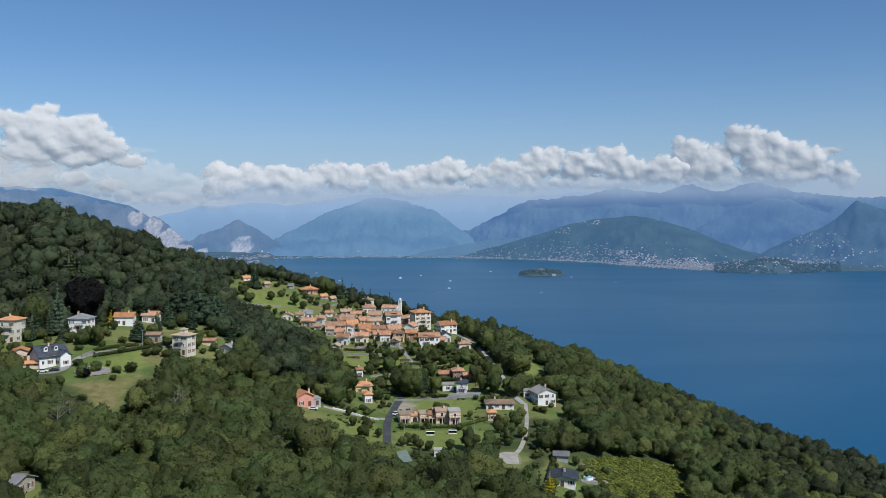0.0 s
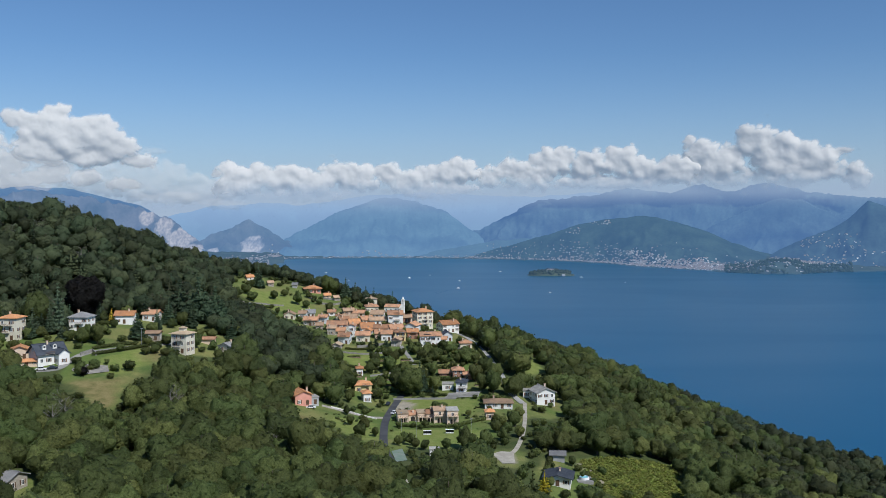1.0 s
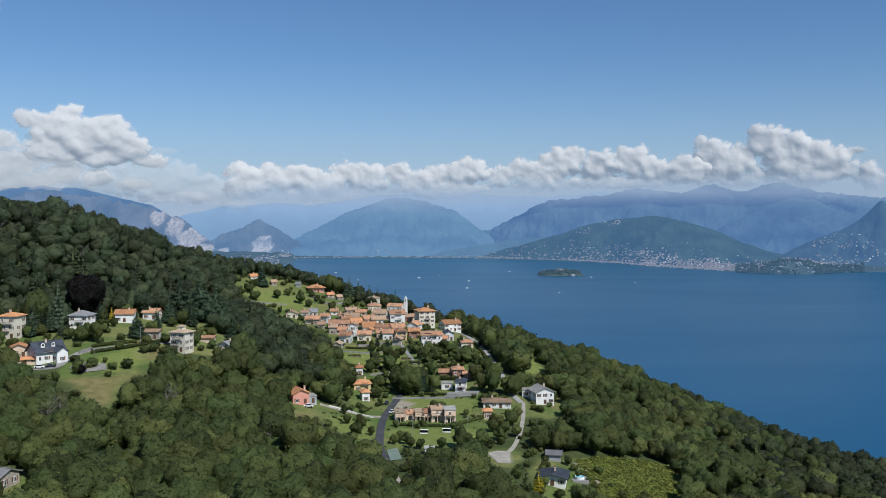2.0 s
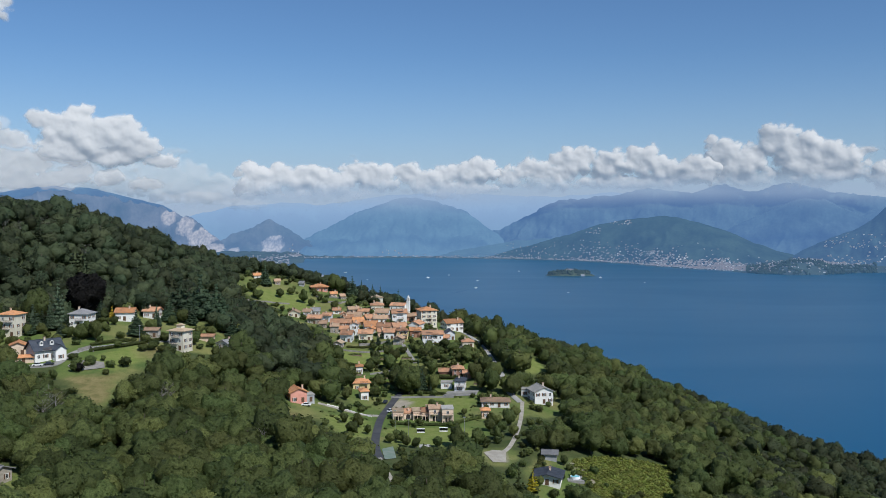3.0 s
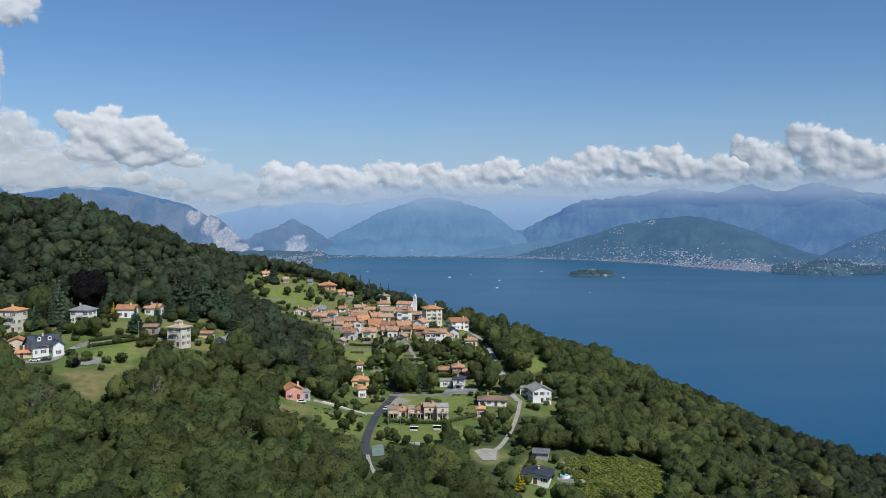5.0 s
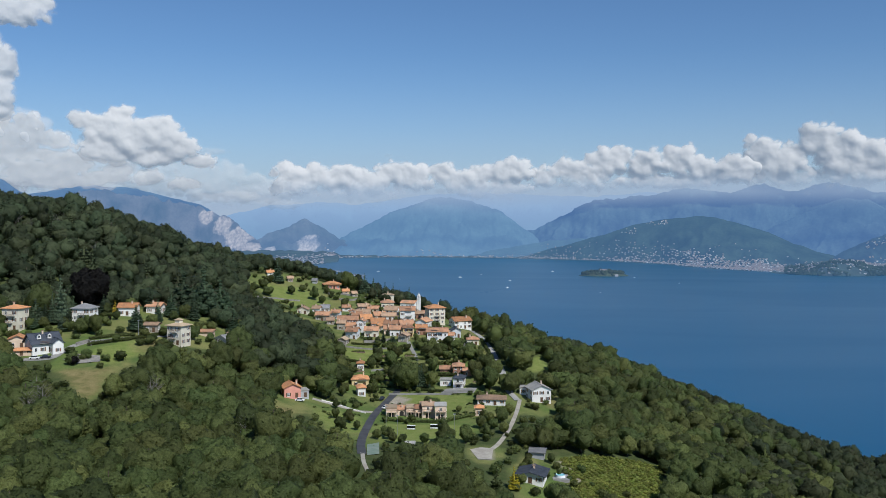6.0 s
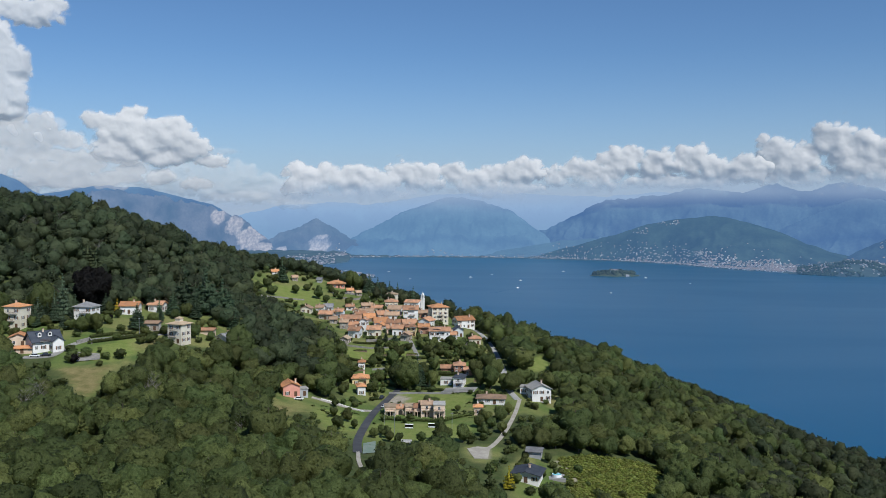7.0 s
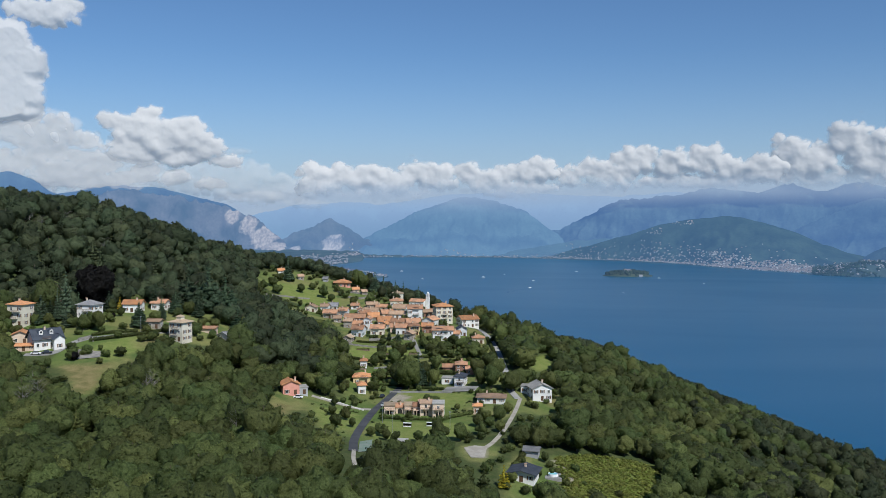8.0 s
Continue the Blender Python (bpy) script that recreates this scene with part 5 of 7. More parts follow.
house(8.7, 444.7, 5.1, 8.0, 5.3, -9, "white", "dark", "hip", pitch=22, over=0.6, lift=-0.5, label="white house with a dark grey hipped roof", balcony=1)
house(1.8, 449.8, 5.6, 6.0, 3.0, -4, "white", "pale", "flat", pitch=25, over=0.6, lift=-0.3, chimneys=0, label="low white annex with a flat roof")
house(-21.4, 393.9, 4.8, 7.5, 3.7, 6, "peach", "tan", "flat", pitch=15, over=0.3, chimneys=0, label="peach terrace house in a low stepped row", shutters=None, arches=True)
house(-16.9, 396.1, 3.8, 7.5, 2.7, 5, "peach", "terracotta", pitch=15, over=0.3, label="peach terrace house in a low stepped row", shutters=None, arches=True)
house(-12.7, 395.3, 4.1, 7.5, 3.7, 5, "peach", "tan", "flat", pitch=15, over=0.3, chimneys=0, label="peach terrace house in a low stepped row", shutters=None, arches=True)
house(-9.1, 394.5, 3.4, 7.5, 3.5, 4, "peach", "terracotta", pitch=15, over=0.3, label="peach terrace house in a low stepped row", shutters=None, arches=True)
house(-4.8, 392.5, 5.3, 7.5, 5.3, 4, "peach", "brown", pitch=15, over=0.3, label="peach terrace house in a low stepped row", shutters=None, arches=True)
house(0.9, 389.5, 5.0, 7.5, 5.8, 3, "peach", "pale", "flat", pitch=15, over=0.3, chimneys=0, label="peach terrace house in a low stepped row", shutters=None, arches=True)
house(24.2, 413.5, 13, 8, 2.7, -2, "white", "brown", "hip", pitch=16, label="low white house with a wide weathered brown roof")
house(18.1, 392.5, 3.4, 4, 3.8, 0, "peach", "orange", "hip", pitch=22, label="small peach garden house with orange roof", chimneys=0)
house(47.2, 426.5, 9.4, 10.0, 5.8, 14, "white", "pale", "gable", False, pitch=24, label="white house with a pale stone gabled roof")
house(40.7, 434.5, 3.4, 6, 3.2, -10, "white", "pale", "flat", label="white flat-roofed garage annex", chimneys=0, sides=(0,))
house(36.3, 315.5, 9.2, 9, 2.9, -14, "white", "dark", "gable", False, pitch=13, over=1.1, label="white bungalow with a wide dark grey roof")
house(40.1, 339.5, 5.4, 5, 2.4, -10, "grey", "grey", "gable", pitch=18, label="small grey shed with slate roof", chimneys=0, sides=(0,))
house(-136.0, 257.5, 8.5, 7.5, 3.4, -20, "stone", "grey", "gable", pitch=22, label="stone cottage with a dark slate roof")
house(-316, 620, 15, 10, 5.4, -6, "cream", "tan", "hip", pitch=18, label="cream villa on the wooded hilltop")
house(151.1, 685.7, 4.5, 4.5, 3.4, -6, "white", "terracotta", label="small white house among trees on the slope")
house(217.8, 874.2, 5.8, 4.7, 3.4, -6, "peach", "orange", label="peach house with orange roof on the slope")
house(246.0, 787.4, 4.5, 4.5, 3.4, -6, "cream", "brown", label="small cream house at the wood's edge")
house(278.6, 761.1, 4.7, 4.5, 3.4, -6, "white", "orange", label="small white house with an orange roof in the trees")
# the village
house(-97.3, 586.3, 6.9, 8.3, 3.0, 1, "cream", "brown", along=False, pitch=25, over=0.6, lift=-0.4)
house(-89.7, 594.7, 5.0, 6.4, 3.4, -4, "white", "brown", pitch=25, over=0.6, lift=-0.4)
house(-85.3, 602.0, 5.9, 7.9, 3.0, 5, "white", "grey", pitch=25, over=0.6, lift=-0.4)
house(-81.8, 573.8, 8.9, 7.4, 3.7, -3, "stone", "terracotta", pitch=25, over=0.6, lift=-0.3, balcony=1)
house(-74.8, 583.3, 5.6, 6.2, 4.5, -7, "blue", "terracotta", pitch=25, over=0.6, lift=-0.5, balcony=1)
house(-75.4, 563.4, 4.5, 6.0, 2.9, 4, "stone", "brown", pitch=25, over=0.6, lift=-0.3)
house(-63.9, 563.0, 12.7, 8.3, 4.7, 2, "white", "terracotta", pitch=25, over=0.6, lift=-0.5, balcony=1)
house(-65.1, 592.4, 4.2, 6.0, 3.8, 12, "cream", "terracotta", along=False, pitch=25, over=0.6, lift=-0.4)
house(-57.9, 594.4, 9.5, 10.2, 2.6, -2, "cream", "brown", pitch=25, over=0.6, lift=-0.8)
house(-53.6, 549.5, 3.7, 6.0, 7.5, -8, "white", "terracotta", along=False, pitch=25, over=0.6, lift=-0.5)
house(-46.4, 540.7, 8.3, 7.8, 4.2, 2, "cream", "terracotta", pitch=25, over=0.6, lift=-0.7, balcony=1)
house(-57.1, 533.2, 6.8, 8.8, 4.5, -6, "blue", "terracotta", pitch=25, over=0.6, lift=-0.5, balcony=1, shutters=1)
house(-60.5, 515.2, 4.9, 6.7, 3.0, -9, "stone", "tan", along=False, pitch=25, over=0.6, lift=-0.5, chimneys=0, label="small stone-walled house with a tan tiled roof")
house(-54.3, 578.1, 7.0, 9.8, 2.5, 13, "stone", "orange", pitch=25, over=0.6, lift=-0.5)
house(-66.4, 551.2, 5.0, 6.0, 4.6, -3, "stone", "brown", pitch=25, over=0.6, lift=-0.5)
house(-62.2, 553.1, 8.0, 6.9, 2.8, 8, "cream", "terracotta", pitch=25, over=0.6, lift=-0.5)
house(-45.7, 646.2, 7.6, 8.0, 6.6, 8, "cream", "tan", "hip", pitch=16, over=0.6, label="tall old cream house above the village")
house(-44.8, 628.7, 9.0, 11.5, 3.9, 6, "cream", "terracotta", "hip", pitch=20, over=0.6, lift=-0.3)
house(-27.4, 583.6, 9.7, 8.7, 7.5, 7, "white", "terracotta", pitch=25, over=0.6, lift=-0.5, label="white three-storey house with balconies and a terracotta roof", balcony=3)
house(-39.6, 606.7, 8.9, 9.2, 3.0, -6, "white", "brown", pitch=25, over=0.6, lift=-0.6)
house(-20.0, 595.9, 5.3, 6.3, 3.4, 8, "brick", "brown", pitch=25, over=0.6)
house(-9.0, 583.6, 11.0, 11.0, 10.8, 17, "cream", "orange", "hip", pitch=18, over=0.9, label="large four-storey cream house with orange hipped roof", balcony=2)
house(-15.7, 566.6, 7.6, 10.0, 4.0, -20, "white", "terracotta", along=False, pitch=25, over=0.6, lift=-0.4)
house(-46.7, 588.7, 7.6, 8.8, 2.6, 19, "cream", "terracotta", pitch=25, over=0.6, lift=-0.6)
house(-38.8, 584.4, 10.5, 7.4, 3.0, -0, "white", "brown", pitch=25, over=0.6, lift=-0.4)
house(-45.1, 564.4, 8.6, 11.5, 3.2, 11, "white", "orange", pitch=25, over=0.6, lift=-0.8)
house(-35.5, 561.5, 9.5, 8.2, 3.2, -2, "white", "terracotta", pitch=25, over=0.6, lift=-0.6)
house(-26.6, 560.7, 8.6, 9.4, 3.2, 15, "cream", "terracotta", pitch=25, over=0.6, lift=-0.6)
house(-24.3, 542.2, 6.8, 9.4, 5.6, 11, "yellow", "terracotta", "hip", pitch=20, over=0.6, lift=-0.6, balcony=2)
house(-37.5, 547.7, 4.1, 7.9, 3.5, 8, "peach", "terracotta", pitch=25, over=0.6, lift=-0.7)
house(-31.7, 543.0, 6.4, 7.8, 4.2, -3, "white", "terracotta", pitch=25, over=0.6, lift=-0.5)
house(-16.1, 545.2, 6.6, 6.7, 4.6, 6, "brick", "orange", pitch=25, over=0.6, lift=-0.6, balcony=1)
house(-25.6, 529.7, 5.4, 7.1, 4.1, -11, "stone", "brown", along=False, pitch=25, over=0.6, lift=-0.7, balcony=1)
house(-5.4, 527.5, 12.2, 7.5, 6.5, 4, "white", "terracotta", pitch=25, over=0.6, lift=-0.5, label="white terraced houses with balconies and terracotta roof", balcony=3)
house(5.2, 541.8, 5.8, 7.3, 4.2, 9, "blue", "dark", along=False, pitch=32, over=0.6, lift=-0.4)
house(7.7, 582.8, 12.3, 9.0, 5.2, 27, "white", "orange", pitch=25, over=0.6)
house(2.9, 529.8, 3.5, 6.0, 3.7, -8, "white", "terracotta", pitch=25, over=0.6, lift=-0.3)
house(15.8, 524.7, 6.9, 6.3, 3.4, 4, "cream", "terracotta", "hip", pitch=25, over=0.6, lift=-0.4)
house(-52.5, 608.5, 7.2, 6.5, 2.7, -7, "cream", "terracotta", pitch=25, over=0.6, lift=-0.6)
house(-60.5, 613.9, 7.3, 6.6, 2.7, 16, "stone", "brown", pitch=25, over=0.6, lift=-0.4)
house(-71.4, 609.1, 5.1, 6.0, 2.7, 1, "white", "terracotta", pitch=25, over=0.6, lift=-0.4)
house(-43.6, 554.5, 4.1, 6.0, 3.2, -10, "cream", "orange", along=False, pitch=25, over=0.6, lift=-0.5)
house(-15.5, 604.1, 5.8, 6.4, 3.4, -5, "white", "terracotta", pitch=25, over=0.6)
house(-61.8, 587.9, 6.4, 6.2, 2.6, 20, "stone", "terracotta", pitch=25, over=0.6, lift=-0.4)
# houses on the upper meadow
house(-92.0, 675.9, 11.9, 9.0, 3.8, 12, "pink", "orange", "hip", pitch=20, over=1.3, lift=-0.8, label="wide house with a large orange hipped roof", balcony=1)
house(-79.6, 662.5, 4.8, 6.0, 2.5, 15, "peach", "orange", pitch=25, over=0.6, lift=-0.5)
house(-72.7, 658.1, 3.6, 6.0, 2.5, 20, "stone", "brown", pitch=25, over=0.6, lift=-0.4, chimneys=0)
house(-146.2, 617.6, 3.4, 6.0, 2.5, 23, "white", "terracotta", pitch=25, over=0.6, lift=-0.4)
house(-139.0, 672.1, 5.2, 6.4, 2.5, 22, "white", "orange", pitch=25, over=0.6, lift=-0.5)
house(-123.0, 668.6, 4.0, 6.0, 2.9, 19, "stone", "brown", pitch=25, over=0.6, lift=-0.7, chimneys=0, label="small dark wooden hut with a brown roof", sides=(0,))
house(-105.8, 679.5, 3.4, 6.0, 2.5, -0, "grey", "grey", pitch=25, over=0.6, lift=-0.6, chimneys=0, sides=(0,))


def church(x, y):
    z = float(ground(x, y))
    top = tagged(new("church"), "white church with a slender bell tower", "church")
    top.matrix_world = pose(x, y, z, 0, 0, -20) @ Matrix.Scale(0.8, 4)
    bm = bmesh.new()
    prof = [(-4.5, -4), (4.5, -4), (4.5, 6.5), (0, 8.6), (-4.5, 6.5)]
    ring = [[bm.verts.new((sx, a, b)) for a, b in prof] for sx in (-9, 5)]
    bm.faces.new(ring[0][::-1]), bm.faces.new(ring[1])
    for i in range(5):
        j = (i + 1) % 5
        bm.faces.new((ring[0][i], ring[0][j], ring[1][j], ring[1][i]))
    bmesh.ops.recalc_face_normals(bm, faces=bm.faces)
    part("nave", bm, WALLS["white"], top)
    bm = bmesh.new()
    slab(bm, [(-9.4, -5, 6.55), (5.4, -5, 6.55), (5.4, 0.02, 8.9), (-9.4, 0.02, 8.9)], 0.25)
    slab(bm, [(5.4, 5, 6.55), (-9.4, 5, 6.55), (-9.4, -0.02, 8.9), (5.4, -0.02, 8.9)], 0.25)
    part("roof", bm, TILES["terracotta"], top)
    tower = part("bell_tower", boxes((-1.5, 1.5, -1.5, 1.5, -4, 13.0), (-1.75, 1.75, -1.75, 1.75, 13.0, 13.35), (-1.35, -0.75, -1.35, -0.75, 13.35, 16.3), (0.75, 1.35, -1.35, -0.75, 13.35, 16.3),
                                   (-1.35, -0.75, 0.75, 1.35, 13.35, 16.3), (0.75, 1.35, 0.75, 1.35, 13.35, 16.3), (-1.35, 1.35, -1.35, 1.35, 16.3, 16.7)), WALLS["white"], top, "white bell tower", pose(6.8, 1.0, -3.2) @ Matrix.Diagonal((0.88, 0.88, 1.0, 1)))
    bm = bmesh.new()
    bmesh.ops.create_uvsphere(bm, u_segments=12, v_segments=8, radius=1.25)
    for v in bm.verts:
        v.co.z = max(v.co.z, 0) * 1.2
    bmesh.ops.create_cone(bm, segments=6, radius1=0.25, radius2=0.03, depth=1.8, cap_ends=True, matrix=Matrix.Translation((0, 0, 2.2)))
    part("dome", bm, WALLS["white"], tower, at=pose(0, 0, 16.7))
    for i in range(3):
        window(top, -7 + i * 4.5, -4.5, 4.2, 0, None, 1.1)


church(-27.8, 631.5)


# ---- hedges and garden walls ----
def hedge(line, high, wide, label="clipped dark green hedge"):
    rng2 = np.random.default_rng(int(abs(line[0][0]) * 10) + 3)
    p = np.array(line, float)
    c = []
    for a, b in zip(p, p[1:]):
        n = max(2, int(np.linalg.norm(b - a) / (wide * 0.55)))
        c += [a + (b - a) * (k / n) for k in range(n)]
    c = np.array(c)
    z = ground(c[:, 0], c[:, 1])
    centres = np.c_[c + rng2.normal(scale=0.12, size=c.shape), z + high * 0.5]
    v, f = lump_shell(rng2, centres, np.full(len(c), wide * 0.62) * rng2.uniform(0.85, 1.1, len(c)), 60 * len(c), 0.22, high / wide * 0.85)
    tagged(new("hedge", mesh_from("hedge", v, f, [LEAF])), label, "hedge")


def wall_line(line, high, thick, mat, label, name="garden_wall"):
    p = np.array(line, float)
    pts = []
    for a, b in zip(p, p[1:]):
        n = max(1, int(np.linalg.norm(b - a) / 4))
        pts += [a + (b - a) * k / n for k in range(n)]
    pts = np.array(pts + [p[-1]])
    d = np.gradient(pts, axis=0)
    nr = np.stack([-d[:, 1], d[:, 0]], 1) / np.linalg.norm(d, axis=1)[:, None] * thick / 2
    z = ground(pts[:, 0], pts[:, 1])
    bm = bmesh.new()
    rows = [[bm.verts.new((*q, h)) for q, h in zip(pts + s * nr, z + dz)] for s, dz in ((-1, -0.8), (-1, high), (1, high), (1, -0.8))]
    for r0, r1 in zip(rows, rows[1:]):
        for i in range(len(pts) - 1):
            bm.faces.new((r0[i], r0[i + 1], r1[i + 1], r1[i]))
    for k in (0, -1):
        bm.faces.new([r[k] for r in rows])
    bmesh.ops.recalc_face_normals(bm, faces=bm.faces)
    tagged(part(name, bm, mat), label, "wall")


# ---- single trees ----
def tree_mesh(name, shape, mat):
    return mesh_from(name, shape[0], shape[1], [mat], smooth=True)


TREE_KINDS = {
    "broadleaf": ([tree_mesh("crown", broad(s + 100, 4.4, 11, 34, 900, 0.28), LEAF) for s in range(5)], 11.0, 0.28, "green broadleaf tree with a full rounded crown"),
    "conifer": ([tree_mesh("crown", conifer(s + 120, 3.4, 16, 12, 1000, 0.46), NEEDLE) for s in range(3)], 16.0, 0.26, "dark green conifer with drooping boughs"),
    "cypress": ([tree_mesh("crown", conifer(s + 140, 1.7, 14, 12, 500, 0.36), NEEDLE) for s in range(2)], 14.0, 0.2, "slender dark green cypress"),
    "cedar": ([tree_mesh("crown", conifer(s + 160, 6.2, 17, 11, 2600, 0.55), NEEDLE) for s in range(2)], 17.0, 0.45, "wide dark cedar with spreading boughs"),
    "beech": ([tree_mesh("crown", broad(180, 8.0, 20, 60, 5200, 0.5), PURPLE)], 20.0, 0.6, "large dark copper beech with a dense crown"),
    "yellow": ([tree_mesh("crown", conifer(190, 1.9, 9, 9, 600, 0.3), YELLOW)], 9.0, 0.18, "bright yellow-leaved narrow tree"),
    "red": ([tree_mesh("crown", broad(230, 1.8, 3.2, 8, 300, 0.24, 2), PURPLE)], 3.2, 0.08, "dark red-leaved garden shrub"),
    "shrub": ([tree_mesh("crown", broad(s + 200, 1.7, 2.6, 7, 160, 0.28, 2), LEAF) for s in range(4)], 2.6, 0.07, "rounded green garden shrub"),
}
TRUNKS = {k: mesh_from("trunk", *stem(v[1], v[2], 0 if k in ("shrub", "red", "cypress", "yellow") else 4, 3), [BARK]) for k, v in TREE_KINDS.items()}
TREE_COUNT = {}
tree_rng = random.Random(9)


def tree(x, y, kind="broadleaf", height=None, wide=1.0, label="", drop=0.0):
    """A tree: trunk and crown, at its own height in metres."""
    crowns, tall, _, text = TREE_KINDS[kind]
    h = height or tall * tree_rng.uniform(0.75, 1.1)
    n = TREE_COUNT[kind] = TREE_COUNT.get(kind, 0) + 1
    top = new("shrub" if kind == "shrub" else "tree")
    s = h / tall
    top.matrix_world = pose(x, y, float(ground(x, y)) - drop, 0, 0, tree_rng.uniform(0, 360)) @ Matrix.Diagonal((s * wide, s * wide, s, 1))
    part("trunk", TRUNKS[kind], None, top)
    part("crown", crowns[n % len(crowns)], None, top)
    tagged(top, label or text, "shrub" if kind == "shrub" else "tree", {"shrub": "garden shrubs", "conifer": "conifers by the village"}.get(kind, "garden trees"))


# trees that stand out
tree(-180.8, 445.0, "beech", 25, 0.92, label="large dark copper beech behind a villa")
tree(-138.4, 465.0, "cedar", 23)
tree(-131.3, 477.0, "cedar", 25)
tree(-124.2, 484.0, "cedar", 21)
tree(-167.4, 445.0, "yellow", 7.5)
tree(29.0, 302.0, "yellow", 8.5, 1.2)
tree(-185.7, 424.0, "conifer", 25, 0.8, "tall slender pale green conifer")
tree(-188.2, 421.0, "conifer", 17, 0.7, "blue-grey spruce beside the villas")
tree(-196.5, 426.0, "broadleaf", 21, 0.85)
tree(-193.9, 413.0, "conifer", 11, 1.1)
tree(-146.6, 419.0, "conifer", 12.5, 1.5)
tree(-209.3, 455.8, "broadleaf", 10.7, 1.06)
tree(-195.2, 418.2, "conifer", 13.8, 1.74)
tree(-178.4, 410.2, "conifer", 8.7, 1.57)
tree(-168.1, 405.8, "broadleaf", 8.0, 0.89)
tree(-161.2, 406.5, "broadleaf", 10.2, 0.83)
tree(-146.9, 419.5, "conifer", 13.0, 1.41)
tree(-143.1, 439.2, "conifer", 12.3, 0.92)
tree(-109.6, 457.3, "conifer", 11.6, 1.73)
tree(-137.0, 398.9, "broadleaf", 3.8, 1.61)
tree(-134.0, 402.1, "broadleaf", 4.4, 1.56)
tree(-129.1, 401.4, "broadleaf", 3.8, 1.61)
tree(-125.3, 399.3, "broadleaf", 3.5, 1.35)
tree(-151.2, 373.7, "broadleaf", 4.2, 1.41)
tree(-159.6, 376.9, "broadleaf", 3.5, 1.54)
tree(-157.9, 352.6, "broadleaf", 4.5, 0.83)
tree(-104.5, 458.3, "broadleaf", 10.7, 0.93)
tree(-115.6, 461.3, "broadleaf", 7.7, 1.20)
tree(-148.3, 398.2, "broadleaf", 3.9, 1.25)
tree(-121.3, 429.4, "broadleaf", 5.8, 1.12)
tree(-118.1, 445.0, "broadleaf", 6.0, 1.25)
for _x, _y, _h in ((-199.6, 428.0, 13), (-192.9, 423.0, 11), (-195.6, 435.0, 16), (-180.1, 420.0, 9), (-183.5, 433.0, 12), (-199.1, 420.0, 10), (-172.3, 443.0, 11), (-154.3, 459.0, 13), (-141.5, 454.0, 14), (-130.9, 458.0, 12)):
    tree(_x, _y, "conifer", _h, 1.3)
for _x, _y, _h in ((-175.2, 410.0, 6), (-165.7, 418.0, 6), (-165.8, 413.0, 5), (-171.3, 410.0, 4), (-163.5, 424.0, 5), (-122.6, 439.0, 6), (-113.1, 427.0, 5), (-120.7, 423.0, 6), (-132.4, 417.0, 5), (-107.4, 414.0, 6), (-100.1, 428.0, 7), (-134.7, 604.0, 7), (-114.6, 632.0, 7), (-133.2, 624.0, 8), (-108.9, 646.0, 6), (-133.9, 646.0, 7), (-64.0, 634.0, 7), (-91.0, 624.0, 6), (-82.8, 637.0, 5)):
    tree(_x, _y, "broadleaf", _h, 1.15)
tree(-141.7, 437.0, "conifer", 8, 0.9, "blue-grey spruce before a cottage")
tree(-30.1, 641.0, "cypress", 16, 1.5)
tree(-45.2, 680.0, "conifer", 15)
tree(-51.4, 680.0, "conifer", 14, 1.2)
tree(-58.5, 663.0, "conifer", 16, 1.0)
tree(-66.4, 673.0, "conifer", 17, 1.4)
tree(-81.4, 682.0, "broadleaf", 15, 1.1)
tree(-76.7, 680.0, "broadleaf", 13, 1.0)
tree(-129.0, 653.0, "conifer", 19, 1.1, "blue-green spruce on the upper meadow")
tree(4.0, 342.0, "broadleaf", 9.5, 1.05, "rounded broadleaf tree on the lawn")
tree(12.3, 346.0, "broadleaf", 8, 0.95)
tree(-17.2, 438.8, "broadleaf", 16.4, 0.92)
tree(-12.8, 444.1, "conifer", 18.0, 0.76)
tree(-21.4, 443.7, "broadleaf", 10.8, 0.95)
tree(-10.6, 445.3, "conifer", 13.1, 1.05)
tree(-5.6, 470.5, "broadleaf", 8.9, 0.95)
tree(13.9, 490.6, "broadleaf", 8.0, 1.80)
tree(-37.5, 525.0, "cypress", 7.5, 1.68)
tree(-31.9, 522.3, "conifer", 7.1, 1.68)
tree(-10.7, 498.6, "broadleaf", 6.2, 1.45)
tree(-38.2, 657.5, "conifer", 8.9, 1.12)
tree(-37.5, 484.5, "broadleaf", 6.3, 1.38)
tree(-34.4, 451.3, "broadleaf", 5.0, 1.18)
tree(-3.9, 410.4, "broadleaf", 4.8, 1.94)
tree(-97.7, 630.2, "broadleaf", 10.3, 0.80)
tree(-73.9, 614.9, "broadleaf", 7.6, 0.99)
tree(-126.1, 609.0, "broadleaf", 7.6, 1.38)
tree(6.4, 508.2, "broadleaf", 6.3, 1.58)
tree(-22.4, 507.4, "broadleaf", 4.9, 1.33)
tree(-16.7, 521.2, "broadleaf", 4.1, 1.46)
tree(-82.4, 538.9, "broadleaf", 4.6, 1.54)
tree(-39.8, 515.5, "broadleaf", 4.7, 1.25)
tree(-1.5, 505.1, "broadleaf", 4.6, 1.79)
tree(0.3, 489.5, "broadleaf", 5.7, 1.25)
tree(-7.6, 490.4, "broadleaf", 5.1, 1.72)
tree(-35.5, 431.5, "broadleaf", 4.8, 1.03)
tree(-46.7, 424.5, "broadleaf", 5.6, 1.00)
tree(24.0, 436.0, "broadleaf", 12.5, 1.0)
tree(19.1, 440.0, "broadleaf", 11, 0.9)
tree(34.1, 431.0, "broadleaf", 11, 1.0)
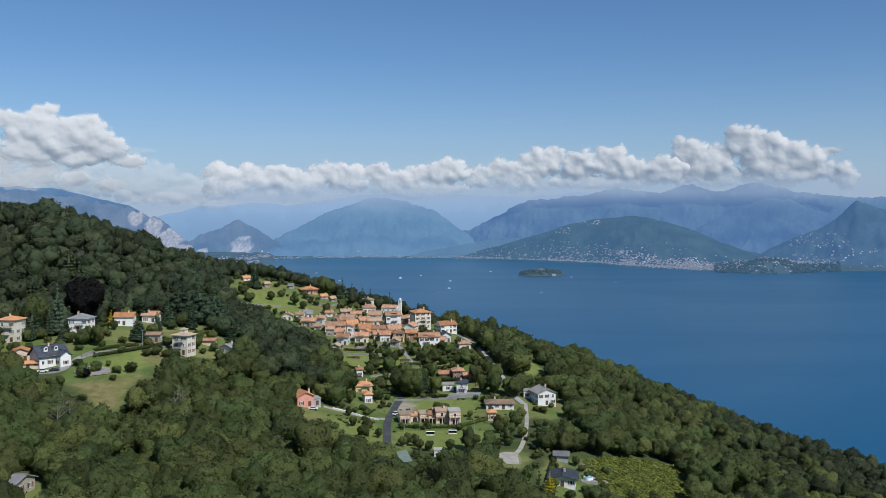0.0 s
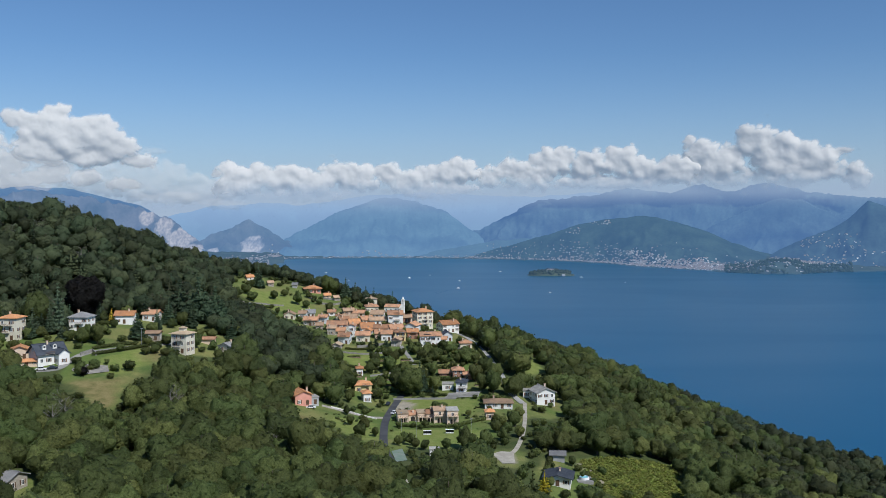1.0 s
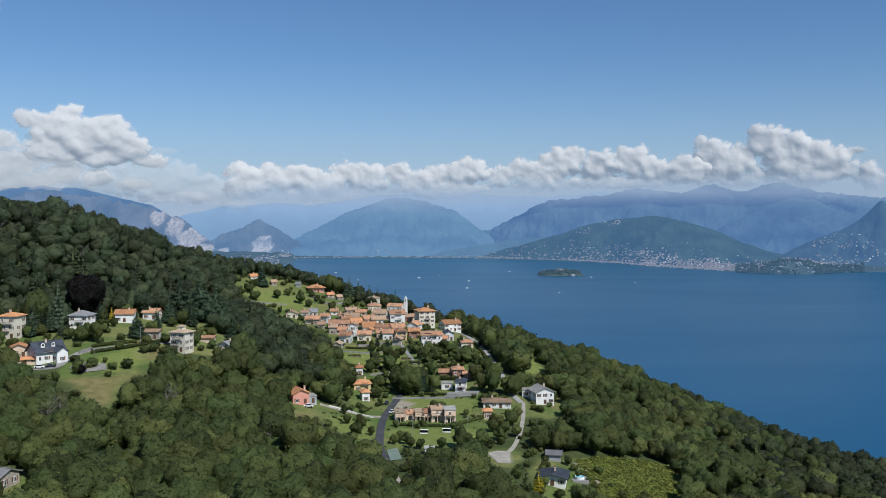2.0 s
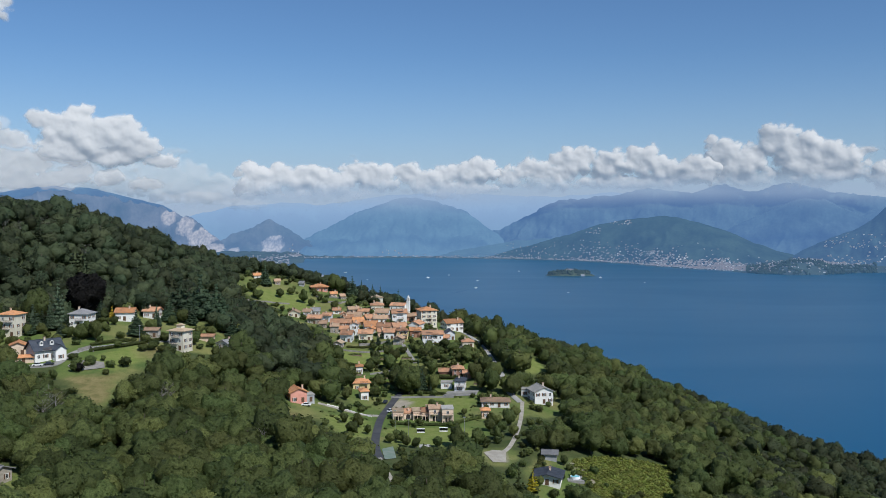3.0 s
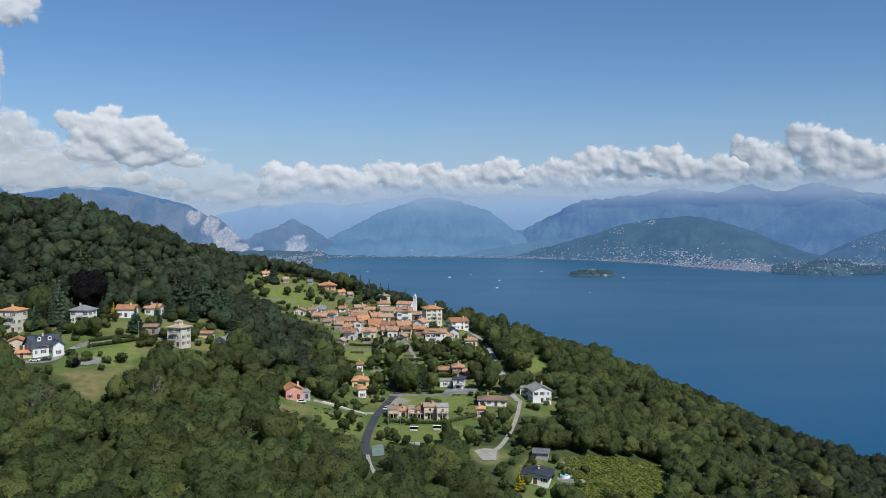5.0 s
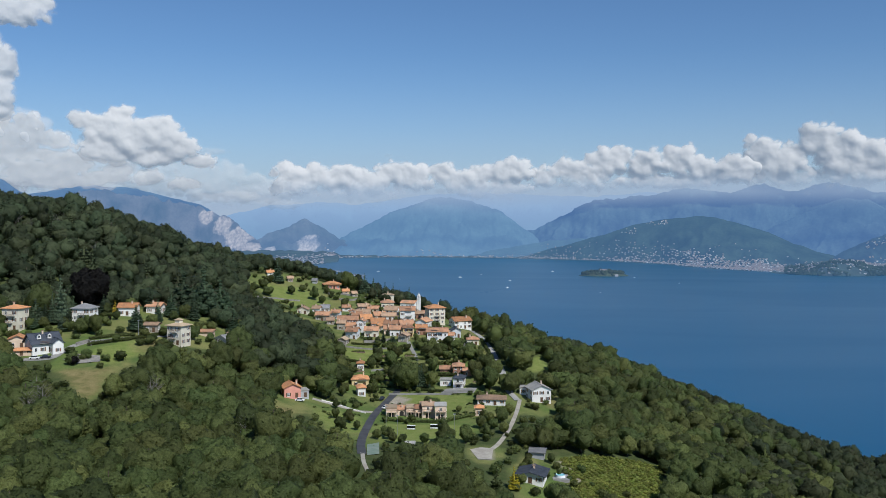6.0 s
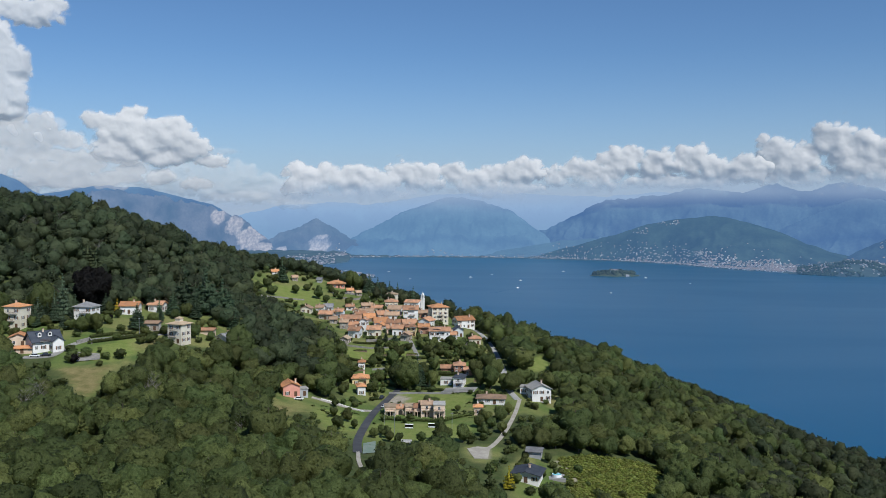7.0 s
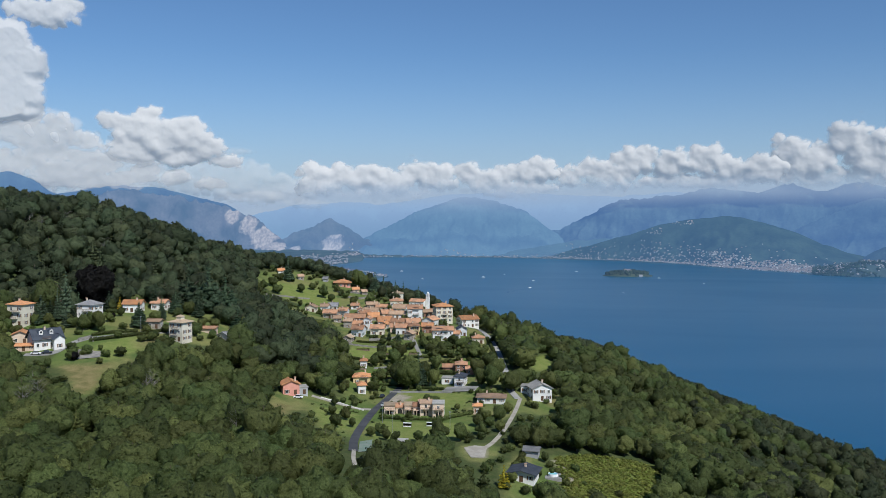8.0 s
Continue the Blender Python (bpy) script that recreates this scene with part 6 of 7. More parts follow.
tree(31.0, 436.0, "broadleaf", 9, 1.0)
tree(49.6, 433.0, "conifer", 5.5, 1.0)
tree(-6.4, 440.0, "conifer", 5.0)
tree(-36.6, 540.0, "cypress", 6, 1.6)
tree(-38.6, 534.0, "cypress", 5, 1.6)
tree(-10.1, 596.0, "conifer", 6, 1.2)
for _x, _y in ((-37.7, 491.0), (-39.4, 475.0), (-30.6, 503.0), (-7.3, 504.0), (1.8, 510.0), (14.6, 497.0), (9.7, 489.0), (19.2, 488.0), (-4.5, 491.0), (-14.6, 508.0), (30.6, 579.0), (32.6, 534.0)):
    tree(_x, _y, "broadleaf", tree_rng.uniform(6, 9))
for _x, _y in ((-43.5, 373.0), (-37.0, 369.0), (-32.1, 356.0), (-38.1, 352.0), (-47.0, 418.0), (-34.1, 432.0), (-33.0, 453.0)):
    tree(_x, _y, "broadleaf", tree_rng.uniform(4, 7))
for _x, _y in ((-155.6, 370.0), (-151.9, 371.0), (-150.1, 373.0), (-153.7, 363.0), (-148.0, 380.0), (-142.3, 373.0), (-137.4, 376.0), (-160.7, 358.0), (-145.3, 419.0), (-140.1, 412.0), (-134.5, 407.0), (-127.9, 403.0), (-125.3, 403.0), (-141.2, 364.0)):
    tree(_x, _y, "broadleaf" if tree_rng.random() < 0.4 else "shrub", tree_rng.uniform(2.5, 5))
for _x, _y in ((48.9, 326.0), (50.3, 321.0), (51.6, 316.0), (56.0, 331.0), (46.3, 330.0), (33.5, 324.0), (36.6, 330.0), (32.3, 342.0), (36.0, 346.0), (30.5, 348.0), (29.1, 359.0), (32.9, 364.0), (58.4, 320.0), (70.0, 316.0), (61.1, 312.0)):
    tree(_x, _y, "shrub", tree_rng.uniform(1.8, 3.4))
tree(271.5, 1356.0, "cypress", 17, 1.5)
tree(369.5, 1147.0, "broadleaf", 15, 1.0)
tree(377.8, 1127.0, "broadleaf", 14, 1.1)
tree(113.3, 680.0, "broadleaf", 15, 1.0)
tree(122.0, 680.0, "broadleaf", 16, 1.1)
tree(357.4, 1194.0, "cypress", 18, 1.2)

for _x, _y in ((23.8, 369.0), (28.0, 379.0), (31.7, 393.0), (20.4, 357.0), (18.6, 370.0), (28.2, 363.0), (27.1, 385.0), (22.3, 378.0), (20.1, 382.0)):
    tree(_x, _y, "broadleaf", tree_rng.uniform(5, 7.5))
for _x, _y in ((-28.9, 478.0), (-25.1, 466.0), (-20.5, 471.0), (-15.5, 466.0), (-11.4, 462.0), (-24.1, 450.0), (23.1, 468.0), (27.0, 457.0), (16.7, 457.0), (37.7, 442.0), (-5.1, 444.0), (-26.7, 493.0)):
    tree(_x, _y, "broadleaf", tree_rng.uniform(7, 11))
for _x, _y in ((-16.1, 338.0), (-12.4, 337.0), (-17.6, 344.0), (-3.7, 340.0), (-20.1, 349.0)):
    tree(_x, _y, "broadleaf", tree_rng.uniform(4, 6))

wall_line([(-54, 401), (-50, 401), (-44, 399), (-33, 393)], 0.55, 0.3, WALLS["white"], "white garden wall along the driveway")
wall_line([(-60, 508), (-44, 509), (-31, 513)], 0.9, 0.4, STONE, "grey stone terrace wall below the village")
wall_line([(-13, 511), (2, 514)], 1.0, 0.4, STONE, "grey stone terrace wall among the gardens")
wall_line([(-39, 470), (-26, 478)], 0.9, 0.35, CONCRETE, "pale wall between two gardens")
hedge([(-55, 482), (-38, 482), (-20, 489)], 1.5, 1.5)
hedge([(-24, 443), (-6, 439), (1, 436)], 1.4, 1.3)
hedge([(5, 382), (12, 388), (17, 392)], 1.6, 1.6)
hedge([(-9, 466), (-3, 465), (4, 463)], 2.2, 2.0)
hedge([(-20, 492), (-12, 491), (-4, 493)], 1.6, 1.6)
hedge([(-38, 492), (-27, 494)], 1.4, 1.5)
hedge([(-35, 443), (-25, 446)], 1.3, 1.4)
hedge([(-8, 526), (2, 521), (10, 525)], 1.5, 1.6)
hedge([(-55, 516), (-48, 517), (-42, 520)], 1.3, 1.3)

# gardens filled with smaller trees and shrubs between the houses
HOUSE_SPOTS = [tuple(o.location[:2]) for o in scene.objects if o.type == "EMPTY" and o.name.split(".")[0] in ("house", "church")]
ROAD_SPOTS = [tuple(v.co[:2]) for o in scene.objects if o.name.split(".")[0] in ("road", "parking", "courtyard", "gravel_yard") for v in o.data.vertices]


def clear(x, y, spots, gap):
    return min((x - a) ** 2 + (y - b) ** 2 for a, b in spots) > gap * gap


ROAD_LINE = np.array(ROAD_POINTS)


def hides_road(x, y, tall):
    """Whether a tree here would stand between the air and a lane."""
    for k in (1.0, 0.5):
        top = np.array((x, y, float(ground(x, y)) + tall * k))
        way = (top - LOOKOUT) / np.linalg.norm((top - LOOKOUT)[:2])
        q = top + way * np.arange(1, 60, 2.0)[:, None]
        low = np.nonzero(q[:, 2] < ground(q[:, 0], q[:, 1]))[0]
        if len(low) and ((ROAD_LINE - q[low[0], :2]) ** 2).sum(1).min() < 3.0**2:
            return True
    if tall > 3.5:
        for hx, hy in HOUSE_SPOTS:
            along = (hx * x + hy * y) / math.hypot(x, y) - math.hypot(x, y)
            if 0 < along < 13 and abs(hx * y - hy * x) / math.hypot(x, y) < 3.5:
                return True
    return False


def gardens(poly, count, big, low, high, house_gap=6.5):
    xs, ys = [p[0] for p in poly], [p[1] for p in poly]
    made = tries = 0
    while made < count and tries < count * 30:
        tries += 1
        x, y = tree_rng.uniform(min(xs), max(xs)), tree_rng.uniform(min(ys), max(ys))
        if not inside(poly, x, y) or not clear(x, y, HOUSE_SPOTS, house_gap) or not clear(x, y, ROAD_SPOTS, 2.6) or any(inside(p, x, y) for p in LAWNS[1:] + BARE):
            continue
        if hides_road(x, y, high * 0.8):
            continue
        made += 1
        if tree_rng.random() < big:
            tree(x, y, "broadleaf", tree_rng.uniform(low, high))
        else:
            tree(x, y, "shrub", tree_rng.uniform(1.5, 3.6))


gardens(FIELDS, 170, 0.22, 2.5, 5.0)
gardens(VILLAGE, 120, 0.4, 2.5, 5, 4.8)
gardens(GARDENS, 52, 0.4, 4, 8.5)
gardens(UPPER, 46, 0.35, 3, 6)
gardens(COTTAGE, 10, 0.2, 3, 5)


tree(-152.3, 364.0, "red", 4.2, 1.1)
tree(-165.6, 433.0, "red", 2.6, 1.0)


def kitchen_garden(x, y, turn, rows, long):
    """A dug bed with rows of low vegetables."""
    top = tagged(new("vegetable_bed"), "dug brown garden bed with rows of green vegetables", "garden bed", "vegetable beds")
    top.matrix_world = pose(x, y, float(ground(x, y)) + 0.1, 0, 0, turn)
    half = rows * 0.55
    part("soil", boxes((-long / 2, long / 2, -half, half, -0.9, 0.12)), SOIL, top)
    r = np.random.default_rng(int(x * 3 + y))
    for k in range(rows):
        n = int(long / 0.55)
        c = np.c_[np.linspace(-long / 2 + 0.4, long / 2 - 0.4, n), np.full(n, -half + 0.55 + 1.1 * k) + r.normal(scale=0.06, size=n), np.full(n, 0.25)]
        v, f = lump_shell(r, c, r.uniform(0.22, 0.42, n), 6 * n, 0.2)
        part("vegetable_row", mesh_from("vegetable_row", v, f, [CROP if k % 3 else LEAF], smooth=True), None, top)


SOIL = material("dug_soil", (0.15, 0.11, 0.075), 0.95, (0.22, 0.17, 0.12), 1.2, 5, 0.3, 0.4)
for _x, _y, _t, _r, _l in ((-34, 500, 6, 5, 9), (-50, 503, 4, 4, 8), (-3, 498, -4, 5, 10), (10, 503, -8, 4, 7), (-27, 468, 5, 4, 8), (-9, 452, 0, 5, 9), (20, 452, -4, 4, 8), (-47, 468, 8, 4, 7), (-30, 459, 4, 4, 7), (-1, 511, 0, 3, 9), (-20, 500, 4, 4, 6)):
    kitchen_garden(_x, _y, _t, _r, _l)


def tall_grass():
    """Tufts and weeds over the rougher meadows."""
    shapes = [broad(s + 400, 0.7, 0.8, 3, 16, 0.3, 2) for s in range(4)]
    for poly, count, mat, text in ((FIELDS, 420, LEAF, "rough green weeds between the gardens"), (FIELD, 1500, CROP, "dense yellow-green low plants between the rows")):
        xs, ys = [p[0] for p in poly], [p[1] for p in poly]
        x, y = rng.uniform(min(xs), max(xs), count * 3), rng.uniform(min(ys), max(ys), count * 3)
        ok = inside(poly, x, y) & (fbm(x / 9, y / 9, 88, 3) > (-0.1 if poly is not FIELD else -2))
        for p in LAWNS[2:5]:
            ok &= ~inside(p, x, y)
        ok &= ((x[:, None] - ROAD_LINE[None, :, 0]) ** 2 + (y[:, None] - ROAD_LINE[None, :, 1]) ** 2).min(1) > 9
        x, y = x[ok][:count], y[ok][:count]
        places = []
        for a, b, c in zip(x, y, ground(x, y)):
            GROUND_AT[(a, b)] = c
            g = rng.uniform(0.5, 1.5)
            places.append((a, b, rng.uniform(0, 6.28), g, g * rng.uniform(0.4, 1.0), int(rng.integers(4)), rng.uniform()))
        plant("tall_grass", shapes, places, text, [mat, BARK], "grass", trunk=False)


tall_grass()


# ---- bare trees in the wood ----
def bare_tree(x, y, h):
    """A leafless tree: a pale trunk with forked limbs and twigs."""
    r = np.random.default_rng(int(abs(x) * 7 + y))
    V, F = stem(h, 0.2, 12, int(y))
    more, n = [(V, F)], len(V)
    for _ in range(26):
        a, z = r.uniform(0, 6.28), h * r.uniform(0.45, 0.95)
        d = np.array((math.cos(a), math.sin(a), r.uniform(0.3, 1.0)))
        p0 = d * (1, 1, 0) * h * r.uniform(0.02, 0.16) + (0, 0, z)
        p1 = p0 + d * h * r.uniform(0.1, 0.2)
        w = np.array((0.05, 0.05, 0))
        V = np.stack([p0 - w, p0 + w, p0 + w * (1, -1, 0), p1])
        more.append((V, np.array([(0, 1, 3), (1, 2, 3), (2, 0, 3)]) + n))
        n += 4
    top = tagged(new("tree"), "bare pale grey tree standing in the wood", "tree", "bare trees")
    top.matrix_world = pose(x, y, float(ground(x, y)))
    part("trunk", mesh_from("trunk", np.concatenate([m[0] for m in more]), np.concatenate([m[1] for m in more]), [DEAD]), None, top)


for _x, _y in ((-108.9, 334.0), (-106.7, 334.0), (-141.1, 310.0), (-138.2, 308.0), (-139.4, 300.0), (-64.2, 303.0), (-249.8, 521.0), (-241.1, 539.0), (-208.4, 518.0), (-202.4, 513.0), (-260.0, 528.0), (-99.6, 404.0)):
    bare_tree(_x, _y, 13)


# ---- hedges, walls, posts ----
hedge([(-157, 390), (-149, 398), (-140, 409), (-132, 423)], 1.7, 1.8)
hedge([(-160, 398), (-152, 406), (-144, 412)], 1.6, 1.6)
hedge([(-6, 464), (5, 462), (19, 462)], 1.8, 1.8)
hedge([(-4, 481), (2, 483), (5, 483)], 1.6, 1.5)
hedge([(32, 318), (36, 334), (38, 344)], 1.6, 2.0, "long light green hedge beside the bungalow")
hedge([(-127, 450), (-120, 463), (-113, 468)], 1.6, 1.8)
hedge([(21, 537), (25, 503), (28, 476)], 1.5, 1.5)
hedge([(-22, 381), (-10, 380), (5, 380)], 1.1, 1.2, "low green hedge along the lawn")


wall_line([(-93, 654), (-81, 639), (-72, 639), (-61, 656)], 1.4, 0.5, STONE, "grey dry-stone terrace wall on the meadow")
wall_line([(-84, 656), (-71, 657), (-63, 670)], 1.2, 0.5, STONE, "grey dry-stone terrace wall near houses")
wall_line([(-26, 432), (-12, 433), (5, 430)], 0.9, 0.35, CONCRETE, "low pale concrete garden wall")
wall_line([(1, 433), (16, 433)], 1.4, 0.4, CONCRETE, "pale concrete retaining wall before the white house")
wall_line([(-45, 482), (-35, 486)], 1.1, 0.4, CONCRETE, "pale garden wall behind a small house")
wall_line([(-162, 388), (-159, 394), (-156, 390)], 1.6, 0.5, STONE, "pale stone retaining wall beside the drive")
wall_line([(-129, 589), (-120, 609), (-106, 620)], 1.0, 0.4, STONE, "grey stone field wall below the meadow")
wall_line([(-49, 522), (-32, 530)], 1.5, 0.4, STONE, "grey stone wall below the village houses")
wall_line([(5, 522), (17, 515)], 1.2, 0.4, CONCRETE, "pale retaining wall below the houses")


def post(x, y, high):
    top = tagged(new("light_post"), "thin grey sports-field light post", "post", "posts round the lawn")
    top.matrix_world = pose(x, y, float(ground(x, y)))
    bm = bmesh.new()
    bmesh.ops.create_cone(bm, segments=8, radius1=0.11, radius2=0.07, depth=high, cap_ends=True, matrix=Matrix.Translation((0, 0, high / 2)))
    part("pole", bm, METAL, top)
    part("lamp_head", boxes((-0.5, 0.5, -0.12, 0.12, high - 0.05, high + 0.25)), METAL, top)


for _x, _y in ((-15.4, 353.0), (7.5, 361.0), (-21.6, 371.0), (-142.1, 410.0)):
    post(_x, _y, 8.0)


def dugout(x, y):
    """A players' shelter: bench, back and curved roof in a pale frame."""
    top = tagged(new("shelter"), "small dark bench shelter with white frame on the lawn", "shelter", "shelters on the lawn")
    top.matrix_world = pose(x, y, float(ground(x, y)) + 0.2, 0, 0, -3) @ Matrix.Diagonal((0.85, 0.8, 0.8, 1))
    part("back_panel", boxes((-2.0, 2.0, 0.55, 0.62, 0, 1.9), (-2.0, -1.94, -0.55, 0.55, 0, 1.8), (1.94, 2.0, -0.55, 0.55, 0, 1.8)), DARK, top)
    part("roof", boxes((-2.1, 2.1, -0.75, 0.7, 1.9, 2.02)), WHITE, top)
    part("bench", boxes((-1.85, 1.85, 0.05, 0.5, 0.4, 0.48), (-1.7, -1.62, 0.1, 0.45, 0, 0.4), (1.62, 1.7, 0.1, 0.45, 0, 0.4)), WOOD, top)
    part("front_board", boxes((-2.0, 2.0, -0.68, -0.62, 0.0, 0.55)), WHITE, top)


for _x, _y in ((-10.6, 366.0), (-1.0, 369.0)):
    dugout(_x, _y)


def car(x, y, turn, paint, label):
    z = float(ground(x, y)) + 0.25
    top = tagged(new("car"), label, "car", "parked cars")
    top.matrix_world = pose(x, y, z, 0, 0, turn)
    bm = bmesh.new()
    box(bm, -2.1, 2.1, -0.86, 0.86, 0.28, 0.82, 0.08)
    part("body", bm, paint, top)
    bm = bmesh.new()
    box(bm, -1.45, 1.0, -0.76, 0.76, 0.82, 1.42)
    for v in bm.verts:
        if v.co.z > 1.2:
            v.co.x *= 0.72
            v.co.y *= 0.88
    part("cabin", bm, GLASS, top)
    part("roof", boxes((-1.02, 0.72, -0.66, 0.66, 1.42, 1.48)), paint, top)
    for sx in (-1.3, 1.3):
        for sy in (-0.8, 0.8):
            bm = bmesh.new()
            bmesh.ops.create_cone(bm, segments=14, radius1=0.32, radius2=0.32, depth=0.22, cap_ends=True, matrix=pose(sx, sy, 0.32, 90))
            part("wheel", bm, RUBBER, top)


car(-170.4, 367.0, 10, CAR_WHITE, "white car parked before the house")
car(-166.6, 369.0, 20, CAR_DARK, "dark car parked beside the house")
car(-28.4, 422.0, 80, CAR_DARK, "dark car parked beside the lane")
car(-25.1, 406.0, 60, CAR_WHITE, "white car parked by the terrace row")
car(-61.8, 389.0, 0, CAR_WHITE, "white car under the trees by the pink house")


def pool(x, y):
    top = tagged(new("garden_pool"), "small round turquoise pool on a pale terrace", "pool")
    top.matrix_world = pose(x, y, float(ground(x, y)) + 0.5)
    part("deck", boxes((-3, 3, -3.2, 3.2, -1.2, 0)), CONCRETE, top)
    bm = bmesh.new()
    bmesh.ops.create_cone(bm, segments=24, radius1=1.7, radius2=1.7, depth=0.9, cap_ends=False, matrix=Matrix.Translation((0, 0, 0.45)))
    bmesh.ops.create_cone(bm, segments=24, radius1=1.8, radius2=1.8, depth=0.9, cap_ends=False, matrix=Matrix.Translation((0, 0, 0.45)))
    part("rim", bm, WHITE, top)
    bm = bmesh.new()
    bmesh.ops.create_circle(bm, segments=24, radius=1.7, cap_ends=True, matrix=Matrix.Translation((0, 0, 0.7)))
    part("pool_water", bm, POOL, top)


pool(47.1, 322.0)


# ---- far towns ----
def town_material():
    """Far house walls and roofs: each house its own pale or brick colour."""
    out = []
    for name, cols in (("far_walls", [(0.0, (0.27, 0.25, 0.22)), (0.35, (0.34, 0.32, 0.285)), (0.6, (0.25, 0.20, 0.16)), (0.78, (0.60, 0.58, 0.54))]), ("far_roofs", [(0.0, (0.17, 0.12, 0.095)), (0.5, (0.145, 0.115, 0.095)), (0.8, (0.13, 0.125, 0.125))])):
        m = bpy.data.materials.new(name)
        m.use_nodes = True
        n, link = m.node_tree.nodes, m.node_tree.links.new
        b = n["Principled BSDF"]
        b.inputs["Roughness"].default_value = 0.9
        geo, ramp = n.new("ShaderNodeNewGeometry"), n.new("ShaderNodeValToRGB")
        ramp.color_ramp.interpolation = "CONSTANT"
        while len(ramp.color_ramp.elements) < len(cols):
            ramp.color_ramp.elements.new(0.5)
        for e, (pos, col) in zip(ramp.color_ramp.elements, cols):
            e.position, e.color = pos, (*col, 1)
        link(geo.outputs["Random Per Island"], ramp.inputs["Fac"]), link(ramp.outputs["Color"], b.inputs["Base Color"])
        # faint blue emission paints the distance haze onto the houses
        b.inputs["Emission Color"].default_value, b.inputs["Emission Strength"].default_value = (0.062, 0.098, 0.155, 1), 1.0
        out.append(m)
    return out


TOWN = town_material()


def town(quarters, label, seed):
    """Small far houses with gabled roofs: quarters of (bearing, bearing, distance, distance, houses, smallest, largest, and where it lies high up its lowest and highest ground)."""
    r = np.random.default_rng(seed)
    deps = bpy.context.evaluated_depsgraph_get()
    V, F, M, n = [], [], [], 0
    for b0, b1, d0, d1, count, lo, hi, *heights in quarters:
        for _ in range(count):
            b = r.uniform(b0, b1)
            d = (shoreline(b) if d0 < 1000 else 0) + d0 + (d1 - d0) * r.uniform() ** 1.5
            x, y = bearing(b, d)
            hit, at, *_ = scene.ray_cast(deps, (x, y, 400), (0, 0, -1))
            low, top = heights or (0.3, 20 + 85 * r.uniform() ** 2.4)
            if not hit or at.z < low or at.z > top:
                continue
            w, dp, h = r.uniform(lo, hi), r.uniform(lo, hi) * 0.8, r.uniform(0.45, 0.95) * lo
            t = r.uniform(-0.5, 0.5)
            c, s = math.cos(t), math.sin(t)
            rf = h + 0.22 * dp
            pts = np.array([(-w, -dp, -6), (w, -dp, -6), (w, dp, -6), (-w, dp, -6), (-w, -dp, h * 2), (w, -dp, h * 2), (w, dp, h * 2), (-w, dp, h * 2)]) * (0.5, 0.5, 0.5)
            roof = np.array([(-w - 1, -dp - 1, h * 2 - 0.2), (w + 1, -dp - 1, h * 2 - 0.2), (w + 1, dp + 1, h * 2 - 0.2), (-w - 1, dp + 1, h * 2 - 0.2), (-w - 1, 0, rf * 2), (w + 1, 0, rf * 2)]) * (0.5, 0.5, 0.5)
            for arr, quads, m in ((pts, [(0, 1, 5, 4), (1, 2, 6, 5), (2, 3, 7, 6), (3, 0, 4, 7)], 0), (roof, [(0, 1, 5, 4), (2, 3, 4, 5), (1, 2, 5, 5), (3, 0, 4, 4)], 1)):
                q = np.stack([arr[:, 0] * c - arr[:, 1] * s + x, arr[:, 0] * s + arr[:, 1] * c + y, arr[:, 2] + at.z], 1)
                tri = [(a, b_, c_) for a, b_, c_, d_ in quads] + [(a, c_, d_) for a, b_, c_, d_ in quads if c_ != d_]
                V.append(q), F.append(np.array(tri) + n), M.append(np.full(len(tri), m))
                n += len(q)
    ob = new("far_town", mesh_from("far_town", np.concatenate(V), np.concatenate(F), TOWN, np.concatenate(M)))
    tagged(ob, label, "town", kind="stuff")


def near_coast():
    """A low tongue of this shore with a waterfront, far below the village."""
    a = np.linspace(0, 1, 40)
    line = ((2100, -190), (2508, -250), (2584, -284), (2846, -370), (2949, -300), (3172, -394), (3400, -560))
    edge_y = 2100 + 1300 * a
    edge_x = np.interp(edge_y, [p[0] for p in line], [p[1] for p in line]) + 4
    v = np.linspace(0, 1, 10)
    A, V_ = np.meshgrid(np.arange(40), v)
    X = np.broadcast_to(edge_x, A.shape) - 900 * V_
    Y = np.broadcast_to(edge_y, A.shape) - 260 * V_
    Z = -3 + 8 * np.clip(V_ * 12, 0, 1) + 110 * V_**1.3 + 5 * fbm(A / 3.0, V_ * 6, 41, 3)
    i = (np.arange(9)[:, None] * 40 + np.arange(39)[None]).ravel()
    me = mesh_from("shore", np.stack([X, Y, Z], -1).reshape(-1, 3), np.stack([i, i + 1, i + 41, i + 40], 1), [AIR_SHORE], smooth=True)
    tagged(new("shore", me), "wooded lake shore below the hill", "shore", kind="structure")


near_coast()
bpy.context.view_layer.update()
town([(4, 10, 15, 200, 180, 3.0, 5.5), (9.5, 15, 12, 260, 630, 3.0, 6.2), (14, 19, 12, 230, 840, 3.8, 7.0), (18, 21.5, 60, 330, 495, 3.8, 7.0), (20.5, 24.5, 30, 300, 90, 3.0, 6.2), (22.5, 33, 300, 620, 780, 3.8, 8.6), (12, 30, 150, 600, 420, 3.0, 6.2), (5, 12, 20, 400, 390, 2.2, 5.5),
      (10.0, 10.9, 4100, 4400, 135, 3.0, 5.5, 120, 158), (11.4, 12.8, 4200, 4400, 180, 3.0, 5.5, 165, 190), (22.4, 24.2, 3980, 4300, 390, 3.0, 6.2, 100, 150), (24.0, 27.5, 3980, 4300, 300, 3.0, 7.0, 75, 135)], "dense far lakeside town of pale houses with red roofs", 3)
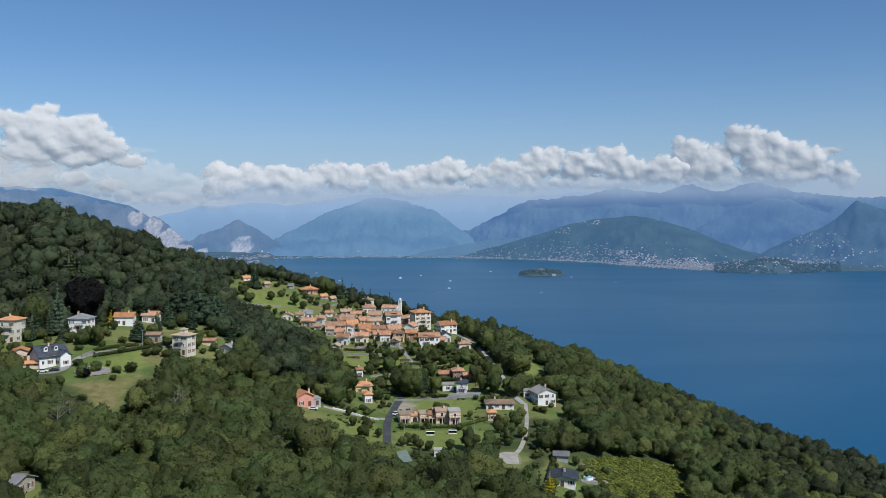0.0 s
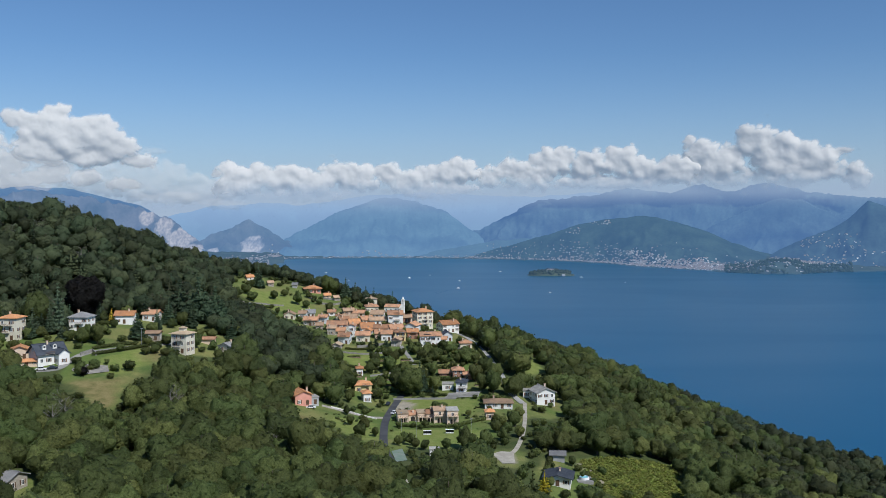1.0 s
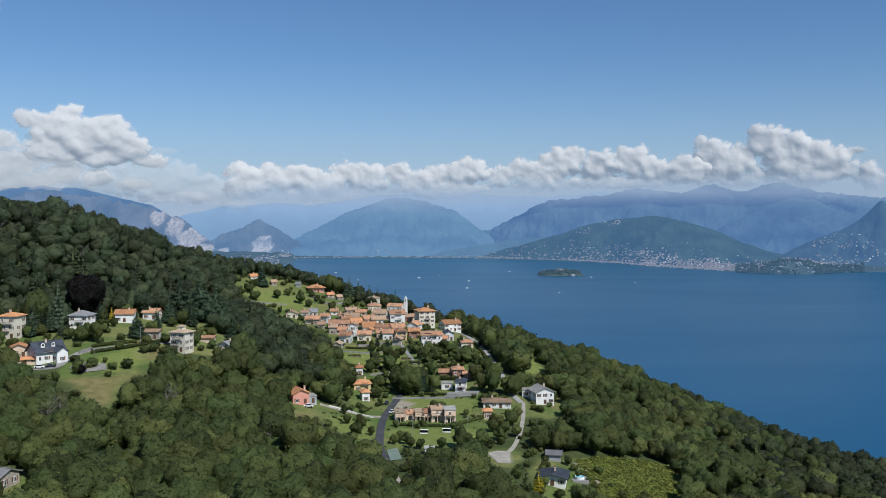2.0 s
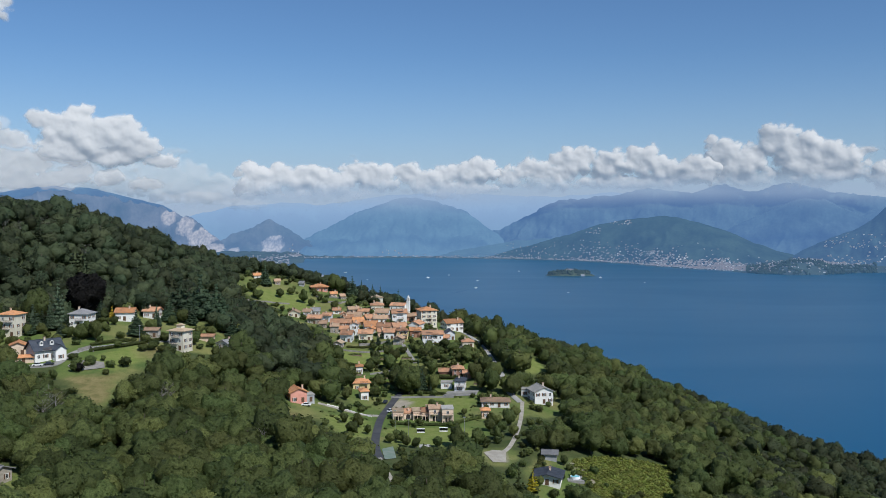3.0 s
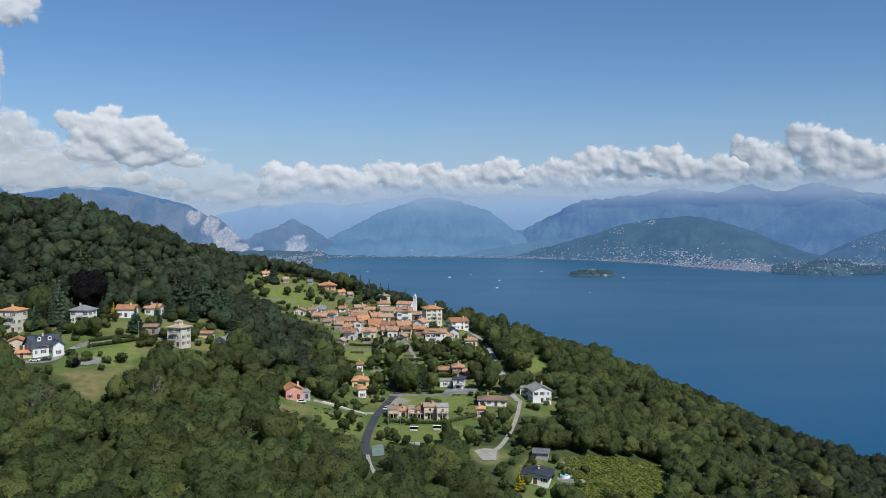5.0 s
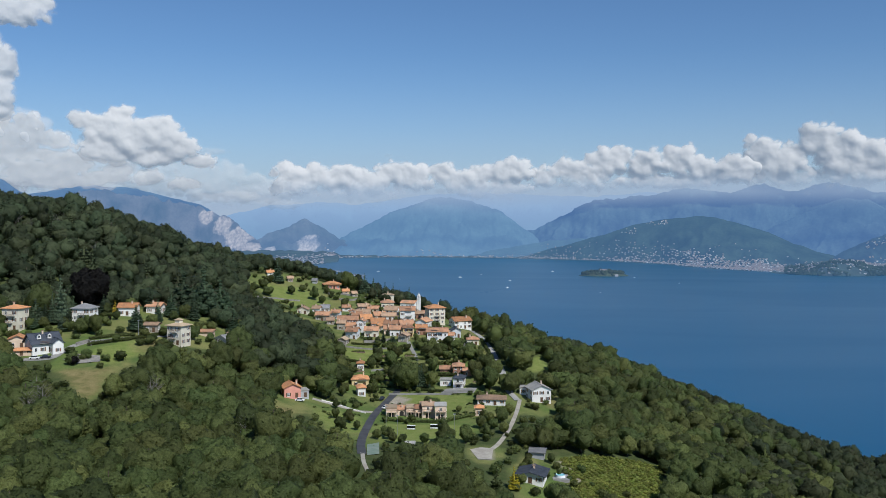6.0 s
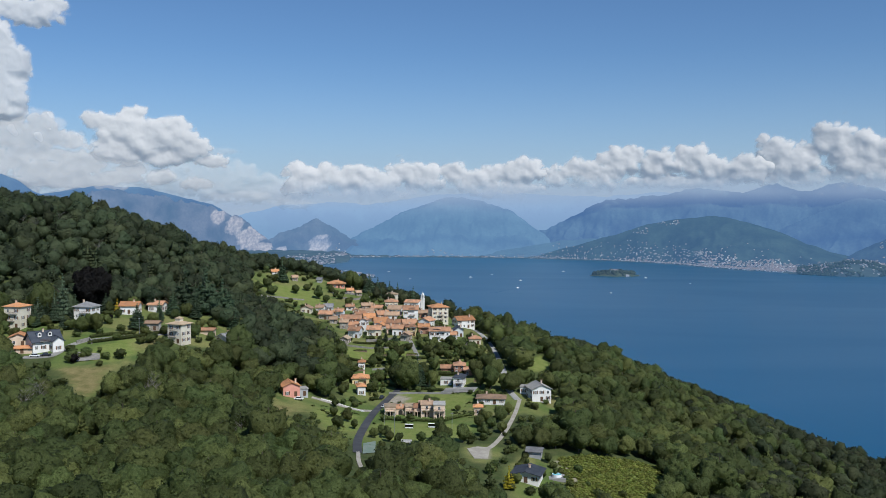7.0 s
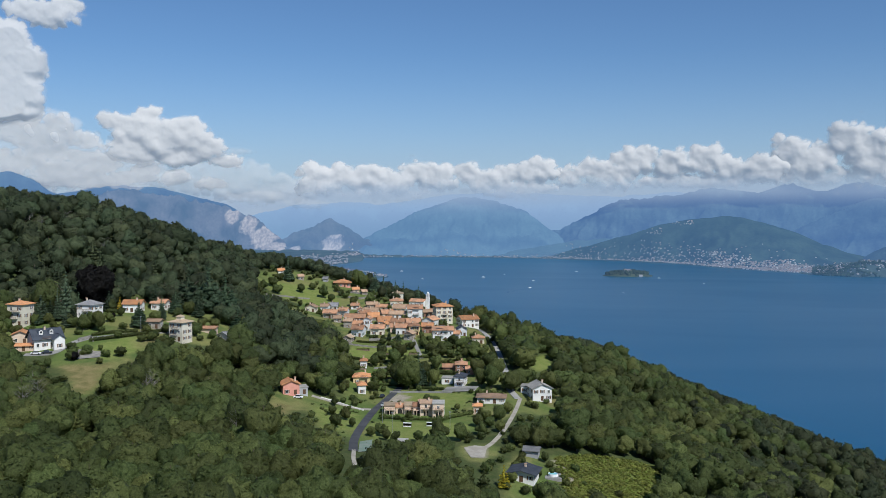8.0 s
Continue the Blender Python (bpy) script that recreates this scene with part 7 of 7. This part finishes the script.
town([(-13, -8.4, 10, 480, 495, 3.0, 7.0), (-9, 6, 10, 90, 285, 3.0, 6.2), (-14, -7, 400, 640, 90, 3.0, 7.0)], "pale far villages along the lake shore", 4)
town([(-10, -4.6, 2330, 3250, 390, 3.8, 8.6)], "pale waterfront houses on the near lake shore", 5)


def headland():
    """A wooded headland before the town."""
    r = np.random.default_rng(18)
    b = r.uniform(19.8, 27.0, 900)
    d = shoreline(b) + 2 + 300 * r.uniform(0, 1, 900) ** 1.4
    keep = fbm(b * 1.6, d / 90, 19, 3) > -0.28
    b, d = b[keep], d[keep]
    x, y = d * np.sin(np.radians(b)), d * np.cos(np.radians(b))
    deps = bpy.context.evaluated_depsgraph_get()
    z = np.array([max(scene.ray_cast(deps, (p, q, 300), (0, 0, -1))[1].z, 0) for p, q in zip(x, y)])
    v, f = lump_shell(r, np.c_[x, y, z + r.uniform(0, 5, len(x))], r.uniform(2.8, 6.5, len(x)), 6000, 1.5)
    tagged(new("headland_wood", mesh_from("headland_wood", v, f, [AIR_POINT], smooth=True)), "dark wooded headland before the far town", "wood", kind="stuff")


bpy.context.view_layer.update()
headland()


# ---- island ----
def island():
    x0, y0 = 493, 3130
    top = tagged(new("island"), "small wooded island with a pale palace in the lake", "island")
    top.matrix_world = pose(x0, y0, 0)
    u = np.linspace(-1, 1, 44)
    U, V_ = np.meshgrid(u, u)
    R = np.hypot(U, V_) + 0.1 * fbm(U * 2, V_ * 2, 51, 3)
    Z = -4 + 17 * np.clip(1 - R**2.2, 0, 1) ** 0.7
    i = (np.arange(43)[:, None] * 44 + np.arange(43)[None]).ravel()
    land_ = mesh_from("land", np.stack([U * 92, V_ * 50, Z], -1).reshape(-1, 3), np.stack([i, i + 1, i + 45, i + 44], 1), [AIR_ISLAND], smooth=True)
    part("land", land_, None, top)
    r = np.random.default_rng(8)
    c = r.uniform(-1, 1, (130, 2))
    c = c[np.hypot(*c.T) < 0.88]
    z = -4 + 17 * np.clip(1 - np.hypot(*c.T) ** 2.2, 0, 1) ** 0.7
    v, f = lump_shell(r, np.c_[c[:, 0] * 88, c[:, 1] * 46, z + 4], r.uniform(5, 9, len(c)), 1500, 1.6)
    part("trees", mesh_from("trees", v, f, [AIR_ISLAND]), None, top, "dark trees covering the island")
    pal = part("palace", boxes((-13, 13, -7, 7, 6, 21), (-16, -13, -6, 6, 6, 17)), TOWN[0], top, "pale palace with rows of windows", pose(-4, -12, 0))
    bm = bmesh.new()
    slab(bm, [(-13.6, -7.6, 21), (13.6, -7.6, 21), (9, 0.02, 24), (-9, 0.02, 24)], 0.4)
    slab(bm, [(13.6, 7.6, 21), (-13.6, 7.6, 21), (-9, -0.02, 24), (9, -0.02, 24)], 0.4)
    part("roof", bm, TOWN[1], pal)
    part("boathouse", boxes((-6, 6, -4, 4, -1, 7)), TOWN[0], top, "pale boathouse at the water", pose(38, -40, 0))


island()


# ---- boats ----
def boat(x, y, long, turn):
    top = tagged(new("boat"), "small white motor boat on the lake", "boat", "boats on the lake")
    top.matrix_world = pose(x, y, 0, 0, 0, turn)
    bm = bmesh.new()
    prof = [(-0.5, 0.16), (-0.2, 0.19), (0.2, 0.16), (0.42, 0.07), (0.5, 0.0)]
    deck = [bm.verts.new((a * long, b * long, 0.14 * long)) for a, b in prof] + [bm.verts.new((a * long, -b * long, 0.14 * long)) for a, b in prof[-2::-1]]
    keel = [bm.verts.new((v.co.x * 0.9, v.co.y * 0.6, -0.3)) for v in deck]
    bm.faces.new(deck), bm.faces.new(keel[::-1])
    for i in range(len(deck)):
        j = (i + 1) % len(deck)
        bm.faces.new((deck[i], keel[i], keel[j], deck[j]))
    bmesh.ops.recalc_face_normals(bm, faces=bm.faces)
    part("hull", bm, WHITE, top)
    part("cabin", boxes((-0.2 * long, 0.15 * long, -0.1 * long, 0.1 * long, 0.14 * long, 0.28 * long)), WHITE, top)


boat(-14, 2990, 12, 10)
boat(149, 2857, 9, 0)
boat(128, 2573, 10, 20)
boat(331, 3333, 10, 0)
boat(581, 3021, 9, 5)
boat(377, 2431, 6, 0)
boat(-321, 3261, 11, 0)
boat(-213, 2895, 7, 0)
boat(60, 3126, 8, 40)
boat(677, 2788, 6, 10)


def wake(x0, y0, x1, y1):
    bm = bmesh.new()
    d = Vector((x1 - x0, y1 - y0, 0))
    nrm = Vector((-d.y, d.x, 0)).normalized()
    for s in (-1, 1):
        a, b = Vector((x0, y0, 0.02)), Vector((x1, y1, 0.02))
        vs = [bm.verts.new(p) for p in (a, b + nrm * s * 9, b + nrm * s * 5.5)]
        bm.faces.new(vs if s < 0 else vs[::-1])
    for f in bm.faces:
        if f.normal.z < 0:
            f.normal_flip()
    tagged(part("wake", bm, FOAM), "faint pale wake behind a boat", "wake", kind="structure")


FOAM = material("thin_foam", (0.16, 0.24, 0.33), 0.6, (0.1, 0.18, 0.28), 0.05)
wake(125, 2573, 52, 2409)
